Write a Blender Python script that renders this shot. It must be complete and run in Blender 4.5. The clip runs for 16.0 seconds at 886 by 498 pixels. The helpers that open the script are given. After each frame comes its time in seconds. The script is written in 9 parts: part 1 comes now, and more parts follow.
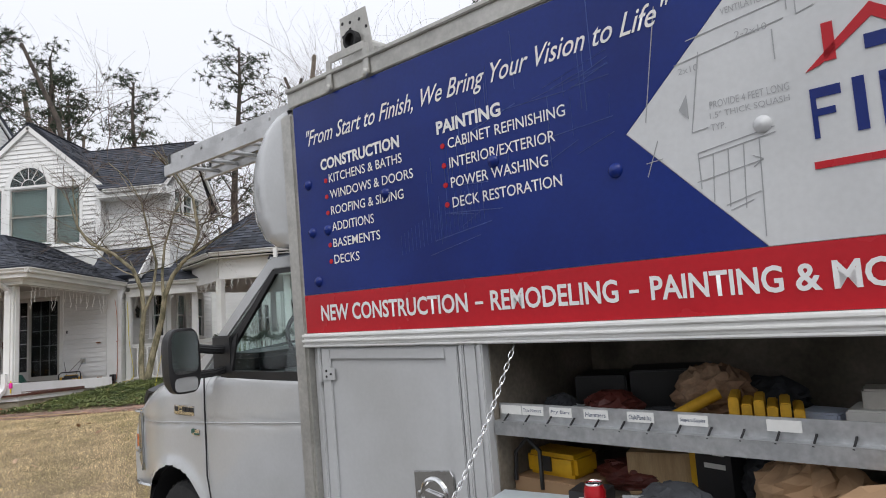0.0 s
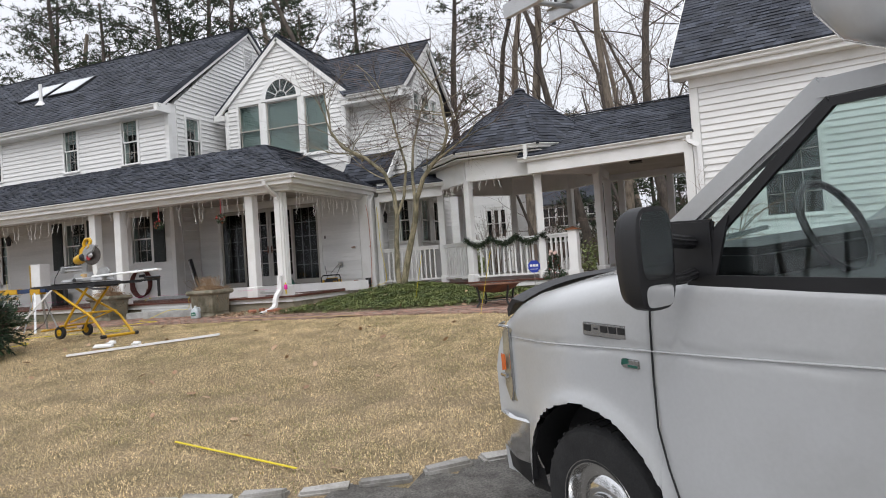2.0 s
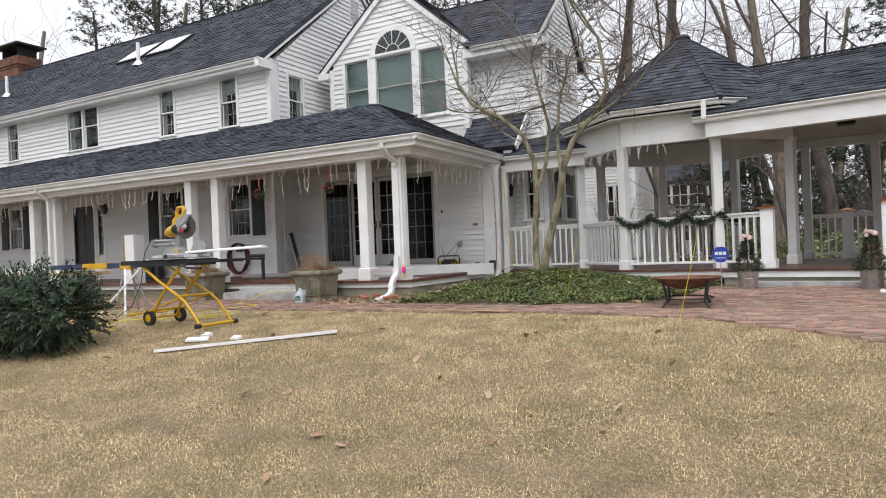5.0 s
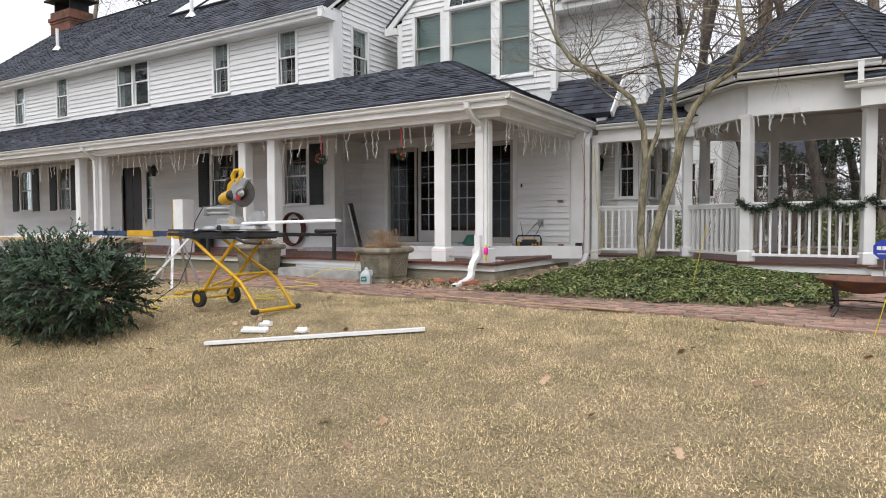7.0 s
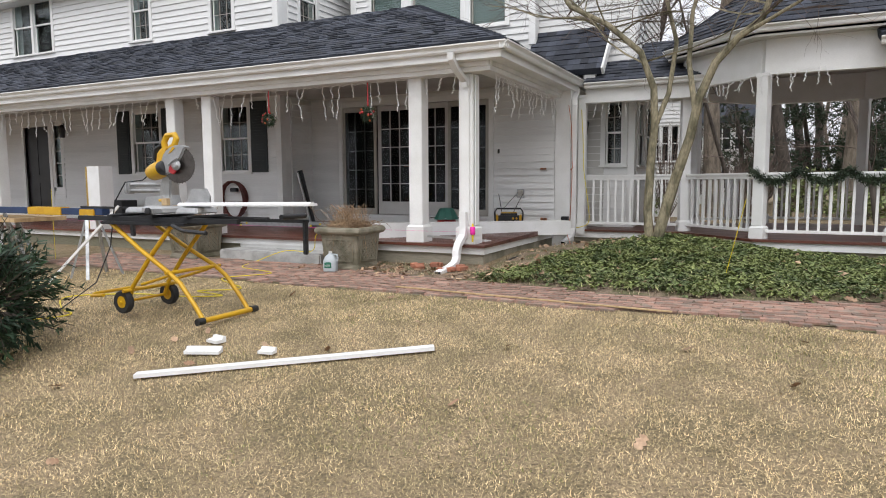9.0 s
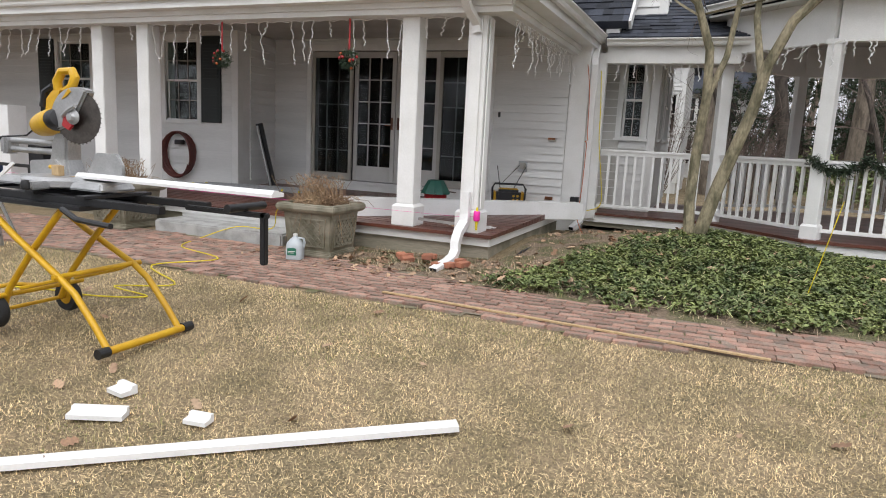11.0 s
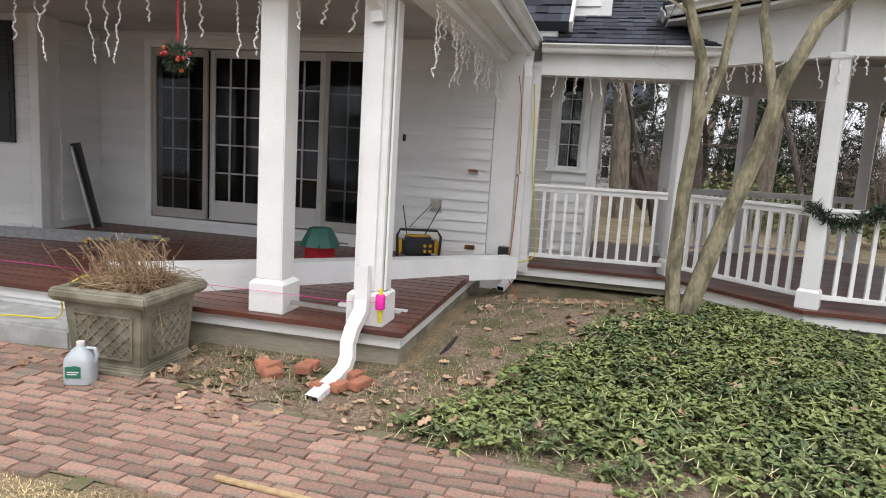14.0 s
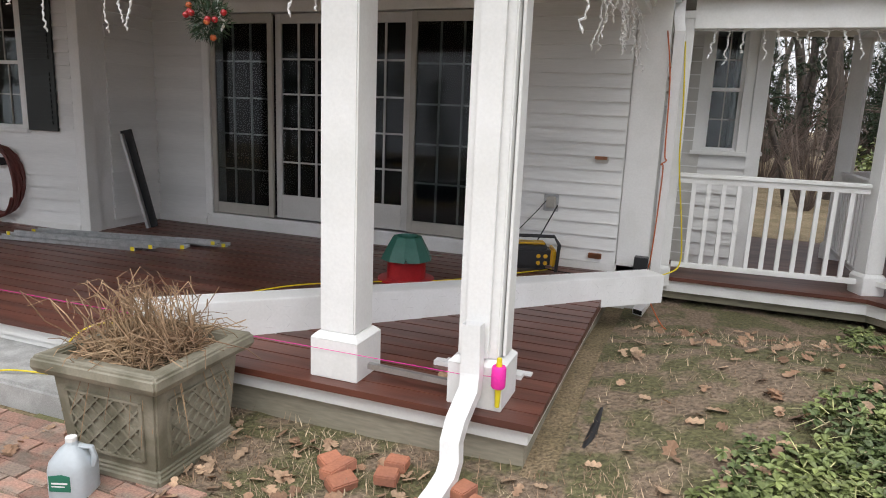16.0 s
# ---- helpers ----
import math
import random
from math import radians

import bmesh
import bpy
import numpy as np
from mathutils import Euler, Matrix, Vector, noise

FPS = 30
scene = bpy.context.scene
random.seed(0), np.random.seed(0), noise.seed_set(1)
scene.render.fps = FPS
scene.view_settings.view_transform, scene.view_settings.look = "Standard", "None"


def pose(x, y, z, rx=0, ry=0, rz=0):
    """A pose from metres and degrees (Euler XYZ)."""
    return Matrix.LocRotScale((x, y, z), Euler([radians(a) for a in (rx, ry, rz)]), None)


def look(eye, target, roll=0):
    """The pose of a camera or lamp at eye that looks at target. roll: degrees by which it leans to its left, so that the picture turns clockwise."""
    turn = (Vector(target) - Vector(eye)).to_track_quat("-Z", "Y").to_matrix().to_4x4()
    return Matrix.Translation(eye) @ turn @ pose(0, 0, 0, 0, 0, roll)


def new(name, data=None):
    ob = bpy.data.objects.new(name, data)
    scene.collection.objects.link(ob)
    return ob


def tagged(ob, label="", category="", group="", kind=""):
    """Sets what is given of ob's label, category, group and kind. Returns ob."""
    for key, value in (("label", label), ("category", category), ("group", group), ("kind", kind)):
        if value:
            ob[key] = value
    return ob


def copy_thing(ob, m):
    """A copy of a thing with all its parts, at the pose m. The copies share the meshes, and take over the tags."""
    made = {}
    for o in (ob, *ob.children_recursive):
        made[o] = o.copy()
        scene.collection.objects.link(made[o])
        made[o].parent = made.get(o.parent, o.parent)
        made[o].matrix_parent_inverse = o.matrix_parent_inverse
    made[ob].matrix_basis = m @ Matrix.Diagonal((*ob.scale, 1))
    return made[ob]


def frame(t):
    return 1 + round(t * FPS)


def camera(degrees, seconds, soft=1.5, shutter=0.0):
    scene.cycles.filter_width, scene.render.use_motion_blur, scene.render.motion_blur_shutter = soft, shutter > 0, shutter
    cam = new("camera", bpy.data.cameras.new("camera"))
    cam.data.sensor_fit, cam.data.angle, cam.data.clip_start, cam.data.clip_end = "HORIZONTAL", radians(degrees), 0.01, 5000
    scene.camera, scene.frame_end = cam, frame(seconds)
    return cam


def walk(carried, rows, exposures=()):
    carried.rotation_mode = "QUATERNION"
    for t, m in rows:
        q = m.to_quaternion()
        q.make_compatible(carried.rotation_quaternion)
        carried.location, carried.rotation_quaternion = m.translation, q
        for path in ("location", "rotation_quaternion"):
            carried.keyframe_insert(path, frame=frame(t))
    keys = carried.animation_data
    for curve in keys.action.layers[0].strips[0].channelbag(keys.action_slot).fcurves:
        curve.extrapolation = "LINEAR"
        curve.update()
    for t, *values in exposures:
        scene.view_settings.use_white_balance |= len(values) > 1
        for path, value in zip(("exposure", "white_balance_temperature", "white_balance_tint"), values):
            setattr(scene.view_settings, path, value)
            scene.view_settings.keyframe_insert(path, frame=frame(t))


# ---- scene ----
cam = camera(67.9, 16.0, 1.0)
EXPOSURE = [(0.0, 0.01), (1.0, 0.12), (1.5, 0.09), (2.5, 0.03), (3.5, 0.02), (5.0, 0.17), (8.0, 0.23), (11.5, 0.27), (14.0, 0.41), (16.0, 0.41)]
PATH = [
    (0, (-0.147, 0.201, 1.776), (-0.259, 2.177, 2.062), -4.4),
    (0.5, (-0.464, 0.478, 1.771), (-0.627, 2.457, 2.012), -3.7),
    (1, (-0.832, 0.763, 1.791), (-1.127, 2.734, 1.963), -1.9),
    (1.5, (-1.257, 1.05, 1.813), (-1.711, 2.995, 1.912), -4.0),
    (2, (-1.638, 1.383, 1.814), (-2.365, 3.245, 1.868), -3.9),
    (2.5, (-1.989, 1.814, 1.811), (-2.952, 3.567, 1.818), -0.7),
    (3, (-2.351, 2.091, 1.897), (-3.265, 3.87, 1.849), 0.4),
    (3.5, (-2.67, 2.508, 1.907), (-3.501, 4.326, 1.832), -0.5),
    (4, (-3.007, 2.828, 1.926), (-3.809, 4.658, 1.841), 0.9),
    (4.5, (-3.384, 2.974, 1.994), (-4.226, 4.787, 1.958), -0.3),
    (5, (-3.721, 3.243, 1.974), (-4.674, 5.001, 1.972), -2.3),
    (5.2, (-3.863, 3.382, 1.992), (-4.854, 5.119, 2.023), -2.3),
    (7.3, (-5.427, 4.447, 2.087), (-6.488, 6.14, 1.995), -0.2),
    (7.5, (-5.594, 4.536, 2.103), (-6.639, 6.238, 2.009), -0.7),
    (8, (-5.952, 4.792, 2.129), (-6.876, 6.56, 1.978), -0.4),
    (8.5, (-6.253, 5.105, 2.229), (-7.181, 6.865, 2.027), 0.6),
    (9, (-6.592, 5.406, 2.262), (-7.475, 7.19, 2.062), -0.3),
    (9.2, (-6.739, 5.501, 2.297), (-7.548, 7.32, 2.104), -0.3),
    (11.3, (-7.928, 7.127, 2.424), (-8.691, 8.944, 2.086), 2.9),
    (11.5, (-8.024, 7.247, 2.428), (-8.782, 9.067, 2.093), 2.1),
    (12, (-8.261, 7.683, 2.495), (-8.808, 9.581, 2.181), 1.5),
    (12.5, (-8.418, 8.146, 2.54), (-8.875, 10.077, 2.284), 2.8),
    (13, (-8.596, 8.551, 2.532), (-9.019, 10.491, 2.296), 1.9),
    (13.5, (-8.724, 8.91, 2.586), (-9.112, 10.85, 2.3), 1.6),
    (14, (-8.744, 9.294, 2.695), (-9.205, 11.219, 2.405), 3.5),
    (14.5, (-8.933, 9.76, 2.693), (-9.395, 11.677, 2.358), 4.3),
    (15, (-9.078, 10.155, 2.758), (-9.459, 12.091, 2.431), 3.7),
    (15.5, (-9.17, 10.506, 2.845), (-9.635, 12.419, 2.496), 2.7),
    (16, (-9.461, 10.793, 2.83), (-10.149, 12.628, 2.431), 2.3),
]
walk(cam, [(t, look(eye, target, roll)) for t, eye, target, roll in PATH], EXPOSURE)
# ---------------------------------------------------------------- light
world = bpy.data.worlds.new("overcast")
scene.world = world
world.use_nodes = True
wn = world.node_tree
sky = wn.nodes.new("ShaderNodeTexSky")
sky.sky_type, sky.sun_disc = "NISHITA", False
sky.sun_elevation, sky.sun_rotation = radians(48), radians(200)
sky.air_density, sky.dust_density, sky.ozone_density = 1.0, 4.0, 1.0
grey = wn.nodes.new("ShaderNodeHueSaturation")
grey.inputs["Saturation"].default_value = 0.22
wn.links.new(sky.outputs[0], grey.inputs["Color"])
cloud = wn.nodes.new("ShaderNodeMix")
cloud.data_type = "RGBA"
cloud.inputs["Factor"].default_value = 0.85
cloud.inputs["B"].default_value = (7.2, 7.4, 8.0, 1)
wn.links.new(grey.outputs[0], cloud.inputs["A"])
dome = wn.nodes.new("ShaderNodeSeparateXYZ")      # an overcast sky is brightest overhead
wtc = wn.nodes.new("ShaderNodeTexCoord")
wn.links.new(wtc.outputs["Generated"], dome.inputs[0])
lift = wn.nodes.new("ShaderNodeMapRange")
lift.inputs["To Min"].default_value, lift.inputs["To Max"].default_value = 0.80, 1.15
wn.links.new(dome.outputs["Z"], lift.inputs["Value"])
glow = wn.nodes.new("ShaderNodeVectorMath")
glow.operation = "SCALE"
wn.links.new(cloud.outputs["Result"], glow.inputs[0])
wn.links.new(lift.outputs[0], glow.inputs["Scale"])
wn.links.new(glow.outputs["Vector"], wn.nodes["Background"].inputs["Color"])
wn.nodes["Background"].inputs["Strength"].default_value = 0.15
sun = new("sun", bpy.data.lights.new("sun", "SUN"))
sun.data.energy, sun.data.angle, sun.data.color = 1.45, radians(45), (1.0, 0.98, 0.95)
sun.matrix_world = look((4, -14, 34), (-6, 8, 0))

# ---------------------------------------------------------------- materials


def mat(name, col, rough=0.6, metal=0.0, col2=None, var=0.12, scale=4.0, bump=0.15, bscale=60.0, stretch=(1, 1, 1), rand=0.0, isl=0.0, coat=0.0, trans=0.0, alpha=1.0, spec=0.5, dist=0.004, mixpos=(0.42, 0.62)):
    """A surface with stains at one scale, grain at another, and a little relief."""
    m = bpy.data.materials.new(name)
    m.use_nodes = True
    t = m.node_tree
    p = t.nodes["Principled BSDF"]
    c1 = (*col, 1)
    c2 = (*(col2 if col2 else [c * (1 - 2 * var) for c in col]), 1)
    tc = t.nodes.new("ShaderNodeTexCoord")
    mp = t.nodes.new("ShaderNodeMapping")
    mp.inputs["Scale"].default_value = stretch
    t.links.new(tc.outputs["Object"], mp.inputs["Vector"])
    n1 = t.nodes.new("ShaderNodeTexNoise")
    n1.inputs["Scale"].default_value, n1.inputs["Detail"].default_value = scale, 5
    t.links.new(mp.outputs[0], n1.inputs["Vector"])
    ramp = t.nodes.new("ShaderNodeValToRGB")
    ramp.color_ramp.elements[0].position, ramp.color_ramp.elements[0].color = mixpos[0], c1
    ramp.color_ramp.elements[1].position, ramp.color_ramp.elements[1].color = mixpos[1], c2
    t.links.new(n1.outputs["Fac"], ramp.inputs["Fac"])
    n2 = t.nodes.new("ShaderNodeTexNoise")
    n2.inputs["Scale"].default_value, n2.inputs["Detail"].default_value = bscale, 3
    t.links.new(mp.outputs[0], n2.inputs["Vector"])
    hs = t.nodes.new("ShaderNodeHueSaturation")
    t.links.new(ramp.outputs["Color"], hs.inputs["Color"])
    grain = t.nodes.new("ShaderNodeMapRange")
    grain.inputs["From Min"].default_value, grain.inputs["From Max"].default_value = 0.3, 0.7
    grain.inputs["To Min"].default_value, grain.inputs["To Max"].default_value = 1 - var, 1 + var
    t.links.new(n2.outputs["Fac"], grain.inputs["Value"])
    value = grain.outputs[0]
    for amount, node, sock in ((rand, "ShaderNodeObjectInfo", "Random"), (isl, "ShaderNodeNewGeometry", "Random Per Island")):
        if amount:
            src = t.nodes.new(node)
            mr = t.nodes.new("ShaderNodeMapRange")
            mr.inputs["To Min"].default_value, mr.inputs["To Max"].default_value = 1 - amount, 1 + amount
            t.links.new(src.outputs[sock], mr.inputs["Value"])
            mul = t.nodes.new("ShaderNodeMath")
            mul.operation = "MULTIPLY"
            t.links.new(value, mul.inputs[0])
            t.links.new(mr.outputs[0], mul.inputs[1])
            value = mul.outputs[0]
    t.links.new(value, hs.inputs["Value"])
    t.links.new(hs.outputs[0], p.inputs["Base Color"])
    rr = t.nodes.new("ShaderNodeMapRange")
    rr.inputs["To Min"].default_value, rr.inputs["To Max"].default_value = max(0.02, rough - 0.1), min(1, rough + 0.1)
    t.links.new(n1.outputs["Fac"], rr.inputs["Value"])
    t.links.new(rr.outputs[0], p.inputs["Roughness"])
    p.inputs["Metallic"].default_value = metal
    p.inputs["Coat Weight"].default_value = coat
    p.inputs["Transmission Weight"].default_value = trans
    p.inputs["Specular IOR Level"].default_value = spec
    p.inputs["Alpha"].default_value = alpha
    if bump:
        b = t.nodes.new("ShaderNodeBump")
        b.inputs["Strength"].default_value, b.inputs["Distance"].default_value = bump, dist
        t.links.new(n2.outputs["Fac"], b.inputs["Height"])
        t.links.new(b.outputs[0], p.inputs["Normal"])
    return m


WHITE = mat("white_paint", (0.80, 0.80, 0.79), 0.45, col2=(0.72, 0.72, 0.70), var=0.03, scale=1.2, bump=0.1, bscale=40)
SIDING = mat("white_siding", (0.78, 0.78, 0.77), 0.5, col2=(0.70, 0.70, 0.69), var=0.03, scale=1.0, bump=0.15, bscale=30, stretch=(0.3, 0.3, 3), rand=0.03)
TRIM = mat("white_trim", (0.82, 0.82, 0.81), 0.4, col2=(0.75, 0.75, 0.73), var=0.03, scale=2, bump=0.08)
# off-white lowered to grey, so the colour carries the shade under the roofs
CEIL = mat("shade_greyed_white", (0.55, 0.54, 0.51), 0.55, col2=(0.48, 0.47, 0.44), var=0.04, scale=1.5)
SHINGLE = mat("asphalt_shingle", (0.046, 0.052, 0.068), 0.85, col2=(0.026, 0.030, 0.042), var=0.3, scale=1.5, bump=0.5, bscale=220, isl=0.5)
DECK = mat("stained_decking", (0.125, 0.043, 0.028), 0.38, col2=(0.075, 0.028, 0.02), var=0.12, scale=2.5, bump=0.2, bscale=25, stretch=(0.3, 3, 3), rand=0.15)
SKIRT = mat("weathered_board", (0.30, 0.27, 0.21), 0.8, col2=(0.18, 0.17, 0.12), var=0.15, scale=1.2, bump=0.3, bscale=30, stretch=(0.3, 3, 2))
# near black, for dark parts and for shade put inside openings
DARK = mat("black_and_shade", (0.02, 0.02, 0.022), 0.8, var=0.1)
BLACK = mat("black_plastic", (0.018, 0.018, 0.02), 0.45, var=0.1, bump=0.2, bscale=300)
LAWN = mat("dormant_grass", (0.24, 0.18, 0.108), 0.95, col2=(0.17, 0.132, 0.072), var=0.5, scale=2.0, bump=1.0, bscale=55, dist=0.02)
TRUCKW = mat("white_vehicle_paint", (0.53, 0.54, 0.55), 0.2, col2=(0.47, 0.475, 0.475), var=0.02, scale=1.5, bump=0.02, coat=0.6)
BLUE = mat("navy_vinyl", (0.008, 0.026, 0.19), 0.22, col2=(0.007, 0.020, 0.15), var=0.05, scale=2, bump=0.02, spec=0.3)
RED = mat("red_vinyl", (0.50, 0.016, 0.026), 0.26, var=0.04, scale=2, bump=0.02, spec=0.3)
ALU = mat("aluminium", (0.55, 0.55, 0.55), 0.4, 0.85, var=0.08, scale=6, bump=0.1, bscale=120)
CHROME = mat("chrome", (0.75, 0.75, 0.75), 0.12, 1.0, var=0.05, scale=5, bump=0.03)
TYRE = mat("tyre_rubber", (0.022, 0.022, 0.023), 0.8, var=0.15, scale=8, bump=0.4, bscale=90)

GLASS = bpy.data.materials.new("window_glass")
GLASS.use_nodes = True
gt = GLASS.node_tree
gt.nodes.remove(gt.nodes["Principled BSDF"])
mixn, fres, glossy, clear = gt.nodes.new("ShaderNodeMixShader"), gt.nodes.new("ShaderNodeLayerWeight"), gt.nodes.new("ShaderNodeBsdfGlossy"), gt.nodes.new("ShaderNodeBsdfTransparent")
graze, gloss = gt.nodes.new("ShaderNodeMath"), gt.nodes.new("ShaderNodeMath")
fres.inputs["Blend"].default_value, glossy.inputs["Roughness"].default_value = 0.5, 0.02
graze.operation, gloss.operation = "POWER", "MULTIPLY_ADD"
graze.inputs[1].default_value = 4.0
gloss.inputs[1].default_value, gloss.inputs[2].default_value = 0.55, 0.045
gt.links.new(fres.outputs["Facing"], graze.inputs[0])
gt.links.new(graze.outputs[0], gloss.inputs[0])
clear.inputs["Color"].default_value = (0.80, 0.87, 0.86, 1)
gt.links.new(gloss.outputs[0], mixn.inputs[0])
gt.links.new(clear.outputs[0], mixn.inputs[1])
gt.links.new(glossy.outputs[0], mixn.inputs[2])
gt.links.new(mixn.outputs[0], gt.nodes["Material Output"].inputs["Surface"])
CARGLASS = GLASS.copy()
CARGLASS.name = "vehicle_glass"
for n_ in CARGLASS.node_tree.nodes:
    if n_.bl_idname == "ShaderNodeBsdfTransparent":
        n_.inputs["Color"].default_value = (0.90, 0.96, 0.95, 1)
# near-black base colour stands in for the shade of unlit rooms
ROOM = mat("unlit_room_black", (0.02, 0.02, 0.02), 0.8, var=0.1, scale=1)
BLIND = mat("pale_blind", (0.36, 0.40, 0.39), 0.7, var=0.05, scale=2)
SHUTTER = mat("black_green_shutter", (0.012, 0.018, 0.018), 0.5, var=0.1, scale=3)
SASHGREY = mat("grey_screen_frame", (0.42, 0.40, 0.36), 0.5, var=0.05, scale=3)
WOODDOOR = mat("dark_door", (0.02, 0.019, 0.02), 0.35, var=0.1, scale=3)
COPPER = mat("copper_cap", (0.42, 0.17, 0.08), 0.35, 0.9, col2=(0.25, 0.12, 0.07), var=0.1, scale=8)
CONC = mat("granite_step", (0.42, 0.42, 0.41), 0.85, col2=(0.30, 0.30, 0.29), var=0.15, scale=5, bump=0.4, bscale=120)
PLANTER = mat("olive_resin", (0.25, 0.23, 0.175), 0.6, col2=(0.14, 0.13, 0.09), var=0.1, scale=5, bump=0.2, bscale=80)
BARK = mat("grey_bark", (0.20, 0.165, 0.13), 0.9, col2=(0.11, 0.09, 0.07), var=0.2, scale=7, bump=0.7, bscale=30, stretch=(1, 1, 0.25), dist=0.02)
BARKD = mat("dark_bark", (0.085, 0.07, 0.058), 0.95, col2=(0.05, 0.04, 0.035), var=0.25, scale=6, bump=0.8, bscale=25, stretch=(1, 1, 0.3), dist=0.02)
MAPLE = mat("smooth_green_bark", (0.27, 0.235, 0.155), 0.8, col2=(0.11, 0.10, 0.06), var=0.3, scale=9, bump=0.7, bscale=45, stretch=(1, 1, 0.4), dist=0.008)
TWIG = mat("twig_bark", (0.16, 0.12, 0.10), 0.9, col2=(0.10, 0.075, 0.065), var=0.15, scale=5, bump=0)
NEEDLE = mat("pine_needles", (0.040, 0.062, 0.030), 0.75, col2=(0.022, 0.036, 0.02), var=0.3, scale=3, bump=0, isl=0.4)
FIR = mat("fir_needles", (0.038, 0.075, 0.034), 0.65, col2=(0.018, 0.040, 0.02), var=0.25, scale=4, bump=0, isl=0.4)
IVY = mat("groundcover_leaf", (0.20, 0.235, 0.08), 0.5, col2=(0.09, 0.125, 0.045), var=0.2, scale=4, bump=0.1, isl=0.4)
STEM = mat("pale_stem", (0.46, 0.47, 0.20), 0.7, col2=(0.52, 0.45, 0.27), var=0.2, scale=4, bump=0, isl=0.3)
STRAW = mat("straw_blade", (0.70, 0.545, 0.318), 0.8, col2=(0.43, 0.345, 0.19), var=0.3, scale=2.2, bump=0, isl=0.6)
LEAFD = mat("dead_oak_leaf", (0.28, 0.165, 0.10), 0.8, col2=(0.46, 0.32, 0.21), var=0.2, scale=3, bump=0.2, isl=0.35)
SOIL = mat("bare_soil", (0.21, 0.155, 0.108), 0.95, col2=(0.12, 0.112, 0.052), var=0.45, scale=3.2, bump=1.0, bscale=38, dist=0.03, mixpos=(0.46, 0.56))
BRICK = mat("clay_paver", (0.34, 0.20, 0.152), 0.85, col2=(0.24, 0.185, 0.148), var=0.25, scale=9, bump=0.5, bscale=90, rand=0.3)
BRICKJ = mat("clay_paver_far", (0.34, 0.20, 0.152), 0.85, col2=(0.24, 0.185, 0.148), var=0.25, scale=9, bump=0.5, bscale=90, isl=0.3)
SAND = mat("joint_sand", (0.20, 0.165, 0.12), 0.95, col2=(0.13, 0.125, 0.055), var=0.25, scale=3, bump=0.6, bscale=80)
GRAVEL = mat("gravel_drive", (0.125, 0.118, 0.108), 0.95, col2=(0.08, 0.075, 0.068), var=0.4, scale=9, bump=0.9, bscale=70, dist=0.02)
COBBLE = mat("granite_cobble", (0.31, 0.30, 0.285), 0.85, col2=(0.20, 0.19, 0.17), var=0.15, scale=8, bump=0.5, bscale=60, rand=0.2)
YELLOW = mat("yellow_powder_coat", (0.62, 0.36, 0.012), 0.4, col2=(0.55, 0.30, 0.012), var=0.05, scale=6, bump=0.05)
CORDY = mat("yellow_cord", (0.72, 0.58, 0.02), 0.5, var=0.05)
CORDR = mat("orange_cord", (0.48, 0.11, 0.03), 0.5, var=0.05)
HOSE = mat("maroon_hose", (0.12, 0.028, 0.022), 0.5, var=0.1, scale=6)
PINK = mat("pink_line", (0.85, 0.03, 0.38), 0.6, var=0.08, scale=20)
GREENP = mat("green_plastic", (0.02, 0.12, 0.09), 0.4, var=0.08)
REDP = mat("red_enamel", (0.42, 0.02, 0.025), 0.35, var=0.08)
BLUEP = mat("blue_plastic", (0.02, 0.045, 0.12), 0.5, var=0.08)
SIGNB = mat("blue_sign", (0.02, 0.05, 0.36), 0.4, var=0.05)
PVC = mat("white_pvc", (0.80, 0.80, 0.80), 0.35, col2=(0.74, 0.74, 0.73), var=0.03, scale=3, bump=0.03)
JUG = mat("cloudy_jug", (0.62, 0.68, 0.72), 0.35, var=0.04, scale=5, bump=0.05, trans=0.35)
LABELW = mat("paper_white", (0.75, 0.75, 0.73), 0.6, var=0.03)
LABELG = mat("label_green", (0.02, 0.16, 0.10), 0.5, var=0.05)
RUST = mat("rusty_steel", (0.115, 0.060, 0.045), 0.7, 0.3, col2=(0.20, 0.09, 0.05), var=0.2, scale=6, bump=0.4, bscale=80)
BULB = mat("icicle_light", (0.86, 0.86, 0.85), 0.4, var=0.03)
GALV = mat("galvanised_steel", (0.50, 0.51, 0.52), 0.45, 0.8, col2=(0.40, 0.41, 0.42), var=0.1, scale=14, bump=0.1)
WOODP = mat("pale_pine", (0.50, 0.36, 0.20), 0.7, col2=(0.42, 0.29, 0.15), var=0.1, scale=4, stretch=(6, 6, 0.6))
CARD = mat("brown_paper", (0.36, 0.23, 0.13), 0.85, col2=(0.29, 0.18, 0.10), var=0.1, scale=5, bump=0.4, bscale=20)
CLOTHD = mat("dark_grey_cloth", (0.04, 0.043, 0.05), 0.9, var=0.2, scale=8, bump=0.4, bscale=40)

# ---------------------------------------------------------------- building helpers


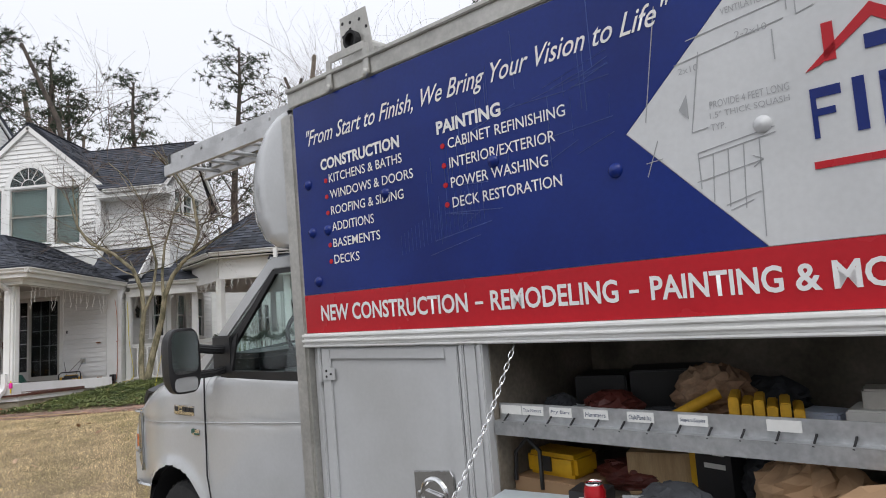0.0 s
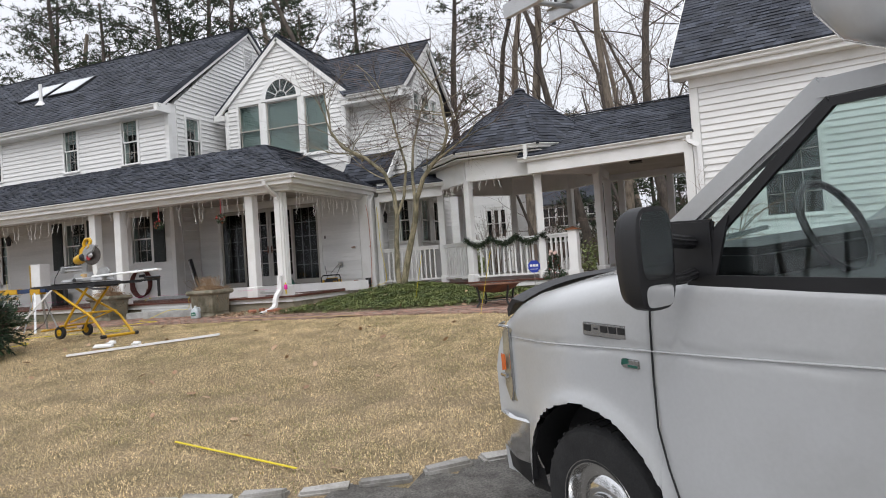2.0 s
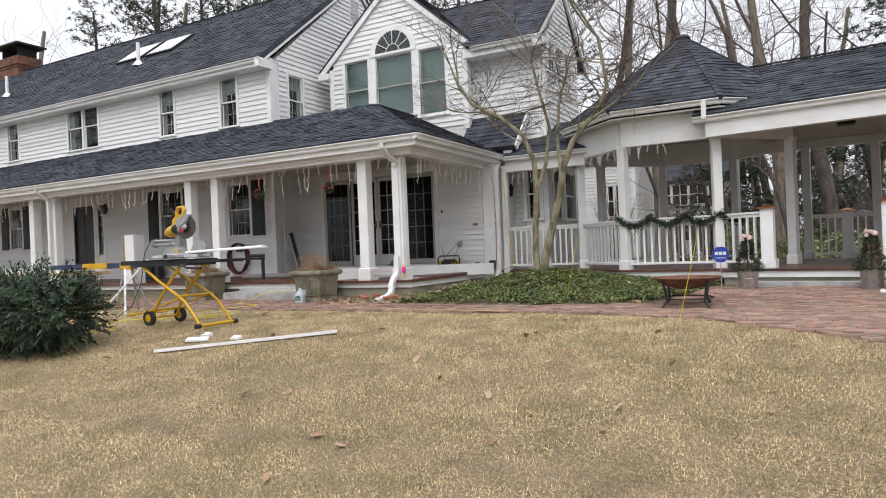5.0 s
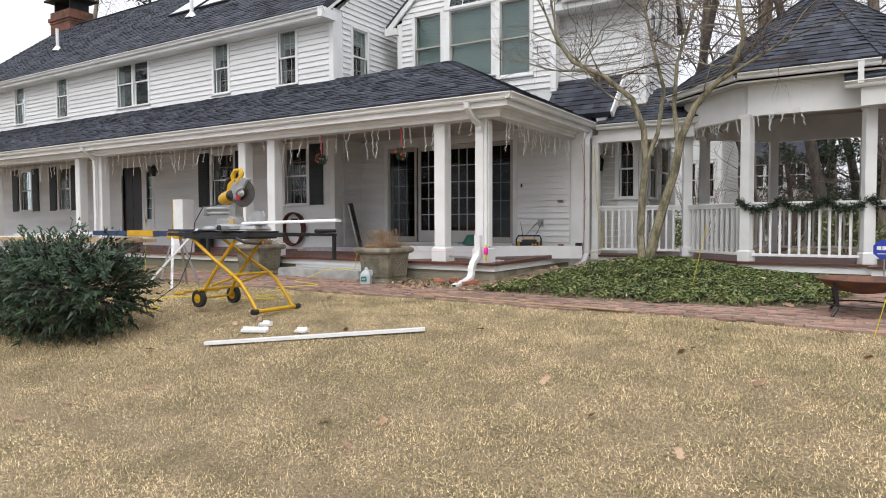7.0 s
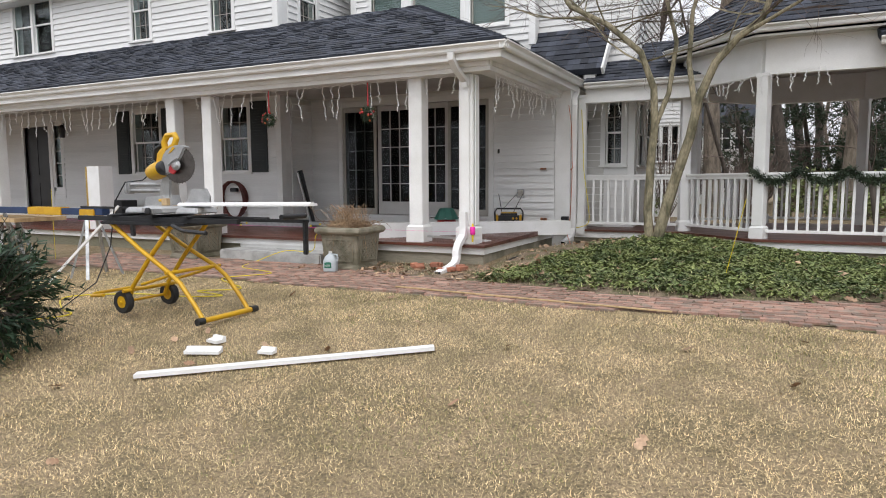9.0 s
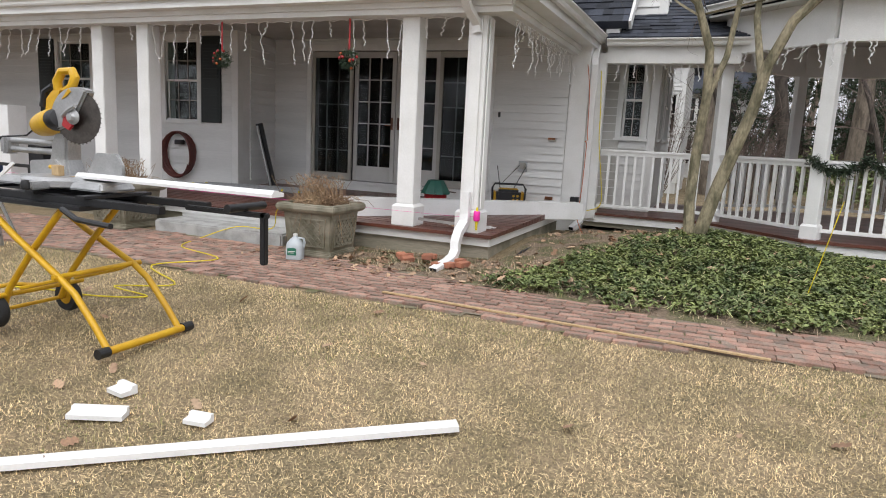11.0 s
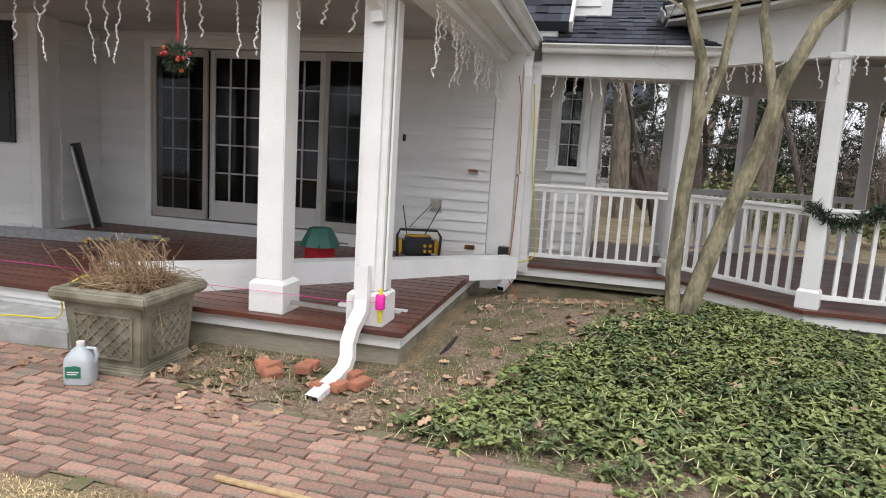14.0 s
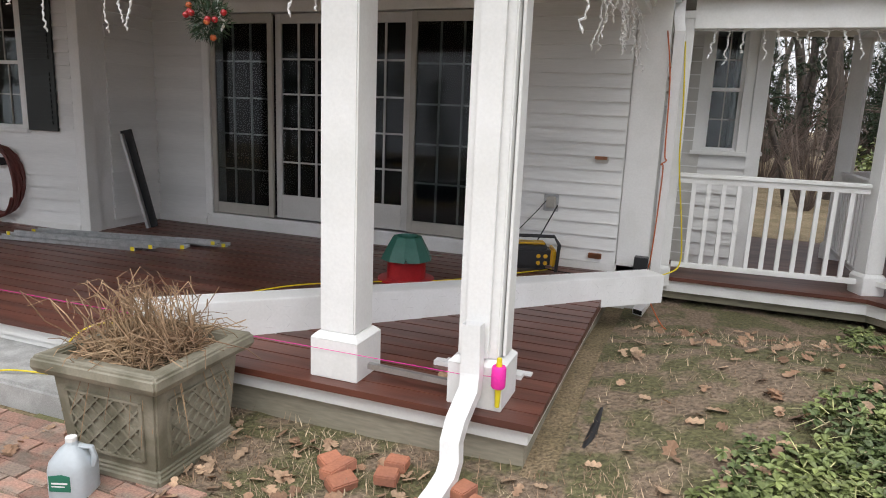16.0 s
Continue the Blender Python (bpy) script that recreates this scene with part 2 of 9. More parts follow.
class G:
    """Gathers faces for one mesh."""

    def __init__(self, m=None):
        self.v, self.f, self.m = [], [], m or Matrix.Identity(4)

    def add(self, vs, fs):
        k = len(self.v)
        self.v += [tuple(self.m @ Vector(p)) for p in vs]
        self.f += [tuple(i + k for i in f) for f in fs]
        return self

    def box(self, x0, x1, y0, y1, z0, z1, m=None):
        vs = [(x, y, z) for z in (z0, z1) for y in (y0, y1) for x in (x0, x1)]
        if m:
            vs = [m @ Vector(p) for p in vs]
        return self.add(vs, [(0, 2, 3, 1), (4, 5, 7, 6), (0, 1, 5, 4), (2, 6, 7, 3), (0, 4, 6, 2), (1, 3, 7, 5)])

    def bar(self, a, b, w, h=None, up=(0, 0, 1)):
        """A rectangular bar from a to b; w across, h along up."""
        a, b, h = Vector(a), Vector(b), h or w
        d = (b - a).normalized()
        u = Vector(up)
        if abs(d.dot(u)) > 0.98:
            u = Vector((0, 1, 0))
        s = d.cross(u).normalized() * w / 2
        u = s.cross(d).normalized() * h / 2
        vs = [p + i * s + j * u for p in (a, b) for i, j in ((-1, -1), (1, -1), (1, 1), (-1, 1))]
        return self.add(vs, [(0, 1, 2, 3), (7, 6, 5, 4), (0, 4, 5, 1), (1, 5, 6, 2), (2, 6, 7, 3), (3, 7, 4, 0)])

    def tube(self, pts, r, n=8, caps=True):
        """A round tube along points; r one radius or a list."""
        pts = [Vector(p) for p in pts]
        rs = r if hasattr(r, "__len__") else [r] * len(pts)
        vs, fs, side = [], [], None
        for i, p in enumerate(pts):
            d = (pts[min(i + 1, len(pts) - 1)] - pts[max(i - 1, 0)]).normalized()
            if side is None:
                side = d.orthogonal().normalized()
            side = (side - d * side.dot(d)).normalized()
            up = d.cross(side)
            vs += [p + rs[i] * (math.cos(a) * side + math.sin(a) * up) for a in (2 * math.pi * j / n for j in range(n))]
        for i in range(len(pts) - 1):
            for j in range(n):
                k = (j + 1) % n
                fs.append((i * n + j, i * n + k, (i + 1) * n + k, (i + 1) * n + j))
        if caps:
            fs += [tuple(range(n))[::-1], tuple((len(pts) - 1) * n + j for j in range(n))]
        return self.add(vs, fs)

    def loft(self, rings, caps=True, closed=True):
        """Skin over rings of equal length."""
        n = len(rings[0])
        vs = [p for r in rings for p in r]
        fs = []
        for i in range(len(rings) - 1):
            for j in range(n if closed else n - 1):
                k = (j + 1) % n
                fs.append((i * n + j, i * n + k, (i + 1) * n + k, (i + 1) * n + j))
        if caps:
            fs += [tuple(range(n))[::-1], tuple((len(rings) - 1) * n + j for j in range(n))]
        return self.add(vs, fs)

    def lathe(self, prof, n=20, at=(0, 0, 0), caps=True):
        return self.loft([[(at[0] + r * math.cos(2 * math.pi * j / n), at[1] + r * math.sin(2 * math.pi * j / n), at[2] + z) for j in range(n)] for r, z in prof], caps)

    def slab(self, poly, d):
        """A flat polygon given thickness along the vector d."""
        n, d = len(poly), Vector(d)
        vs = [Vector(p) for p in poly] + [Vector(p) + d for p in poly]
        return self.add(vs, [tuple(range(n))[::-1], tuple(range(n, 2 * n))] + [(i, (i + 1) % n, (i + 1) % n + n, i + n) for i in range(n)])

    def mesh(self, name):
        me = bpy.data.meshes.new(name)
        me.from_pydata(self.v, [], self.f)
        return me

    def ob(self, name, material, parent=None, label="", smooth=False, bevel=0.0):
        me = self.mesh(name)
        bm = bmesh.new()
        bm.from_mesh(me)
        bmesh.ops.recalc_face_normals(bm, faces=bm.faces)
        if bevel:
            bmesh.ops.bevel(bm, geom=[e for e in bm.edges if e.calc_face_angle(0) > 0.6], offset=bevel, segments=2, affect="EDGES", clamp_overlap=True)
        bm.to_mesh(me)
        bm.free()
        me.materials.append(material)
        if smooth:
            me.shade_smooth()
            me.set_sharp_from_angle(angle=radians(38))
        o = new(name, me)
        o.parent = parent
        if label:
            o["label"] = label
        return o


def thing(name, label, category, m=None, group="", kind=""):
    o = new(name)
    o.empty_display_size = 0.1
    if m:
        o.matrix_world = m
    return tagged(o, label, category, group, kind)


def smoothstep(a, b, x):
    t = min(1, max(0, (x - a) / (b - a)))
    return t * t * (3 - 2 * t)


HY = [-60, -6, -2, 2, 4, 5.5, 7, 8, 9, 10, 11.5, 12.7, 14, 16, 22, 60, 400]
HZ = [-2.5, -0.35, -0.08, 0.12, 0.27, 0.42, 0.57, 0.72, 0.855, 0.955, 1.015, 1.035, 1.10, 1.12, 1.1, 0.9, 1.5]


def height(x, y):
    """The ground: a lawn that rises to the house and levels out, with a mounded bed round the yard tree."""
    sy = 1.3 if y < 15.3 else 0.62
    return float(np.interp(y, HY, HZ)) + 0.30 * math.exp(-((x + 8.1) ** 2) / 3.0 - ((y - 15.3) ** 2) / (2 * sy * sy))


# ---------------------------------------------------------------- ground
g = G()
xs = [-400, -150, -80] + [-40 + i for i in range(26)] + [-14 + 0.4 * i for i in range(30)] + [-2 + i for i in range(23)] + [40, 80, 150, 400]
ys = [-60, -30, -15] + [-8 + 0.4 * i for i in range(91)] + [32, 36, 45, 60, 100, 200, 400]
g.add([(x, y, height(x, y)) for y in ys for x in xs], [(j * len(xs) + i, j * len(xs) + i + 1, (j + 1) * len(xs) + i + 1, (j + 1) * len(xs) + i) for j in range(len(ys) - 1) for i in range(len(xs) - 1)])
tagged(g.ob("ground", LAWN, smooth=True), "dormant straw-coloured lawn rising towards the house", "lawn", kind="structure")
# ---------------------------------------------------------------- house
ZD = 1.41        # porch deck
YF, YD, YG, YC = 15.95, 16.95, 17.8, 18.1   # front wall, recessed door wall, arched-window gable, cross wing
XM, XC, XG = -15.43, -8.9, -1.55     # ends of the main block, cross wing and garage


def split(a0, a1, holes):
    """The stretches of a0..a1 that the holes leave."""
    out, p = [], a0
    for h0, h1 in sorted(holes):
        if h0 > p:
            out.append((p, min(h0, a1)))
        p = max(p, h1)
    if p < a1:
        out.append((p, a1))
    return [(a, b) for a, b in out if b - a > 0.01]


def wall(name, label, axis, c, a0, a1, z0, z1, holes=(), gable=None, out=-1, course=0.13, boards=None, inset=(0.11, 0.11)):
    """A clapboard wall in the plane axis = c, from a0 to a1, with openings (a0, a1, z0, z1) and, above z1, a gable (peak a, peak z).
    out: the side that the boards are on. boards: the height from which boards show."""
    th = 0.2
    put = (lambda a, d, z: (a, c - out * d, z)) if axis == "y" else (lambda a, d, z: (c - out * d, a, z))
    g = G()
    zs = sorted({z0, z1, *(h for o in holes for h in o[2:4] if z0 < h < z1)})
    for lo, hi in zip(zs, zs[1:]):
        mid = (lo + hi) / 2
        for s, e in split(a0, a1, [(o[0], o[1]) for o in holes if o[2] < mid < o[3]]):
            p, q = put(s, 0, lo), put(e, th, hi)
            g.box(min(p[0], q[0]), max(p[0], q[0]), min(p[1], q[1]), max(p[1], q[1]), lo, hi)
    edge = lambda z: (a0, a1)
    if gable:
        pa, pz = gable
        edge = lambda z: (a0, a1) if z <= z1 else (a0 + (pa - a0) * (z - z1) / (pz - z1), a1 - (a1 - pa) * (z - z1) / (pz - z1))
        inner = [o for o in holes if o[3] > z1]
        top = max([o[3] for o in inner], default=z1)
        if inner:
            for s, e in split(a0, a1, [(o[0], o[1]) for o in inner]):
                hs, he = [z1 + (pz - z1) * min(1, max(0, (x - a0) / (pa - a0) if x < pa else (a1 - x) / (a1 - pa))) for x in (s, e)]
                g.slab([put(s, 0, z1), put(e, 0, z1), put(e, 0, min(he, top)), put(s, 0, min(hs, top))], Vector(put(0, th, 0)) - Vector(put(0, 0, 0)))
        l, r = edge(top)
        if pz - top > .02:
            g.slab([put(l, 0, top), put(r, 0, top), put(pa, 0, pz)], Vector(put(0, th, 0)) - Vector(put(0, 0, 0)))
    w = tagged(g.ob(name, WHITE), label, "wall", kind="structure")
    z = boards if boards is not None else z0
    ztop = gable[1] - 0.05 if gable else z1
    while z < ztop - 0.02:
        h = min(course, ztop - z)
        (l0, r0), (l1, r1) = edge(z), edge(z + h)
        i0, i1 = (inset if z < z1 else (0, 0))
        for s, e in split(l0 + i0, r0 - i1, [(o[0] - 0.09, o[1] + 0.09) for o in holes if o[2] - 0.03 < z + h / 2 < o[3] + 0.09]):
            s1, e1 = (max(s, l1), min(e, r1))
            if e1 - s1 < 0.03:
                continue
            vs = [put(s, -0.032, z), put(e, -0.032, z), put(e1, -0.004, z + h + 0.012), put(s1, -0.004, z + h + 0.012), put(s, 0.0, z), put(e, 0.0, z), put(e1, 0.0, z + h + 0.012), put(s1, 0.0, z + h + 0.012)]
            b = G().add(vs, [(0, 1, 2, 3), (1, 0, 4, 5), (0, 3, 7, 4), (2, 1, 5, 6), (3, 2, 6, 7)]).ob("clapboard", SIDING, w)
        z += h
    return w


def trimbox(name, x0, x1, y0, y1, z0, z1, label="white painted trim board", material=None, bevel=0.004):
    return tagged(G().box(x0, x1, y0, y1, z0, z1).ob(name, material or TRIM, bevel=bevel), label, "trim", kind="structure")


WIN = [0]
WING = []     # parts of the breezeway and garage, which stand at a slight angle to the house


def window(x, y, z0, z1, width, face="y", grid=(3, 2), blind=0.0, double=False, casing=0.09, tone=None, depth=0.06, shutters="", label="white double-hung window"):
    """A double-hung window; x, y: its middle on the wall's face."""
    WIN[0] += 1
    turn = {"y": 0, "x": 90}[face]
    w = thing("window_%d" % WIN[0], label, "window", pose(x, y, z0, 0, 0, turn), kind="structure")
    tone = tone or TRIM
    W, H = width / 2, z1 - z0
    g = G().box(-W - casing, -W, -0.035, 0.05, -0.02, H + casing).box(W, W + casing, -0.035, 0.05, -0.02, H + casing).box(-W, W, -0.034, 0.05, H, H + casing)
    g.ob("frame", TRIM, w, bevel=0.004)
    G().box(-W - casing - 0.02, W + casing + 0.02, -0.07, 0.05, -0.06, -0.02).ob("sill", TRIM, w, bevel=0.004)
    lights = [(-W, -0.04), (0.04, W)] if double else [(-W, W)]
    if double:
        G().box(-0.04, 0.04, -0.03, 0.05, -0.02, H).ob("mullion", TRIM, w)
    for s, e in lights:
        for nm, lo, hi, d in (("upper_sash", H / 2 - 0.02, H, 0.005), ("lower_sash", -0.02, H / 2 + 0.02, 0.035)):
            t = 0.035
            g = G().box(s, s + t, d, d + 0.03, lo, hi).box(e - t, e, d, d + 0.03, lo, hi).box(s + t, e - t, d, d + 0.03, lo, lo + t).box(s + t, e - t, d, d + 0.03, hi - t, hi)
            sash = g.ob(nm, tone, w)
            if grid:
                g = G()
                for i in range(1, grid[0]):
                    xx = s + (e - s) * i / grid[0]
                    g.box(xx - 0.006, xx + 0.006, d + 0.002, d + 0.0115, lo + t, hi - t)
                for i in range(1, grid[1]):
                    zz = lo + (hi - lo) * i / grid[1]
                    g.box(s + t, e - t, d + 0.003, d + 0.011, zz - 0.006, zz + 0.006)
                g.ob("muntin_grid", SASHGREY, sash)
            p = G().box(s + t, e - t, d + 0.012, d + 0.017, lo + t, hi - t).ob("pane", GLASS, sash)
            p.visible_shadow = False
        if blind:
            g = G()
            k = int(H * blind / 0.05)
            for i in range(k):
                zz = H - 0.05 * i - 0.03
                g.box(s + 0.02, e - 0.02, 0.10, 0.135, zz, zz + 0.006).box(s + 0.02, e - 0.02, 0.115, 0.118, zz - 0.035, zz)
            g.ob("blind", BLIND, w, "pale slatted blind")
    for side in shutters:
        a = W + casing + 0.02 if side == "r" else -W - casing - 0.02 - 0.42
        g = G().box(a, a + 0.42, -0.05, -0.025, -0.03, H + 0.05)
        for lo, hi in ((0.04, H / 2 - 0.05), (H / 2 + 0.03, H - 0.03)):
            n = int((hi - lo) / 0.055)
            for i in range(n):
                zz = lo + i * 0.055
                g.box(a + 0.05, a + 0.37, -0.062, -0.05, zz, zz + 0.035)
        g.ob("shutter", SHUTTER, w, "black louvred shutter")
    return w


# openings
FR = [(-17.16, -16.60, 5.44, 6.71), (-19.54, -19.00, 5.47, 6.75), (-23.86, -22.38, 5.52, 6.84), (-27.20, -26.62, 5.52, 6.86), (-29.9, -29.3, 5.52, 6.86)]
LO = [(-17.0, -16.28, 2.53, 3.88), (-19.68, -18.85, 2.53, 3.88), (-27.25, -26.6, 2.53, 3.88), (-29.7, -29.0, 2.53, 3.88), (-23.75, -22.75, ZD, 3.72), (-22.55, -22.3, 2.2, 3.72)]
wall("wall_front", "white clapboard front wall of the main house", "y", YF, -32, XM, 1.0, 7.0, FR + LO, course=0.128, boards=ZD + 0.1)
wall("wall_end", "white clapboard gable end of the main house", "x", XM, YF + .2, 23.35, 1.0, 7.0, [(16.64, 17.18, 5.42, 6.72)], gable=(19.75, 10.05), out=1, boards=1.55, course=0.13)
DOORS = (-14.62, -11.33, 1.62, 3.82)
wall("wall_door", "white clapboard wall with glazed doors behind the porch", "y", YD, XM, -9.8, 1.0, 4.02, [DOORS], course=0.122, boards=ZD + 0.13, inset=(0.0, 0.26))
wall("wall_corner", "white clapboard side of the house corner", "x", -9.8, YD + .2, YC, 1.0, 4.0, out=1, boards=1.3, inset=(0.02, 0.0))
AW = [(-14.40, -13.66, 5.53, 7.08), (-13.41, -12.29, 5.47, 7.06), (-12.08, -11.34, 5.36, 7.04)]
wall("wall_gable", "white clapboard gable wall with an arched window", "y", YG, -14.9, -10.75, 4.2, 7.0, AW, gable=(-12.87, 8.86), boards=5.0)
wall("wall_gable_side", "white clapboard side wall of the gable", "x", -14.9, YG + .2, 24, 4.2, 6.95, out=-1, boards=5.3)
wall("wall_gable_east", "white clapboard side wall of the gable", "x", -10.75, YG + .2, 24, 4.2, 6.95, out=1, boards=5.0)
wall("wall_cross", "white clapboard wall of the cross wing", "y", YC, -10.75, XC, 1.0, 6.9, [(-9.42, -9.1, 2.6, 3.78)], boards=1.5, inset=(0.0, 0.10))
wall("wall_cross_end", "white clapboard gable end of the cross wing", "x", XC, YC + .2, 20.9, 1.0, 6.9, [(18.42, 18.85, 6.15, 6.86), (19.0, 19.6, 6.15, 6.86), (19.75, 20.15, 6.15, 6.86), (18.5, 19.0, 2.6, 3.78), (19.4, 20.2, 2.6, 3.78)], gable=(19.6, 8.4), out=1, boards=1.5)
WING.append(wall("wall_garage", "white clapboard front wall of the garage wing", "y", 15.9, XG, 8, 1.0, 5.35, [(-0.38, 0.6, 2.35, 3.95)], boards=1.25, inset=(0.14, 0.11)))
WING.append(wall("wall_garage_end", "white clapboard gable end of the garage wing", "x", XG, 16.1, 23, 1.0, 5.35, gable=(19.5, 8.5), out=-1, boards=1.5))
wall("wall_back", "plain white rear wall of the house", "y", 23.55, -32, XM, 1.0, 7.0, out=1, boards=9)
FW = [(-10.27, -10.02, 2.95, 4.15), (-9.96, -9.71, 2.95, 4.15), (-9.65, -9.40, 2.95, 4.15)]
wall("wall_far_wing", "white clapboard rear wing with a row of windows", "y", 29.0, -12.5, -9.2, 1.0, 5.3, FW, out=-1, boards=1.4, inset=(0.0, 0.06))
wall("wall_far_wing_side", "white clapboard side of the rear wing", "x", -9.2, 29.2, 33, 1.0, 5.3, out=1, boards=1.4)
# added linings behind the windows; their near-black colour supplies the rooms' shade
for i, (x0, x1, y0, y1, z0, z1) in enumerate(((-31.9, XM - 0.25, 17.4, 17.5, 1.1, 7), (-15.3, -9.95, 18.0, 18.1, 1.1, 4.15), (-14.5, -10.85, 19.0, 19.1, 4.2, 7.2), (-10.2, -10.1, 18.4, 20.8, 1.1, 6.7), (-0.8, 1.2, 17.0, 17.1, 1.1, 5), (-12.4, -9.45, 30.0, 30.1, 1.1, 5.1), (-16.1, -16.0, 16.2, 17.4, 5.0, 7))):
    trimbox("wall_inner_%d" % (i + 1), x0, x1, y0, y1, z0, z1, "added inner wall, near black for an unlit room", ROOM, 0)
trimbox("wall_inner_8", -10.7, -9.0, 20.95, 21.05, 1.1, 6.6, "added inner wall, near black for an unlit room", ROOM, 0)
trimbox("floor_wing", -10.08, -9.12, 18.32, 20.92, 1.15, 1.25, "added floor, near black for an unlit room", ROOM, 0)
trimbox("ceiling_wing", -10.08, -9.12, 18.32, 20.92, 4.3, 4.4, "added ceiling, near black for an unlit room", ROOM, 0)
trimbox("floor_upper", -31.9, XM - 0.25, 16.2, 17.4, 4.3, 4.4, "added upper floor, near black for an unlit room", ROOM, 0)
trimbox("floor_gable", -14.5, -10.85, 18.05, 19.0, 4.25, 4.35, "added upper floor, near black for an unlit room", ROOM, 0)
trimbox("floor_room", -15.3, -9.95, 17.2, 18.0, 1.1, 1.5, "added floor, near black for an unlit room", ROOM, 0)

for a, b, z0, z1 in FR:
    window((a + b) / 2, YF, z0, z1, b - a, double=b - a > 1.2, grid=None if b - a > 1.2 else (3, 2), blind=0.35 if b - a < 1.2 else 0.0)
for a, b, z0, z1 in LO[:4]:
    window((a + b) / 2, YF, z0, z1, b - a, grid=(3, 2), shutters="lr" if a < -17.5 else "r", label="white double-hung window with black shutters")
window(XM, 16.91, 5.42, 6.72, 0.54, face="x", blind=0.3)
window(-14.03, YG, 5.53, 7.08, 0.74, grid=None, blind=1, tone=SASHGREY)
window(-12.85, YG, 5.47, 7.06, 1.12, grid=None, blind=1, tone=SASHGREY, label="wide double-hung window below an arched light")
window(-11.71, YG, 5.36, 7.04, 0.74, grid=None, blind=1, tone=SASHGREY)
window(-9.26, YC, 2.6, 3.78, 0.32, grid=(2, 2))
window(XC, 18.75, 2.6, 3.78, 0.5, face="x", grid=(2, 2))
window(XC, 19.8, 2.6, 3.78, 0.8, face="x", grid=(3, 2))
for yy, ww in ((18.635, 0.43), (19.3, 0.6), (19.95, 0.4)):
    window(XC, yy, 6.15, 6.86, ww, face="x", grid=(2, 2))
WING.append(window(0.11, 15.9, 2.35, 3.95, 0.98))
for a, b, z0, z1 in FW:
    window((a + b) / 2, 29.0, z0, z1, b - a, grid=None, casing=0.03)

# arched light above the wide window
al = thing("window_arch", "half-round fanlight with a white moulded arch", "window", pose(-12.85, YG, 7.14), kind="structure")
arc = lambda r, d, n=20: [(r * math.cos(math.pi * i / n), d, r * math.sin(math.pi * i / n)) for i in range(n + 1)]
g = G()
for r0, r1, d0, d1 in ((0.545, 0.70, -0.05, 0.0),):
    ring = [[(r0 * c, d0, r0 * s), (r1 * c, d0, r1 * s), (r1 * c, d1, r1 * s), (r0 * c, d1, r0 * s)] for c, s in ((math.cos(math.pi * i / 20), math.sin(math.pi * i / 20)) for i in range(21))]
    g.loft(ring)
g.ob("arch_trim", TRIM, al)
G().slab(arc(0.55, -0.042) , (0, 0.004, 0)).ob("pane", GLASS, al)
# near-black sheet right behind the pane, in place of an unlit room
G().slab(arc(0.56, -0.037), (0, 0.004, 0)).ob("backing", ROOM, al, "near-black sheet for the unlit room behind the fanlight")
g = G()
for i in range(1, 6):
    a = math.pi * i / 6
    g.bar((0.2 * math.cos(a), -0.046, 0.2 * math.sin(a)), (0.55 * math.cos(a), -0.046, 0.55 * math.sin(a)), 0.016, 0.008, (0, 1, 0))
pts = arc(0.2, -0.046, 12)
for p, q in zip(pts, pts[1:]):
    g.bar(p, q, 0.016, 0.008, (0, 1, 0))
g.ob("muntin_grid", TRIM, al)
G().box(-0.7, 0.7, -0.055, -0.004, -0.05, 0.012).ob("sill", TRIM, al)

# white door muntins, greyed so that their colour holds the porch shade
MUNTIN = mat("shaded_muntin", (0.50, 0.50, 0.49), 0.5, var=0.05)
DOORG = mat("pale_grey_door", (0.58, 0.57, 0.55), 0.45, col2=(0.52, 0.51, 0.49), var=0.04, scale=2)
DOORGLASS = GLASS.copy()
DOORGLASS.name = "dark_door_glass"
for n_ in DOORGLASS.node_tree.nodes:
    if n_.bl_idname == "ShaderNodeMath" and n_.operation == "MULTIPLY_ADD":
        n_.inputs[1].default_value, n_.inputs[2].default_value = 0.3, 0.02
    elif n_.bl_idname == "ShaderNodeBsdfTransparent":
        n_.inputs["Color"].default_value = (0.62, 0.66, 0.66, 1)
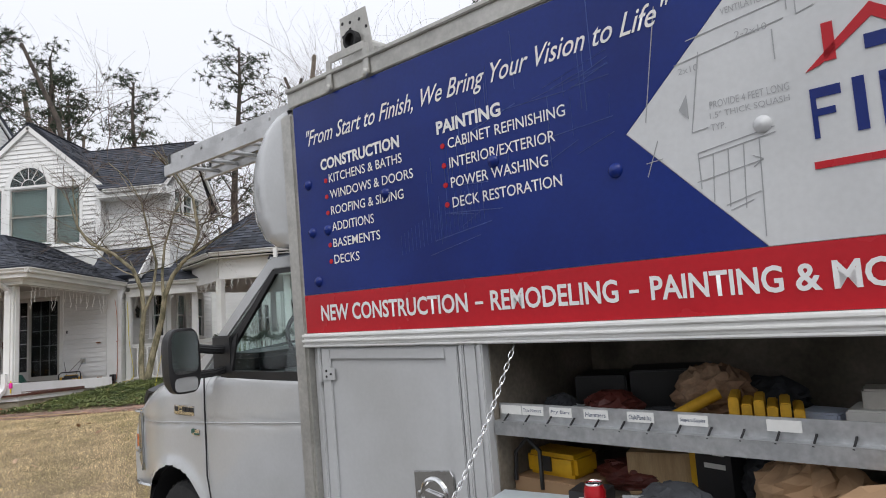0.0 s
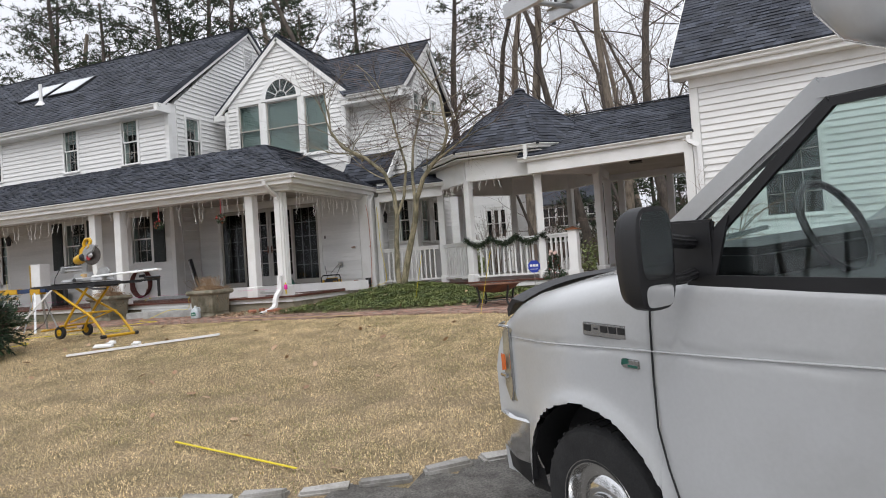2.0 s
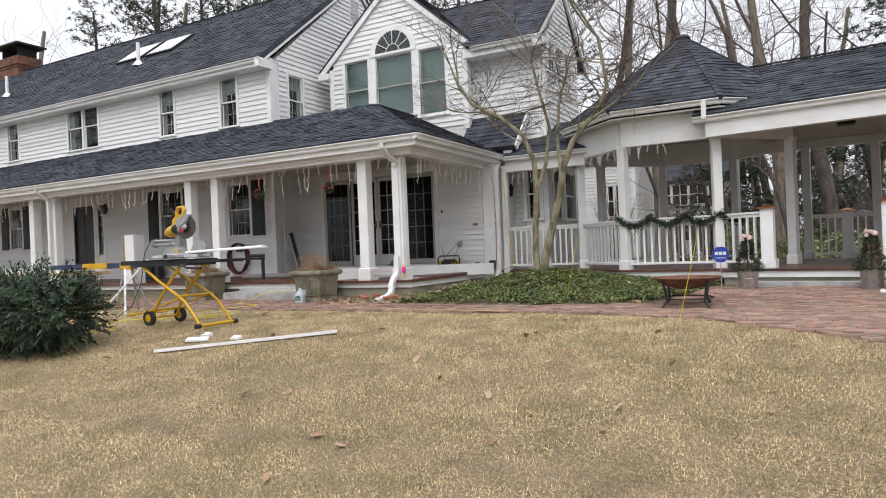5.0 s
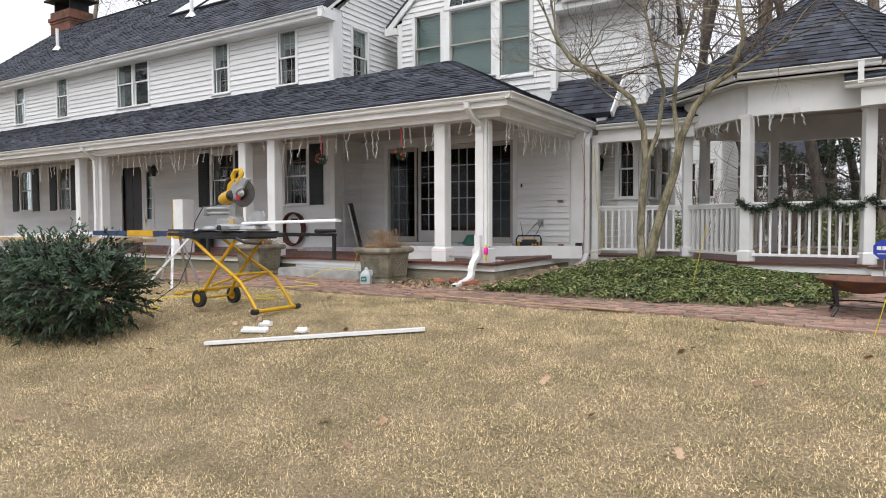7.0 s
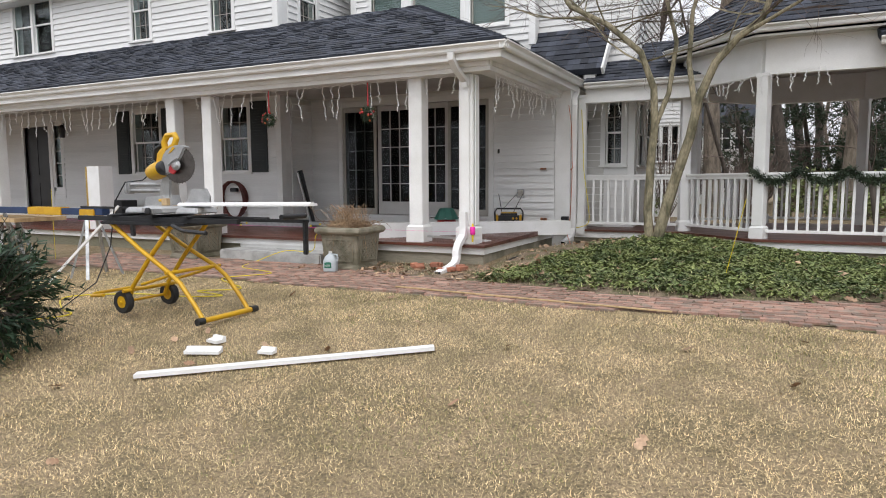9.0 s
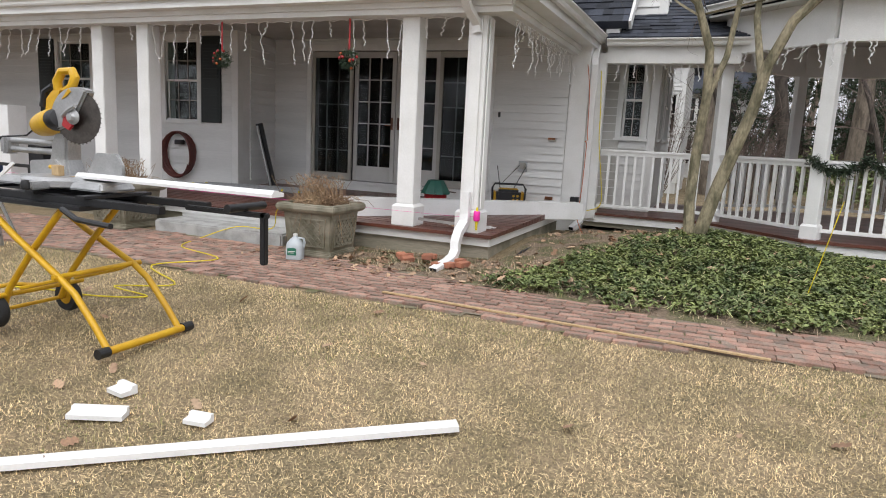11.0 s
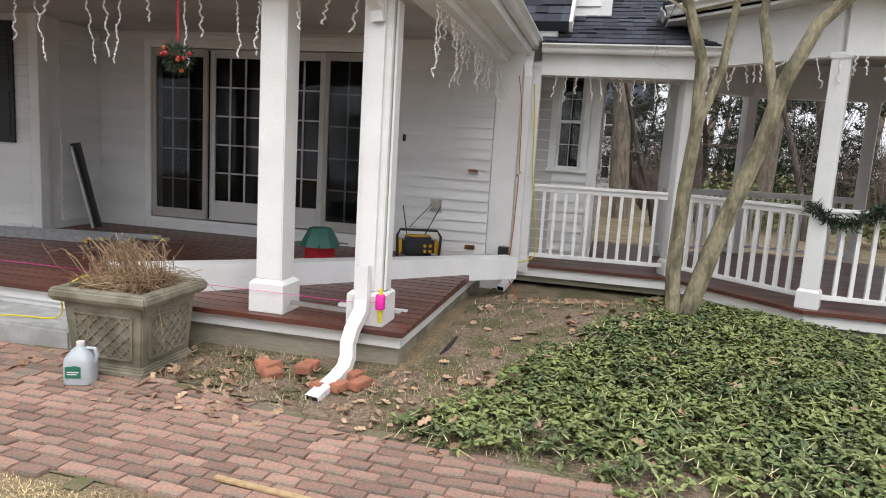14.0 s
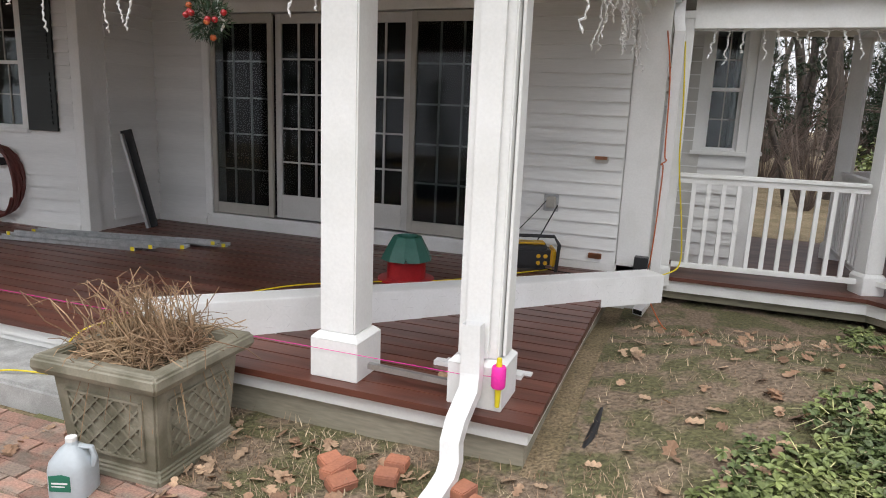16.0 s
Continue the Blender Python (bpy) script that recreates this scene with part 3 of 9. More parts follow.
# glazed doors: two screened outer leaves, two white inner leaves
dr = thing("door_1", "row of four glazed doors, the outer two screened", "door", pose(-12.975, YD, 1.60), kind="structure")
X0 = [-1.645, -0.82, -0.01, 0.79, 1.645]
g = G().box(-1.74, -1.645, -0.04, 0.06, 0, 2.32).box(1.645, 1.74, -0.04, 0.06, 0, 2.32).box(-1.645, 1.645, -0.04, 0.06, 2.22, 2.32).box(-1.645, 1.645, -0.06, 0.1, -0.03, 0.02)
g.ob("frame", TRIM, dr, bevel=0.005)
for i in range(4):
    s, e = X0[i] + 0.006, X0[i + 1] - 0.006
    outer = i in (0, 3)
    d = -0.02 if outer else 0.03
    st, bt = (0.06, 0.12) if outer else (0.075, 0.26)
    g = G().box(s, s + st, d, d + 0.04, 0.03, 2.21).box(e - st, e, d, d + 0.04, 0.03, 2.21).box(s + st, e - st, d, d + 0.04, 0.03, 0.03 + bt).box(s + st, e - st, d, d + 0.04, 2.21 - 0.1, 2.21)
    leaf = g.ob("door_leaf", SASHGREY if outer else DOORG, dr, "grey screen frame" if outer else "pale grey glazed leaf", bevel=0.004)
    p = G().box(s + st, e - st, d + 0.018, d + 0.024, 0.03 + bt, 2.11).ob("pane", DOORGLASS, leaf)
    p.visible_shadow = False
    g = G()
    dd = d + 0.026 if outer else d - 0.004
    for k in (1, 2):
        xx = s + st + (e - s - 2 * st) * k / 3
        g.box(xx - 0.009, xx + 0.009, dd, dd + 0.02, 0.03 + bt, 2.11)
    for k in range(1, 5):
        zz = 0.03 + bt + (2.08 - bt) * k / 5
        g.box(s + st, e - st, dd + 0.002, dd + 0.018, zz - 0.009, zz + 0.009)
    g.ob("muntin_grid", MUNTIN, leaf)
    if not outer:
        xx = e - 0.055 if i == 1 else s + 0.055
        h = G().box(xx - 0.02, xx + 0.02, d - 0.008, d, 0.93, 1.13).tube([(xx, d - 0.01, 1.0), (xx, d - 0.05, 1.0), (xx + (0.1 if i == 2 else -0.1), d - 0.055, 1.0)], 0.009)
        h.ob("handle", RUST, leaf, "aged brass lever handle")
# front door with side lights
dr = thing("door_2", "dark panelled front door between narrow side lights", "door", pose(-23.25, YF, ZD), kind="structure")
G().box(-0.5, 0.5, 0.04, 0.09, 0.02, 2.31).ob("door_leaf", WOODDOOR, dr)
G().box(-0.6, -0.5, -0.04, 0.05, 0, 2.42).box(0.5, 0.6, -0.04, 0.05, 0, 2.42).box(-0.5, 0.5, -0.04, 0.05, 2.31, 2.42).box(0.60, 0.70, -0.03, 0.05, 0.7, 2.4).box(0.95, 1.05, -0.03, 0.05, 0.0, 2.4).box(0.6, 0.95, -0.03, 0.02, 0.0, 0.79).ob("frame", TRIM, dr)
g = G().box(-0.4, -0.05, 0.03, 0.04, 0.2, 0.9).box(0.05, 0.4, 0.03, 0.04, 0.2, 0.9).box(-0.4, -0.05, 0.03, 0.04, 1.1, 2.1).box(0.05, 0.4, 0.03, 0.04, 1.1, 2.1)
g.ob("panel", WOODDOOR, dr)
g = G()
for k in range(1, 5):
    g.box(0.7, 0.95, 0.01, 0.03, 0.79 + 0.3 * k - 0.01, 0.79 + 0.3 * k + 0.01)
g.ob("muntin_grid", TRIM, dr)
G().box(0.7, 0.95, 0.03, 0.036, 0.8, 2.31).ob("pane", GLASS, dr)
# passage door
dr = thing("door_3", "pale panelled door under the passage roof", "door", pose(-9.66, YC, ZD), kind="structure")
G().box(-0.1, 0.22, -0.03, -0.004, 0.0, 2.2).ob("door_leaf", CEIL, dr, bevel=0.004)

# corner boards and other trim
for i, (x0, x1, y0, y1, z0, z1) in enumerate((
        (XM - .11, XM + .028, YF - .028, YF + .11, ZD, 7.0), (-14.93, -14.78, YG - .028, YG + .12, 5.3, 6.98), (-10.86, -10.722, YG - .028, YG + .12, 4.9, 6.98),
        (XC - .11, XC + .028, YC - .028, YC + .12, 4.3, 6.9), (XC - .1, XC + .028, YC - .03, YC + .2, ZD, 4.3), (-10.05, -9.77, YD - .03, YD + .18, ZD - .1, 3.99), (XG - .03, XG + .13, 15.87, 16.05, 1.1, 5.3),
        (XM, -14.72, YD - .03, YD, ZD, ZD + .13), (-11.23, -9.8, YD - .03, YD, ZD, ZD + .13), (-14.72, -11.23, YD - .025, YD, ZD, 1.59), (-31.9, -23.85, YF - .03, YF, ZD, ZD + .11), (-22.2, XM - .12, YF - .03, YF, ZD, ZD + .11),
        (-13.63, -13.45, YG - .03, YG, 5.4, 7.1), (-12.3, -12.12, YG - .03, YG, 5.4, 7.1), (-9.3, -9.17, 28.97, 29.1, 1.4, 5.3))):
    board = trimbox("trim_%d" % (i + 1), x0, x1, y0, y1, z0, z1)
    if x0 > -2:
        WING.append(board)
lv = thing("gable_vent", "white louvred gable vent", "vent", pose(XM, 19.72, 8.85, 0, 0, 90))
G().box(-.25, -.2, -.04, 0, 0, .8).box(.2, .25, -.04, 0, 0, .8).box(-.2, .2, -.04, 0, .75, .8).box(-.2, .2, -.04, 0, 0, .05).ob("frame", TRIM, lv)
for i in range(9):
    G().box(-.2, .2, -.012, .012, -.03, .03, pose(0, -.02, .1 + .075 * i, 40)).ob("slat", TRIM, lv)

# ---------------------------------------------------------------- roofs


def roof(name, faces, label, th=0.12, course=0.145, edge=None):
    """Roof planes (eave a, eave b, ridge b, ridge a) laid with courses of shingles."""
    r = thing(name, label, "roof", kind="structure")
    g, sh = G(), G()
    rng = random.Random(len(name))
    for q in faces:
        q = [Vector(p) for p in q]
        a, b, c, d = q if len(q) == 4 else (q[0], q[1], q[2], q[2])
        n = (b - a).cross(d - a).normalized()
        flip = n.z < 0
        if flip:
            n = -n
        g.slab([a, b, c, d] if len(q) == 4 else [a, b, c], -n * th)
        run = ((c + d) / 2 - (a + b) / 2).length
        rows = max(1, int(run / course))
        for i in range(rows):
            t0, t1 = i / rows, (i + 1) / rows
            l0, r0, l1, r1 = a.lerp(d, t0), b.lerp(c, t0), a.lerp(d, t1), b.lerp(c, t1)
            length = (r0 - l0).length
            if length < 0.05:
                continue
            s = -rng.uniform(0, 0.3)
            cuts = [0.0]
            while s < length:
                s += rng.uniform(0.15, 0.24)
                if 0.03 < s < length - 0.03:
                    cuts.append(s)
            cuts.append(length)
            for u, v in zip(cuts, cuts[1:]):
                u, v = u / length, v / length
                h = rng.choice((0.010, 0.014, 0.024))
                k = 0.004 / length
                p0, p1 = l0.lerp(r0, u + k), l0.lerp(r0, v - k)
                p2, p3 = l1.lerp(r1, v - k), l1.lerp(r1, u + k)
                sh.add([p0 + n * h, p1 + n * h, p2 + n * 0.004, p3 + n * 0.004, p0, p1], [(0, 1, 2, 3) if not flip else (3, 2, 1, 0), (4, 5, 1, 0) if not flip else (0, 1, 5, 4)])
    g.ob("sheathing", SHINGLE, r)
    tagged(sh.ob("shingles", SHINGLE, r), kind="stuff")
    return r


EZ = 4.08
roof("roof_porch", [[(-32, 13.35, EZ), (-9.65, 13.35, EZ), (-12.3, 16.0, 5.38), (-32, 16.0, 5.38)],
                    [(-9.65, 13.35, EZ), (-9.65, 17.35, EZ), (-12.3, 17.8, 5.38), (-12.3, 16.0, 5.38)],
                    [(XM, 16.0, 5.38), (-12.3, 16.0, 5.38), (-12.3, 17.8, 5.40), (XM, 17.8, 5.40)]], "dark grey shingled porch roof with a hipped corner")
roof("roof_main", [[(-34, 15.5, 6.93), (-15.33, 15.5, 6.93), (-15.33, 19.75, 10.32), (-34, 19.75, 10.32)], [(-34, 24.0, 6.93), (-15.33, 24.0, 6.93), (-15.33, 19.75, 10.32), (-34, 19.75, 10.32)]], "dark grey shingled main roof", course=0.16)
roof("roof_gable", [[(-15.24, 17.70, 6.95), (-15.24, 24, 6.95), (-12.87, 24, 9.02), (-12.87, 17.70, 9.02)], [(-10.5, 17.70, 6.95), (-10.5, 24, 6.95), (-12.87, 24, 9.02), (-12.87, 17.70, 9.02)]], "dark grey shingled gable roof", 0.05)
roof("roof_cross", [[(-10.62, 17.5, 6.79), (-8.8, 17.5, 6.79), (-8.8, 19.6, 8.62), (-12.7, 19.6, 8.62)], [(-10.7, 21.7, 6.79), (-8.8, 21.7, 6.79), (-8.8, 19.6, 8.62), (-12.7, 19.6, 8.62)]], "dark grey shingled cross gable roof", 0.05)
roof("roof_link", [[(-9.62, 17.15, 4.02), (-7.62, 17.15, 4.02), (-7.62, 18.95, 4.95), (-9.62, 18.95, 4.95)]], "dark grey shingled roof of the passage")
WING.append(roof("roof_breezeway", [[(-5.35, 15.85, 4.18), (XG, 15.85, 4.18), (XG, 18.35, 5.42), (-5.9, 18.35, 5.42)], [(-5.1, 20.8, 4.18), (XG, 20.8, 4.18), (XG, 18.35, 5.42), (-5.9, 18.35, 5.42)]], "dark grey shingled breezeway roof"))
WING.append(roof("roof_garage", [[(XG - .3, 15.5, 5.42), (8.3, 15.5, 5.42), (8.3, 19.5, 8.75), (XG - .3, 19.5, 8.75)], [(XG - .3, 23.5, 5.42), (8.3, 23.5, 5.42), (8.3, 19.5, 8.75), (XG - .3, 19.5, 8.75)]], "dark grey shingled garage roof"))
roof("roof_far_wing", [[(-12.6, 28.7, 5.25), (-8.95, 28.7, 5.25), (-8.95, 31, 6.8), (-12.6, 31, 6.8)], [(-12.6, 33.3, 5.25), (-8.95, 33.3, 5.25), (-8.95, 31, 6.8), (-12.6, 31, 6.8)]], "dark grey shingled rear wing roof")
GC = Vector((-5.87, 18.35, 0))


def oct_pts(ap, z):
    return [(GC.x + ap / math.cos(math.pi / 8) * math.cos(a), GC.y + ap / math.cos(math.pi / 8) * math.sin(a), z) for a in (math.pi / 8 + i * math.pi / 4 for i in range(8))]


eave = oct_pts(2.42, 4.48)
roof("roof_gazebo", [[eave[i], eave[(i + 1) % 8], (GC.x + .08, GC.y, 6.34)] for i in range(8)], "dark grey shingled eight-sided gazebo roof", 0.05)
g = G().lathe([(0.16, 0), (0.12, 0.06), (0.04, 0.09), (0.0, 0.1)], 10, (GC.x + .08, GC.y, 6.30))
tagged(g.ob("trim_gazebo_cap", SHINGLE), "shingled cap of the gazebo roof", "trim", kind="structure")
# ridge caps
g = G()
for p, q in (((-34, 19.75, 10.34), (-15.33, 19.75, 10.34)), ((-12.87, 17.70, 9.04), (-12.87, 24, 9.04)), ((-12.7, 19.6, 8.64), (-8.7, 19.6, 8.64)), ((-12.3, 16.0, 5.40), (-9.7, 13.4, 4.11)), ((-5.6, 18.35, 5.44), (XG - .05, 17.80, 5.44)), ((-12.3, 16.0, 5.4), (-12.3, 17.8, 5.4)), *(((GC.x + .08, GC.y, 6.36), (e[0], e[1], e[2] + .02)) for e in eave)):
    p, q = Vector(p), Vector(q)
    n = max(2, int((q - p).length / 0.16))
    for i in range(n):
        s, e = p.lerp(q, i / n), p.lerp(q, min(1, (i + 1.15) / n))
        g.bar(s - Vector((0, 0, .012)), e + Vector((0, 0, .002)), 0.10, 0.016)
tagged(g.ob("trim_ridge", SHINGLE), "dark grey ridge shingles", "trim", kind="structure")


def gutter(name, p, q, out, label="white moulded gutter"):
    """An open ogee gutter from p to q; out points away from the wall."""
    p, q, o = Vector(p), Vector(q), Vector(out)
    prof = [(0, 0), (0.055, 0), (0.07, 0.02), (0.075, 0.05), (0.10, 0.075), (0.115, 0.085), (0.115, 0.10), (0.105, 0.10), (0.10, 0.088), (0.06, 0.05), (0.05, 0.012), (0.008, 0.012), (0.008, 0.10), (0, 0.10)]
    rings = [[e + o * a + Vector((0, 0, b)) for a, b in prof] for e in (p, q)]
    return tagged(G().loft(rings).ob(name, TRIM), label, "gutter", kind="structure")


gutter("trim_gutter_1", (-32, 13.42, EZ - .13), (-9.62, 13.42, EZ - .13), (0, -1, 0))
gutter("trim_gutter_2", (-9.71, 13.32, EZ - .13), (-9.71, 17.25, EZ - .13), (1, 0, 0))
gutter("trim_gutter_3", (-34, 15.57, 6.80), (-15.3, 15.57, 6.80), (0, -1, 0))
gutter("trim_gutter_4", (-9.6, 17.2, 3.90), (-7.6, 17.2, 3.90), (0, -1, 0))
WING.append(gutter("trim_gutter_5", (-5.35, 15.92, 4.05), (XG - .02, 15.92, 4.05), (0, -1, 0)))
WING.append(gutter("trim_gutter_6", (XG - .3, 15.58, 5.28), (8.3, 15.58, 5.28), (0, -1, 0)))
gutter("trim_gutter_7", (-10.5, 17.58, 6.67), (-8.7, 17.58, 6.67), (0, -1, 0))
ev = oct_pts(2.34, 4.36)
for i, (p, q) in enumerate(((ev[5], ev[6]), (ev[4], ev[5]), (ev[6], ev[7]), (ev[3], ev[4]))):
    o = (Vector(p) + Vector(q)) / 2 - Vector((GC.x, GC.y, p[2]))
    gutter("trim_gutter_%d" % (i + 8), p, q, o.normalized())
# eave soffits, fascias and rake boards
g = G().box(-32, -9.95, 13.62, 13.86, 3.74, 4.0).box(-10.19, -9.95, 13.86, YD, 3.74, 4.0)
tagged(g.ob("trim_porch_beam", TRIM), "white boxed porch beam", "trim", kind="structure")
g = G().box(-32, -9.72, 13.42, 13.62, 3.86, 3.88).box(-9.95, -9.72, 13.62, 17.25, 3.86, 3.88).box(-32, -9.72, 13.42, 13.45, 3.88, 4.06).box(-9.75, -9.72, 13.45, 17.25, 3.88, 4.06)
tagged(g.ob("trim_porch_soffit", TRIM), "white porch soffit and fascia", "trim", kind="structure")
for i in range(7):
    a, b = ((-32, -9.95, 13.582, 13.62, 3.80, 3.86), (-9.95, -9.915, 13.6, 17.2, 3.80, 3.86), (-32, XM + .1, 15.57, 15.60, 6.72, 6.90), (-32, XM + .1, 15.60, YF, 6.70, 6.74), (-10.75, XC + .18, 17.6, YC, 6.55, 6.74), (XG - .3, 8, 15.58, 15.9, 5.18, 5.40), (XG - .0, 8, 15.84, 15.9, 5.0, 5.18))[i], 0
    eave_trim = trimbox("trim_eave_%d" % (i + 1), *a, "white painted eave trim")
    if i > 4:
        WING.append(eave_trim)
g = G()
for p, q, up in (((XM + .065, 15.5, 6.80), (XM + .065, 19.75, 10.19), (0, 0, 1)), ((XM + .065, 24.0, 6.80), (XM + .065, 19.75, 10.19), (0, 0, 1)), ((-15.22, YG - .065, 6.85), (-12.87, YG - .065, 8.90), (0, 0, 1)), ((-10.52, YG - .065, 6.85), (-12.87, YG - .065, 8.90), (0, 0, 1)), ((XC + .065, 17.5, 6.67), (XC + .065, 19.6, 8.50), (0, 0, 1)), ((XC + .065, 21.7, 6.67), (XC + .065, 19.6, 8.50), (0, 0, 1))):
    g.bar(p, q, 0.06, 0.17, up)
g.box(-15.24, -14.88, 17.66, YG - .033, 6.72, 6.88).box(-10.86, -10.5, 17.66, YG - .033, 6.72, 6.88).box(XM - .02, XM + .11, 15.46, 15.94, 6.68, 6.90).box(XC - .02, XC + .1, 17.5, 18.06, 6.52, 6.72)
tagged(g.ob("trim_rake", TRIM), "white painted rake boards and eave returns", "trim", kind="structure")
g = G().bar((XG - .3, 15.5, 5.32), (XG - .3, 19.5, 8.65), 0.04, 0.15)
WING.append(tagged(g.ob("trim_garage_rake", TRIM), "white rake board of the garage", "trim", kind="structure"))
# small lean-to gable above the passage roof
wall("wall_lean_to", "small white clapboard triangle above the passage roof", "x", -9.45, 17.3, 18.05, 4.1, 4.2, gable=(18.0, 5.05), out=1, boards=4.2, inset=(0, 0))
roof("roof_lean_to", [[(-10.8, 17.2, 4.25), (-9.3, 17.2, 4.25), (-9.3, 18.05, 5.15), (-10.8, 18.05, 5.15)]], "dark grey shingled lean-to roof")
g = G().bar((-9.3, 17.2, 4.2), (-9.3, 18.05, 5.1), 0.04, 0.14)
tagged(g.ob("trim_lean_to", TRIM), "white rake board", "trim", kind="structure")

# skylights and pipes on the main roof
sl = (10.32 - 6.93) / (19.75 - 15.5)
for x in (-22.85, -21.4):
    k = thing("skylight", "flat roof skylight with a dark metal frame", "skylight", pose(x, 17.9, 6.93 + sl * (17.9 - 15.5) + 0.03, math.degrees(math.atan(sl))), group="skylights")
    G().box(-.62, .62, -.6, .6, 0, .06).ob("frame", BLACK, k)
    G().box(-.55, .55, -.53, .53, .061, .066).ob("pane", mat("skylight_glass", (0.62, 0.66, 0.70), 0.12, 0.0, var=0.03, coat=1), k)
for x, y, s in ((-21.8, 17.0, 0.75), (-29.5, 17.2, 0.8)):
    z = 6.93 + sl * (y - 15.5)
    k = thing("vent_pipe", "white plumbing vent pipe on the roof", "pipe", pose(x, y, z - .05))
    G().tube([(0, 0, 0), (0, 0, s)], 0.055, 12).ob("pipe", PVC, k)
    G().lathe([(0.2, 0.0), (0.08, 0.16), (0.07, 0.18)], 12).ob("flashing", PVC, k)
ch = thing("chimney", "red brick chimney with a dark metal cap", "chimney", pose(-33.6, 20.0, 9.0))
CHIM = mat("sooty_chimney_brick", (0.20, 0.085, 0.055), 0.9, col2=(0.10, 0.055, 0.04), var=0.25, scale=3, bump=0.6, bscale=18, isl=0.3)
G().box(-.75, .75, -.5, .5, 0, 2.0).ob("stack", CHIM, ch, bevel=.01)
G().box(-.82, .82, -.57, .57, 1.6, 1.75).ob("corbel", CHIM, ch, bevel=.01)
G().box(-.78, .78, -.53, .53, 1.5, 1.597).ob("corbel", CHIM, ch, bevel=.01)
G().box(-.6, -.55, -.4, .4, 2.0, 2.45).box(.55, .6, -.4, .4, 2.0, 2.45).box(-.95, .95, -.65, .65, 2.45, 2.52).ob("cap", DARK, ch)

# ---------------------------------------------------------------- decks, posts and rails
trimbox("porch_deck_base", -32, -10.115, 13.755, YD, 1.2, 1.37, "timber deck frame", SKIRT, 0)
g = G().box(-32, -10.075, 13.70, 13.75, 1.275, 1.37).box(-10.11, -10.075, 13.75, YD + .1, 1.275, 1.37)
tagged(g.ob("trim_deck_fascia", TRIM), "white painted deck fascia", "trim", kind="structure")
g = G().box(-12.5, -10.10, 13.745, 13.79, 1.02, 1.272).box(-10.15, -10.10, 13.79, YD, 1.02, 1.272).box(-32, -14.5, 13.745, 13.79, 1.02, 1.272)
tagged(g.ob("trim_deck_skirt", SKIRT), "weathered skirt board under the deck", "trim", kind="structure")
trimbox("step_stone", -14.5, -12.5, 13.25, 13.8, 0.95, 1.22, "rough granite step below the porch", CONC, 0.02)
trimbox("trim_step_riser", -14.5, -12.5, 13.73, 13.79, 1.22, 1.275, "white painted riser")
def deck_z(y):
    """Top of the porch deck, which falls a little towards its front edge."""
    return ZD + 0.018 * max(0.0, y - 13.8)


deck = tagged(new("porch_deck"), "dark red stained plank porch deck", "deck", kind="structure")
y = 13.64
while y < YD - .02:
    w = min(0.135, YD - .005 - y)
    x1 = -10.04
    G().box(-32, x1, y, y + w - 0.004, 1.372, deck_z(y)).ob("plank", DECK, deck)
    y += 0.139


def ring_deck(name, label, z0, z1, ap, material):
    return tagged(G().slab(oct_pts(ap, z0), (0, 0, z1 - z0)).ob(name, material), label, "deck", kind="structure")


ring_deck("gazebo_deck", "dark red stained gazebo deck", 1.372, ZD, 2.25, DECK)
ring_deck("gazebo_deck_fascia", "white painted fascia of the gazebo deck", 1.26, 1.370, 2.21, TRIM)
ring_deck("gazebo_deck_skirt", "weathered skirt of the gazebo deck", 1.185, 1.258, 2.16, SKIRT)
for nm, lab, x0, x1, y0, y1, z0, z1, m in (("passage_deck", "dark red stained passage deck", -9.93, -7.7, 17.25, 20.3, 1.373, ZD - .001, DECK), ("passage_deck_fascia", "white deck fascia", -9.93, -7.8, 17.29, 20.3, 1.262, 1.369, TRIM), ("passage_deck_skirt", "weathered skirt board", -9.93, -7.8, 17.34, 20.2, 1.185, 1.259, SKIRT),
                                 ("breezeway_deck", "dark red stained breezeway deck", -5.0, XG - .03, 15.75, 20.5, 1.374, ZD - .002, DECK), ("breezeway_deck_fascia", "white deck fascia", -4.95, XG - .03, 15.79, 20.4, 1.264, 1.368, TRIM), ("breezeway_deck_skirt", "weathered skirt board", -4.9, XG - .03, 15.84, 20.4, 1.0, 1.257, SKIRT)):
    floor_part = tagged(G().box(x0, x1, y0, y1, z0, z1).ob(nm, m), lab, "deck", kind="structure")
    if x0 > -6:
        WING.append(floor_part)
WING.append(trimbox("step_concrete", -4.5, -2.3, 15.45, 15.84, 0.95, 1.2, "low concrete step to the breezeway", CONC, 0.015))


def post(name, x, y, z, h, w, base_w, base_h, label, group, turn=0.0, cap=True):
    p = thing(name, label, "post", pose(x, y, z, 0, 0, turn), group=group)
    w, b = w / 2, base_w / 2
    G().box(-w, w, -w, w, base_h, h).ob("shaft", TRIM, p, bevel=.008)
    G().box(-b, b, -b, b, 0, base_h - .03).add([(x_, y_, z_) for z_, k in ((base_h - .03, b), (base_h, w + .006)) for x_, y_ in ((-k, -k), (k, -k), (k, k), (-k, k))], [(4, 5, 6, 7), (0, 1, 5, 4), (1, 2, 6, 5), (2, 3, 7, 6), (3, 0, 4, 7)]).ob("base", TRIM, p, bevel=.004)
    if cap:
        G().box(-w - .012, w + .012, -w - .012, w + .012, h - .06, h).ob("cap", TRIM, p, bevel=.004)
    return p


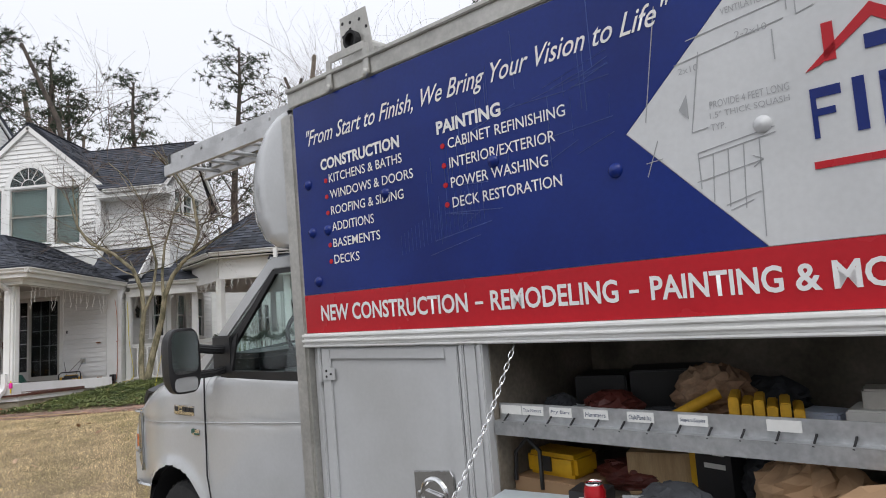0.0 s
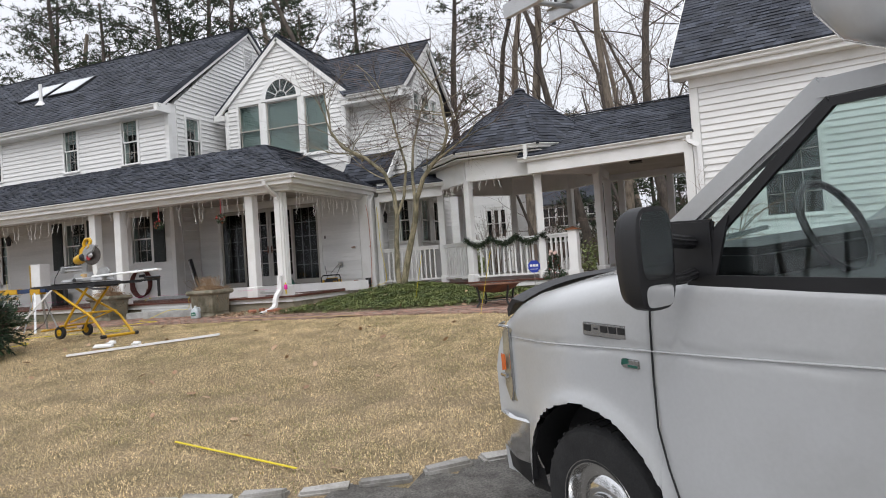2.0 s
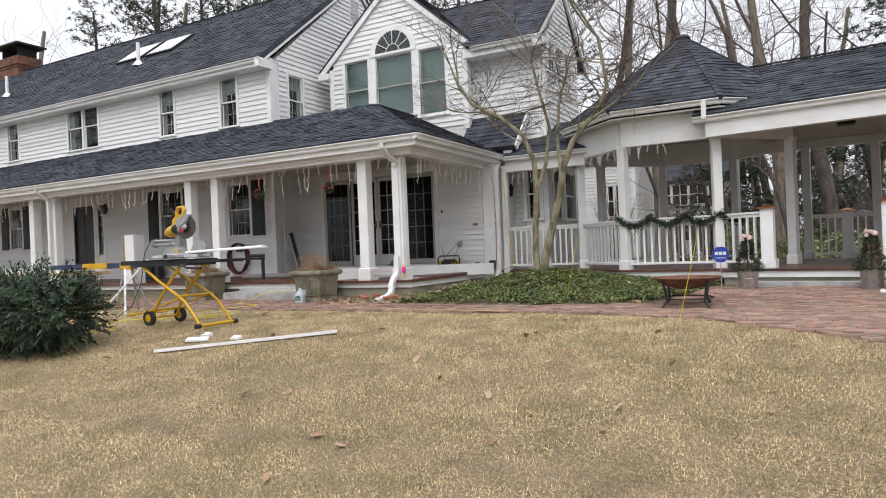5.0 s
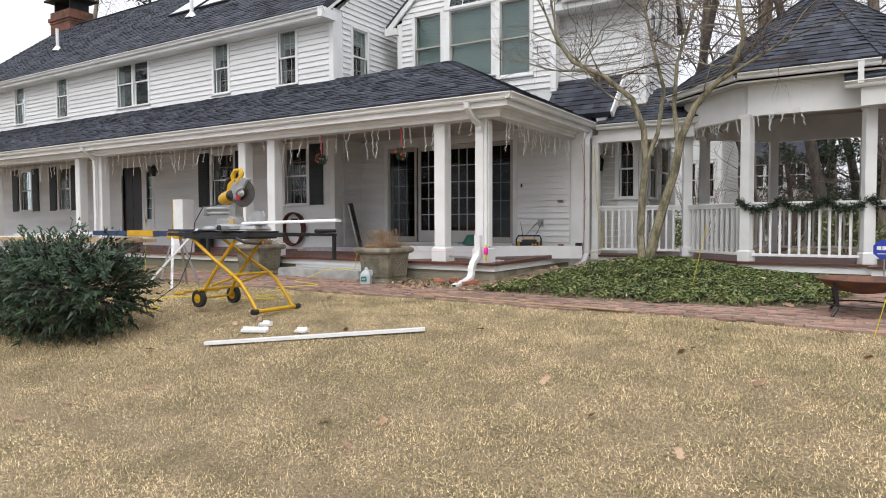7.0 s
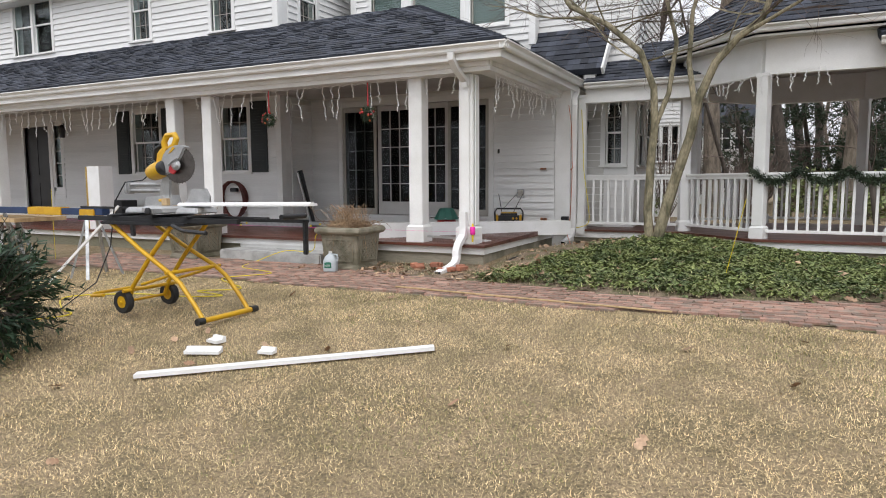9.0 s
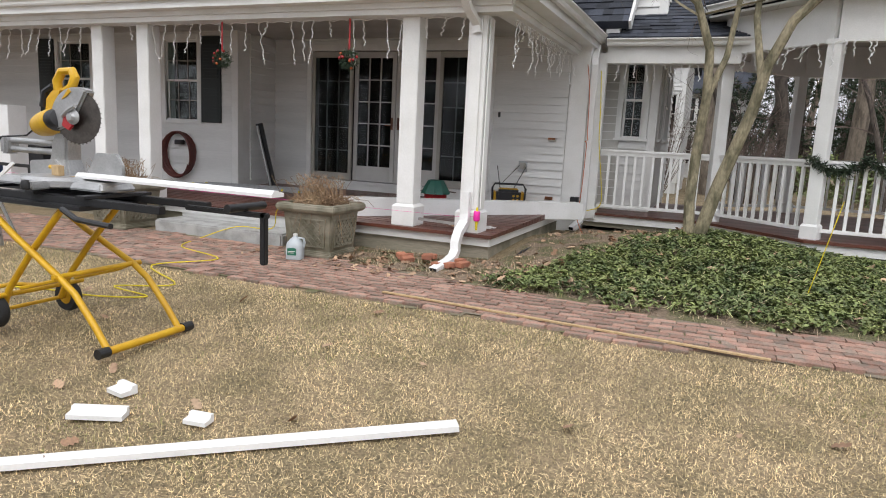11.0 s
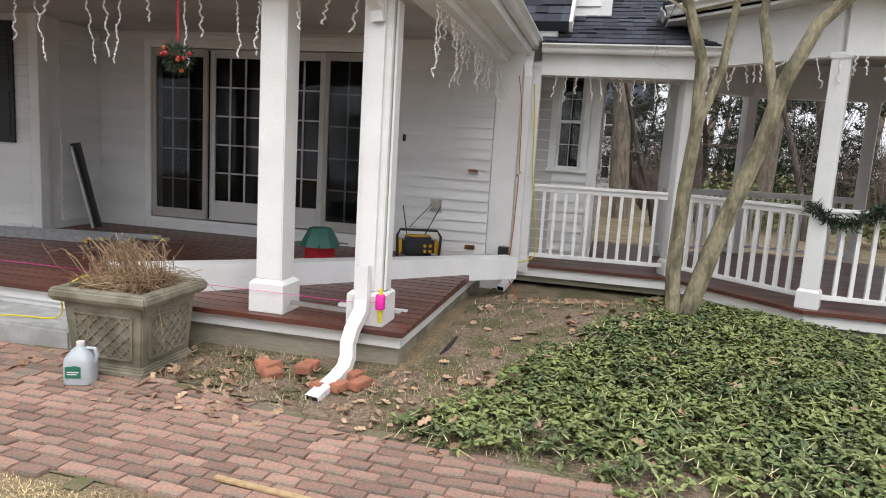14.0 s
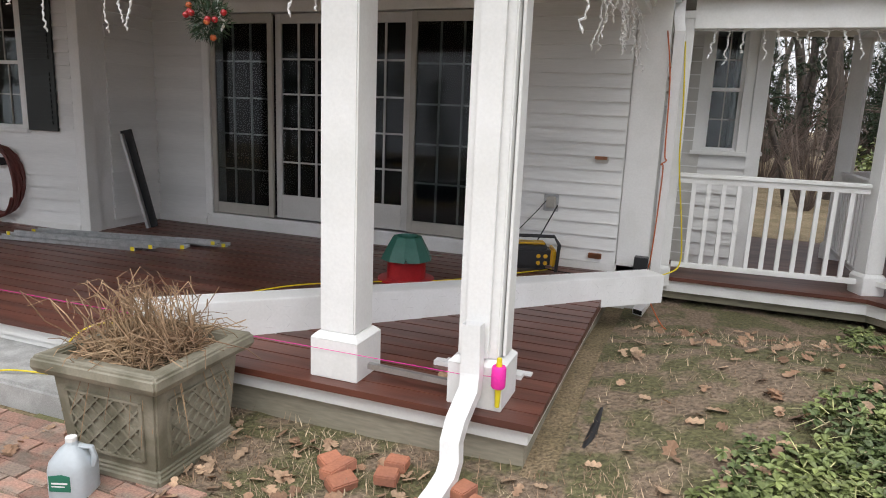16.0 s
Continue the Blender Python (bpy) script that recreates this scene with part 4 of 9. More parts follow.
for x in (-11.16, -10.365, -16.03, -15.18, -22.22, -21.24, -27.6, -26.7):
    post("porch_post", x, 13.86, ZD, 2.33, 0.212, 0.285, 0.25, "square white painted porch post with a plinth", "porch posts", cap=False)
pil = thing("pilaster", "applied white strips on the downspout post", "trim", pose(-10.365, 13.86, ZD))
G().box(-.06, .06, -.135, -.114, .26, 2.3).ob("strip", TRIM, pil, bevel=.003)
G().box(.114, .13, -.06, .06, .26, 2.3).ob("strip", TRIM, pil, bevel=.003)
corners = oct_pts(2.05, 0)
for i in range(8):
    post("gazebo_post", corners[i][0], corners[i][1], ZD, 2.42, 0.16, 0.205, 0.19, "square white gazebo post", "gazebo posts", 45 * i + 22.5)
for x, y in ((-4.2, 20.2), (-1.75, 20.2), (-2.9, 20.2)):
    WING.append(post("breezeway_post", x, y, ZD, 2.8, 0.16, 0.205, 0.19, "square white breezeway post", "breezeway posts"))
WING.append(post("breezeway_wall_post", XG - .13, 15.98, ZD - .3, 2.95, 0.17, 0.2, 0.19, "square white post against the garage wall", ""))
post("passage_post", -9.66, 17.32, ZD - .1, 2.5, 0.13, 0.16, 0.2, "slim white post against the house corner", "")

# gazebo and breezeway beams, ceilings
g = G()
for i in range(8):
    p, q = Vector(corners[i]), Vector(corners[(i + 1) % 8])
    g.bar(p + Vector((0, 0, 4.08)), q + Vector((0, 0, 4.08)), 0.14, 0.56)
tagged(g.ob("trim_gazebo_beam", TRIM), "tall white gazebo frieze boards", "trim", kind="structure")
tagged(G().slab(oct_pts(2.36, 4.30), (0, 0, 0.03)).ob("ceiling_gazebo", CEIL), "off-white gazebo ceiling, greyed for its shade", "ceiling", kind="structure")
tagged(G().box(-32, -9.95, 13.7, YF, 4.02, 4.05).box(XM - .0, -9.95, YF, YD, 4.02, 4.05).ob("ceiling_porch", CEIL), "off-white painted porch ceiling, greyed for its shade", "ceiling", kind="structure")
WING.append(tagged(G().box(-4.9, XG, 16.0, 20.6, 4.02, 4.05).ob("ceiling_breezeway", CEIL), "off-white breezeway ceiling, greyed for its shade", "ceiling", kind="structure"))
tagged(G().box(-9.8, -7.6, 17.25, 20.3, 3.95, 3.98).ob("ceiling_passage", CEIL), "off-white passage ceiling, greyed for its shade", "ceiling", kind="structure")
g = G().box(-5.15, XG, 15.93, 16.13, 3.78, 4.10).box(-5.0, XG, 20.1, 20.3, 3.85, 4.1)
WING.append(tagged(g.ob("trim_breezeway_beam", TRIM), "white boxed breezeway beam", "trim", kind="structure"))
trimbox("trim_passage_beam", -9.6, -7.75, 17.24, 17.4, 3.66, 3.98, "white boxed passage beam")
g = G().bar((-5.15, 15.88, 4.10), (-5.15, 15.88, 4.42), 0.08, 0.1, (0, 1, 0))
tagged(g.ob("trim_gazebo_leader", TRIM), "short white gutter leader", "trim", kind="structure")


def railing(p, q, z, label, group, h=0.98, gap=0.135):
    """White rail of square balusters from p to q."""
    p, q = Vector((*p, 0)), Vector((*q, 0))
    d = q - p
    r = thing("railing", label, "railing", pose(p.x, p.y, z, 0, 0, math.degrees(math.atan2(d.y, d.x))), group=group)
    L = d.length
    G().box(0, L, -.04, .04, h - .035, h).box(0, L, -.02, .02, h - .09, h - .035).ob("top_rail", TRIM, r, bevel=.004)
    G().box(0, L, -.03, .03, .09, .135).ob("bottom_rail", TRIM, r, bevel=.003)
    n = max(1, round(L / gap) - 1)
    me = None
    for i in range(n):
        if me is None:
            b = G().box(-.018, .018, -.018, .018, .135, h - .09).ob("baluster", TRIM, r)
            me = b.data
        else:
            b = new("baluster", me)
            b.parent = r
        b.location.x = L * (i + 1) / (n + 1)
    return r


RG = "white railings of the passage and gazebo"
railing((-9.58, 17.34), (-8.02, 17.44), ZD, "white painted railing between house and gazebo", RG)
for a, b in ((4, 5), (5, 6), (3, 4), (2, 3), (1, 2)):
    p, q = Vector(corners[a]), Vector(corners[b])
    d = (q - p).normalized() * 0.08
    railing((p + d)[:2], (q - d)[:2], ZD, "white painted gazebo railing with square balusters", RG)
WING.append(railing((-4.94, 16.24), (-4.28, 15.98), ZD, "short white railing beside the steps", RG))
WING.append(railing((-2.34, 15.95), (XG - .22, 15.95), ZD, "short white railing beside the garage", RG))
WING.append(railing((-4.1, 20.2), (-2.98, 20.2), ZD, "white railing at the back of the breezeway", RG))
WING.append(railing((-2.82, 20.2), (-1.85, 20.2), ZD, "white railing at the back of the breezeway", RG))
for x, y in ((-4.18, 15.9), (-2.45, 15.9), (-3.45, 20.2)):
    p = thing("newel_post", "square white newel post with a copper cap", "post", pose(x, y, ZD), group="newel posts")
    WING.append(p)
    G().box(-.10, .10, -.10, .10, .16, 1.02).ob("shaft", TRIM, p, bevel=.006)
    G().box(-.13, .13, -.13, .13, 0, .16).ob("base", TRIM, p, bevel=.006)
    G().box(-.14, .14, -.14, .14, 1.02, 1.04).add([(-.14, -.14, 1.04), (.14, -.14, 1.04), (.14, .14, 1.04), (-.14, .14, 1.04), (0, 0, 1.10)], [(0, 1, 4), (1, 2, 4), (2, 3, 4), (3, 0, 4)]).ob("cap", COPPER, p, "copper pyramid cap")


def downspout(name, pts, label, w=0.085, d=0.06):
    k = thing(name, label, "downspout", pose(*pts[0]))
    base = Vector(pts[0])
    path = [Vector(p) - base for p in pts]
    rings = []
    for i, p in enumerate(path):
        t = (path[min(i + 1, len(path) - 1)] - path[max(i - 1, 0)]).normalized()
        s = Vector((1, 0, 0)) if abs(t.x) < 0.9 else Vector((0, 1, 0))
        u = t.cross(s).normalized()
        s = u.cross(t).normalized()
        rings.append([p + s * a * w / 2 + u * b * d / 2 for a, b in ((-1, -1), (1, -1), (1, 1), (-1, 1))])
    G().loft(rings, caps=False).ob("pipe", PVC, k, bevel=0.0)
    end = (path[-1] - path[-2]).normalized() * .012
    mid = sum((Vector(p) for p in rings[-1]), Vector()) / 4
    # dark plate just inside the pipe's mouth supplies its inner shade
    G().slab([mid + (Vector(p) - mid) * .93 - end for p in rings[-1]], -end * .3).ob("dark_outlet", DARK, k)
    return k


downspout("downspout", [(-10.40, 13.36, 3.96), (-10.40, 13.37, 3.88), (-10.39, 13.50, 3.76), (-10.36, 13.70, 3.64), (-10.35, 13.71, 3.55)], "white gutter outlet elbow on the corner post")
downspout("downspout", [(-10.37, 13.67, 1.86), (-10.36, 13.66, 1.62), (-10.36, 13.64, 1.53), (-10.38, 13.53, 1.42), (-10.39, 13.49, 1.33), (-10.38, 13.47, 1.24), (-10.385, 13.42, 1.17), (-10.40, 13.32, 1.13), (-10.44, 13.02, 1.07)], "white downspout with a corrugated elbow reaching onto the path", 0.095, 0.075)
downspout("downspout", [(-21.3, 13.36, 3.96), (-21.3, 13.38, 3.88), (-21.28, 13.66, 3.66), (-21.28, 13.68, 3.5), (-21.28, 13.68, 1.5)], "white downspout on a porch post")
WING.append(downspout("downspout", [(XG - .1, 15.86, 4.08), (XG - .1, 15.84, 3.98), (XG + .08, 15.80, 3.86), (XG + .10, 15.80, 3.7), (XG + .10, 15.80, 1.25), (XG + .05, 15.7, 1.14), (XG, 15.5, 1.1)], "white downspout on the garage corner"))
downspout("downspout", [(-9.73, 17.2, 3.9), (-9.72, 16.98, 3.7), (-9.70, 16.93, 3.6), (-9.70, 16.93, 1.45), (-9.72, 16.85, 1.3), (-9.8, 16.6, 1.2)], "white downspout on the house corner")
SWING = pose(-5.02, 15.9, 0) @ pose(0, 0, 0, 0, 0, -9) @ pose(5.02, -15.9, 0)
for part in WING:
    part.matrix_world = SWING @ part.matrix_world
# ---------------------------------------------------------------- work truck, parked nose uphill on the drive
# local axes: x forward along the body, y out of the driver's side, z up; the origin at the front foot of the sign panel
tx, tz = Vector((-0.7862, 0.6167, 0.0408)).normalized(), Vector((-0.0018, -0.0683, 0.9977)).normalized()
ty = tz.cross(tx).normalized()
tz = tx.cross(ty)
TRUCK = Matrix(((tx.x, ty.x, tz.x, -0.936), (tx.y, ty.y, tz.y, 3.159), (tx.z, ty.z, tz.z, 1.819), (0, 0, 0, 1)))
GZ = -1.63   # ground in local z
VYC, BW = -1.1, 2.2
truck = thing("box_truck", "white work truck with a blue and red sign-written box body", "truck", TRUCK @ pose(0, 0, GZ))
LIFT = pose(0, 0, -GZ)


def tg():
    return G(LIFT)


GREYP = mat("grey_blueprint_panel", (0.62, 0.63, 0.64), 0.35, col2=(0.56, 0.57, 0.58), var=0.03, scale=2, bump=0.03, coat=0.3)
LINE = mat("blueprint_line", (0.36, 0.37, 0.38), 0.5, var=0.03)
SKETCH = mat("pale_blue_line", (0.03, 0.07, 0.27), 0.35, var=0.2, scale=9)
LETTER = mat("white_letter", (0.80, 0.80, 0.80), 0.4, var=0.02)
LAMPY = mat("hazed_lens", (0.36, 0.33, 0.25), 0.25, var=0.08, scale=6, coat=0.5)
AMBER = mat("amber_lens", (0.75, 0.12, 0.01), 0.25, var=0.05, coat=0.5)
# grubby tan, darkened to include the shade inside the deep compartment
TAN = mat("grubby_shaded_interior", (0.24, 0.21, 0.17), 0.8, col2=(0.13, 0.115, 0.09), var=0.15, scale=4)

# box body with an open side compartment
g = tg().box(-4.3, 0.03, -BW, -0.005, 0.0, 1.10)
g.box(-4.3, 0.03, -BW, -0.75, -1.2, 0.0).box(-4.3, -3.2, -0.75, -0.004, -1.2, 0.0).box(-0.98, 0.03, -0.75, -0.03, -1.2, 0.0).box(-3.2, -0.98, -0.75, -0.004, -1.2, -0.56)
g.ob("box_body", TRUCKW, truck, "white box body")
tg().box(-3.2, -0.98, -0.75, -0.745, -0.55, 0).box(-3.2, -0.98, -0.74, -0.01, -0.558, -0.545).box(-0.985, -0.98, -0.74, -0.03, -0.54, -0.01).ob("compartment_lining", TAN, truck, "grubby tan lining of the side compartment, darkened for its shade")
# near-black sheet puts the shade under the compartment's top
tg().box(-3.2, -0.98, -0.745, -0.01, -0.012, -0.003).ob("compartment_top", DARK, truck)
ARW = [(-2.105, 1.09), (-1.594, 0.60), (-1.951, 0.224)]
yv = 0.0
tg().slab([(0.028, yv, 1.095), *((x, yv, z) for x, z in ARW), (0.028, yv, 0.224)], (0, 0.003, 0)).ob("blue_panel", BLUE, truck, "navy blue sign panel")
tg().slab([(-4.28, yv, 1.095), *((x - 0.003, yv, z) for x, z in ARW), (-4.28, yv, 0.224)], (0, 0.003, 0)).ob("blueprint_panel", GREYP, truck, "pale grey panel printed with a building plan")
tg().box(-4.28, 0.03, yv, 0.003, 0.052, 0.222).ob("red_band", RED, truck, "red sign band")
tg().box(-4.3, 0.05, -0.01, 0.012, -0.012, 0.050).box(-4.3, 0.05, 0.012, 0.022, 0.034, 0.048).box(-4.3, 0.05, 0.012, 0.022, 0.012, 0.024).box(-4.3, 0.05, 0.012, 0.018, -0.010, 0.002).ob("side_moulding", TRIM, truck, "ribbed white moulding", bevel=0.003)
ALUW = mat("mill_aluminium", (0.50, 0.49, 0.46), 0.5, 0.6, var=0.08, scale=7, bump=0.1)
tg().box(0.032, 0.125, -0.08, 0.012, -1.25, 1.08).ob("corner_post", ALUW, truck, "dull aluminium corner post", bevel=0.012)
tg().box(-4.3, 0.06, -0.05, 0.008, 1.10, 1.185).box(-4.3, 0.06, -0.03, 0.02, 1.17, 1.19).ob("roof_rail", ALUW, truck, "aluminium roof rail", bevel=0.004)
tg().box(-4.3, 0.05, -BW + 0.03, -0.05, 1.10, 1.15).ob("roof_panel", TRUCKW, truck)
RIV = [(-0.05, 0.72), (-0.06, 0.50), (-0.08, 0.28), (-0.17, 0.5), (-0.55, 0.6), (-1.10, 0.62), (-1.55, 0.50), (-1.972, 0.541)]
for i, (x, z) in enumerate(RIV):
    m = LIFT @ pose(x, 0.003, z, -90)
    G(m).lathe([(0.024, 0), (0.022, 0.006), (0.014, 0.014), (0.0, 0.017)], 12).ob("dome_fastener", GREYP if i == 7 else BLUE, truck, smooth=True)


def lettering(parent, s, x, z, w, h, material, slant=0.0, bold=0.0, y=0.0055, name="lettering"):
    """Built-in-font letters on the side panel: x, z: foot of the first letter; w, h: the size of the line."""
    cu = bpy.data.curves.new("letters", "FONT")
    cu.body, cu.offset, cu.resolution_u, cu.shear = s, bold, 3, slant
    tmp = bpy.data.objects.new("letters", cu)
    me = bpy.data.meshes.new_from_object(tmp)
    bpy.data.objects.remove(tmp)
    vs = np.array([v.co[:2] for v in me.vertices])
    lo, hi = vs.min(0), vs.max(0)
    base = 0.0 if lo[1] > -0.05 else lo[1]
    for v in me.vertices:
        px, pz = (v.co.x - lo[0]) / (hi[0] - lo[0]) * w, (v.co.y - base) / (hi[1] - base) * h
        v.co = LIFT @ Vector((x - px, y, z + pz))
    me.materials.append(material)
    o = new(name, me)
    o.parent = parent
    o["label"] = "lettering that reads " + s.strip('"').lower()
    return o


lettering(truck, '"From Start to Finish, We Bring Your Vision to Life"', -0.06, 0.872, 1.71, 0.095, LETTER, 0.45, 0.006)
lettering(truck, "CONSTRUCTION", -0.15, 0.77, 0.50, 0.048, LETTER, 0, 0.035)
for i, s in enumerate(("KITCHENS & BATHS", "WINDOWS & DOORS", "ROOFING & SIDING", "ADDITIONS", "BASEMENTS", "DECKS")):
    z = 0.706 - 0.0715 * i
    lettering(truck, s, -0.202, z, (0.455, 0.51, 0.45, 0.27, 0.30, 0.165)[i], 0.038, LETTER, 0, 0.006)
    G(LIFT @ pose(-0.178, 0.003, z + 0.012, -90)).lathe([(0.011, 0), (0.010, 0.003), (0, 0.0032)], 10).ob("bullet", RED, truck)
lettering(truck, "PAINTING", -0.85, 0.772, 0.30, 0.048, LETTER, 0, 0.035)
for i, s in enumerate(("CABINET REFINISHING", "INTERIOR/EXTERIOR", "POWER WASHING", "DECK RESTORATION")):
    z = 0.708 - 0.0735 * i
    lettering(truck, s, -0.90, z, (0.50, 0.455, 0.42, 0.465)[i], 0.038, LETTER, 0, 0.006)
    G(LIFT @ pose(-0.872, 0.003, z + 0.014, -90)).lathe([(0.011, 0), (0.010, 0.003), (0, 0.0032)], 10).ob("bullet", RED, truck)
for s, x, w in (("NEW CONSTRUCTION", -0.085, 0.845), ("-", -0.965, 0.035), ("REMODELING", -1.035, 0.485), ("-", -1.555, 0.03), ("PAINTING", -1.622, 0.355), ("& MO", -2.005, 0.22)):
    if s == "-":
        tg().box(x - w, x, 0.003, 0.0055, 0.128, 0.138).ob("dash", LETTER, truck)
    else:
        lettering(truck, s, x, 0.106, w, 0.068, LETTER, 0, 0.022)
# plan lines and the plain shapes of the emblem
g = tg()
for a, b in (((-1.72, 0.95), (-1.66, 0.62)), ((-1.83, 0.78), (-1.79, 0.56)), ((-1.79, 0.56), (-1.835, 0.565)), ((-1.69, 0.56), (-1.65, 0.46)), ((-1.65, 0.50), (-1.70, 0.505)), ((-1.80, 0.50), (-2.0, 0.53)), ((-1.80, 0.485), (-2.0, 0.515)), ((-1.80, 0.50), (-1.80, 0.40)), ((-1.84, 0.49), (-1.83, 0.36)), ((-1.88, 0.495), (-1.87, 0.34)), ((-1.92, 0.50), (-1.91, 0.33)), ((-1.96, 0.51), (-1.95, 0.25)), ((-1.79, 0.42), (-1.965, 0.45)), ((-1.86, 0.345), (-1.95, 0.37)), ((-1.87, 0.33), (-1.93, 0.35)), ((-1.80, 0.82), (-2.15, 0.86)), ((-1.76, 0.76), (-2.05, 0.80)), ((-2.06, 0.95), (-2.06, 0.82)), ((-2.08, 0.95), (-2.08, 0.80)), ((-2.08, 0.80), (-2.12, 0.81)), ((-2.02, 0.78), (-2.02, 0.70)), ((-1.94, 0.465), (-1.965, 0.452)), ((-1.94, 0.435), (-1.965, 0.452))):
    g.bar((a[0], 0.004, a[1]), (b[0], 0.004, b[1]), 0.0025, 0.0015, (0, 1, 0))
g.slab([(-1.76, 0.003, 0.63), (-1.785, 0.003, 0.67), (-1.785, 0.003, 0.60)], (0, 0.002, 0))
g.ob("plan_print", LINE, truck, "fine grey plan lines")
for s, x, z, w, h in (("PROVIDE 4 FEET LONG", -1.845, 0.614, 0.20, 0.020), ('1.5" THICK SQUASH', -1.843, 0.583, 0.20, 0.020), ("TYP.", -1.842, 0.553, 0.04, 0.018), ("VENTILATION", -1.90, 0.86, 0.12, 0.018), ("2-2x10", -1.93, 0.785, 0.08, 0.018), ("2x10", -1.77, 0.73, 0.055, 0.018)):
    lettering(truck, s, x, z, w, h, LINE, 0, 0.0, 0.0045)
tg().slab([(-2.085, 0.003, 0.644), (-2.12, 0.003, 0.655), (-2.235, 0.003, 0.74), (-2.37, 0.003, 0.64), (-2.39, 0.003, 0.66), (-2.235, 0.003, 0.775)], (0, 0.003, 0)).box(-2.155, -2.13, 0.003, 0.006, 0.66, 0.755).box(-2.9, -2.08, 0.003, 0.006, 0.40, 0.418).ob("red_roof_emblem", RED, truck, "red roof-shaped emblem")
g = tg().box(-2.10, -2.088, 0.003, 0.006, 0.475, 0.60).box(-2.155, -2.10, 0.003, 0.006, 0.575, 0.60).box(-2.14, -2.10, 0.003, 0.006, 0.53, 0.548).box(-2.205, -2.18, 0.003, 0.006, 0.475, 0.605)
g.box(-2.26, -2.235, 0.003, 0.006, 0.475, 0.605).box(-2.36, -2.335, 0.003, 0.006, 0.475, 0.605).bar((-2.245, 0.0045, 0.60), (-2.35, 0.0045, 0.48), 0.03, 0.003, (0, 1, 0)).box(-2.9, -2.42, 0.003, 0.006, 0.49, 0.59).box(-2.26, -2.215, 0.003, 0.006, 0.665, 0.70)
g.ob("emblem_mark", BLUE, truck, "plain navy emblem shapes")
# faint house sketch on the blue panel
g = tg()
rs = random.Random(4)
for i in range(46):
    x = -0.75 - rs.random() * 0.82
    z = 0.30 + rs.random() * 0.30 + 0.25 * smoothstep(-0.7, -1.2, x)
    if rs.random() < 0.5:
        a, b = (x, z), (x, z + rs.uniform(0.05, 0.22))
    else:
        a, b = (x, z), (x - rs.uniform(0.1, 0.4), z + rs.uniform(-0.02, 0.06))
    g.bar((max(a[0], -1.55), 0.0035, a[1]), (max(b[0], -1.56), 0.0035, b[1]), rs.uniform(0.001, 0.003), 0.001, (0, 1, 0))
for i in range(22):
    x = -0.62 - 0.02 * i
    g.bar((x, 0.0035, 0.34 + 0.004 * i), (x, 0.0035, 0.42 + 0.007 * i), 0.0016, 0.001, (0, 1, 0))
g.ob("house_sketch", SKETCH, truck, "faint pale-blue house sketch")

# side locker door
ld = tg().box(-0.86, -0.035, -0.03, -0.004, -1.2, -0.015).ob("locker_door", TRUCKW, truck, "white framed locker door", bevel=0.003)
tg().box(-0.86, -0.80, -0.003, 0.006, -1.19, -0.02).box(-0.125, -0.065, -0.003, 0.006, -1.19, -0.02).box(-0.80, -0.125, -0.003, 0.006, -0.065, -0.02).box(-0.80, -0.125, -0.003, 0.006, -1.19, -1.13).ob("door_frame", TRUCKW, ld, bevel=0.004)
for j0, j1, jd in ((-0.98, -0.955, 0.012), (-0.95, -0.892, 0.006), (-0.89, -0.868, 0.010), (-0.055, -0.035, 0.008)):
    tg().box(j0, j1, -0.03, jd, -1.2, -0.012).ob("door_jamb", TRUCKW, truck, bevel=0.005)
hg = tg().box(-0.155, -0.07, 0.006, 0.011, -0.155, -0.10).box(-0.068, -0.045, 0.004, 0.016, -0.165, -0.09)
hg = hg.ob("hinge", TRUCKW, truck, "white strap hinge", bevel=0.002)
for x, z in ((-0.10, -0.115), (-0.10, -0.14), (-0.13, -0.128)):
    G(LIFT @ pose(x, 0.011, z, -90)).lathe([(0.006, 0), (0.005, 0.003), (0, 0.004)], 8).ob("screw", BLACK, hg)
lt = tg().slab([(-0.598, 0.006, -0.49), (-0.785, 0.006, -0.47), (-0.80, 0.006, -0.49), (-0.80, 0.006, -0.66), (-0.785, 0.006, -0.68), (-0.61, 0.006, -0.68), (-0.598, 0.006, -0.66)], (0, 0.008, 0)).ob("paddle_latch", CHROME, truck, "chrome paddle latch", bevel=0.003)
G(LIFT @ pose(-0.70, 0.014, -0.57, -90)).lathe([(0.065, 0), (0.068, 0.006), (0.06, 0.010), (0.052, 0.002), (0.0, 0.001)], 24).ob("latch_ring", CHROME, lt, smooth=True)
tg().bar((-0.66, 0.02, -0.56), (-0.745, 0.022, -0.575), 0.022, 0.012, (0, 1, 0)).ob("latch_paddle", CHROME, lt, bevel=0.003)
G(LIFT @ pose(-0.625, 0.014, -0.57, -90)).lathe([(0.011, 0), (0.011, 0.006), (0.006, 0.008), (0, 0.008)], 12).ob("keyhole", CHROME, lt)
# galvanised shelf with a slotted lip, and the fold-down flap on chains
sh = tg().box(-3.2, -0.99, -0.74, -0.056, -0.335, -0.325).ob("shelf", GALV, truck, "galvanised shelf with a slotted lip")
tg().box(-3.2, -0.99, -0.055, -0.05, -0.335, -0.225).ob("label_lip", GALV, sh)
tg().box(-3.2, -0.99, -0.0498, -0.0152, -0.285, -0.281).ob("slotted_ledge", GALV, sh)
tg().box(-3.2, -0.99, -0.02, -0.015, -0.33, -0.2855).ob("front_lip", GALV, sh)
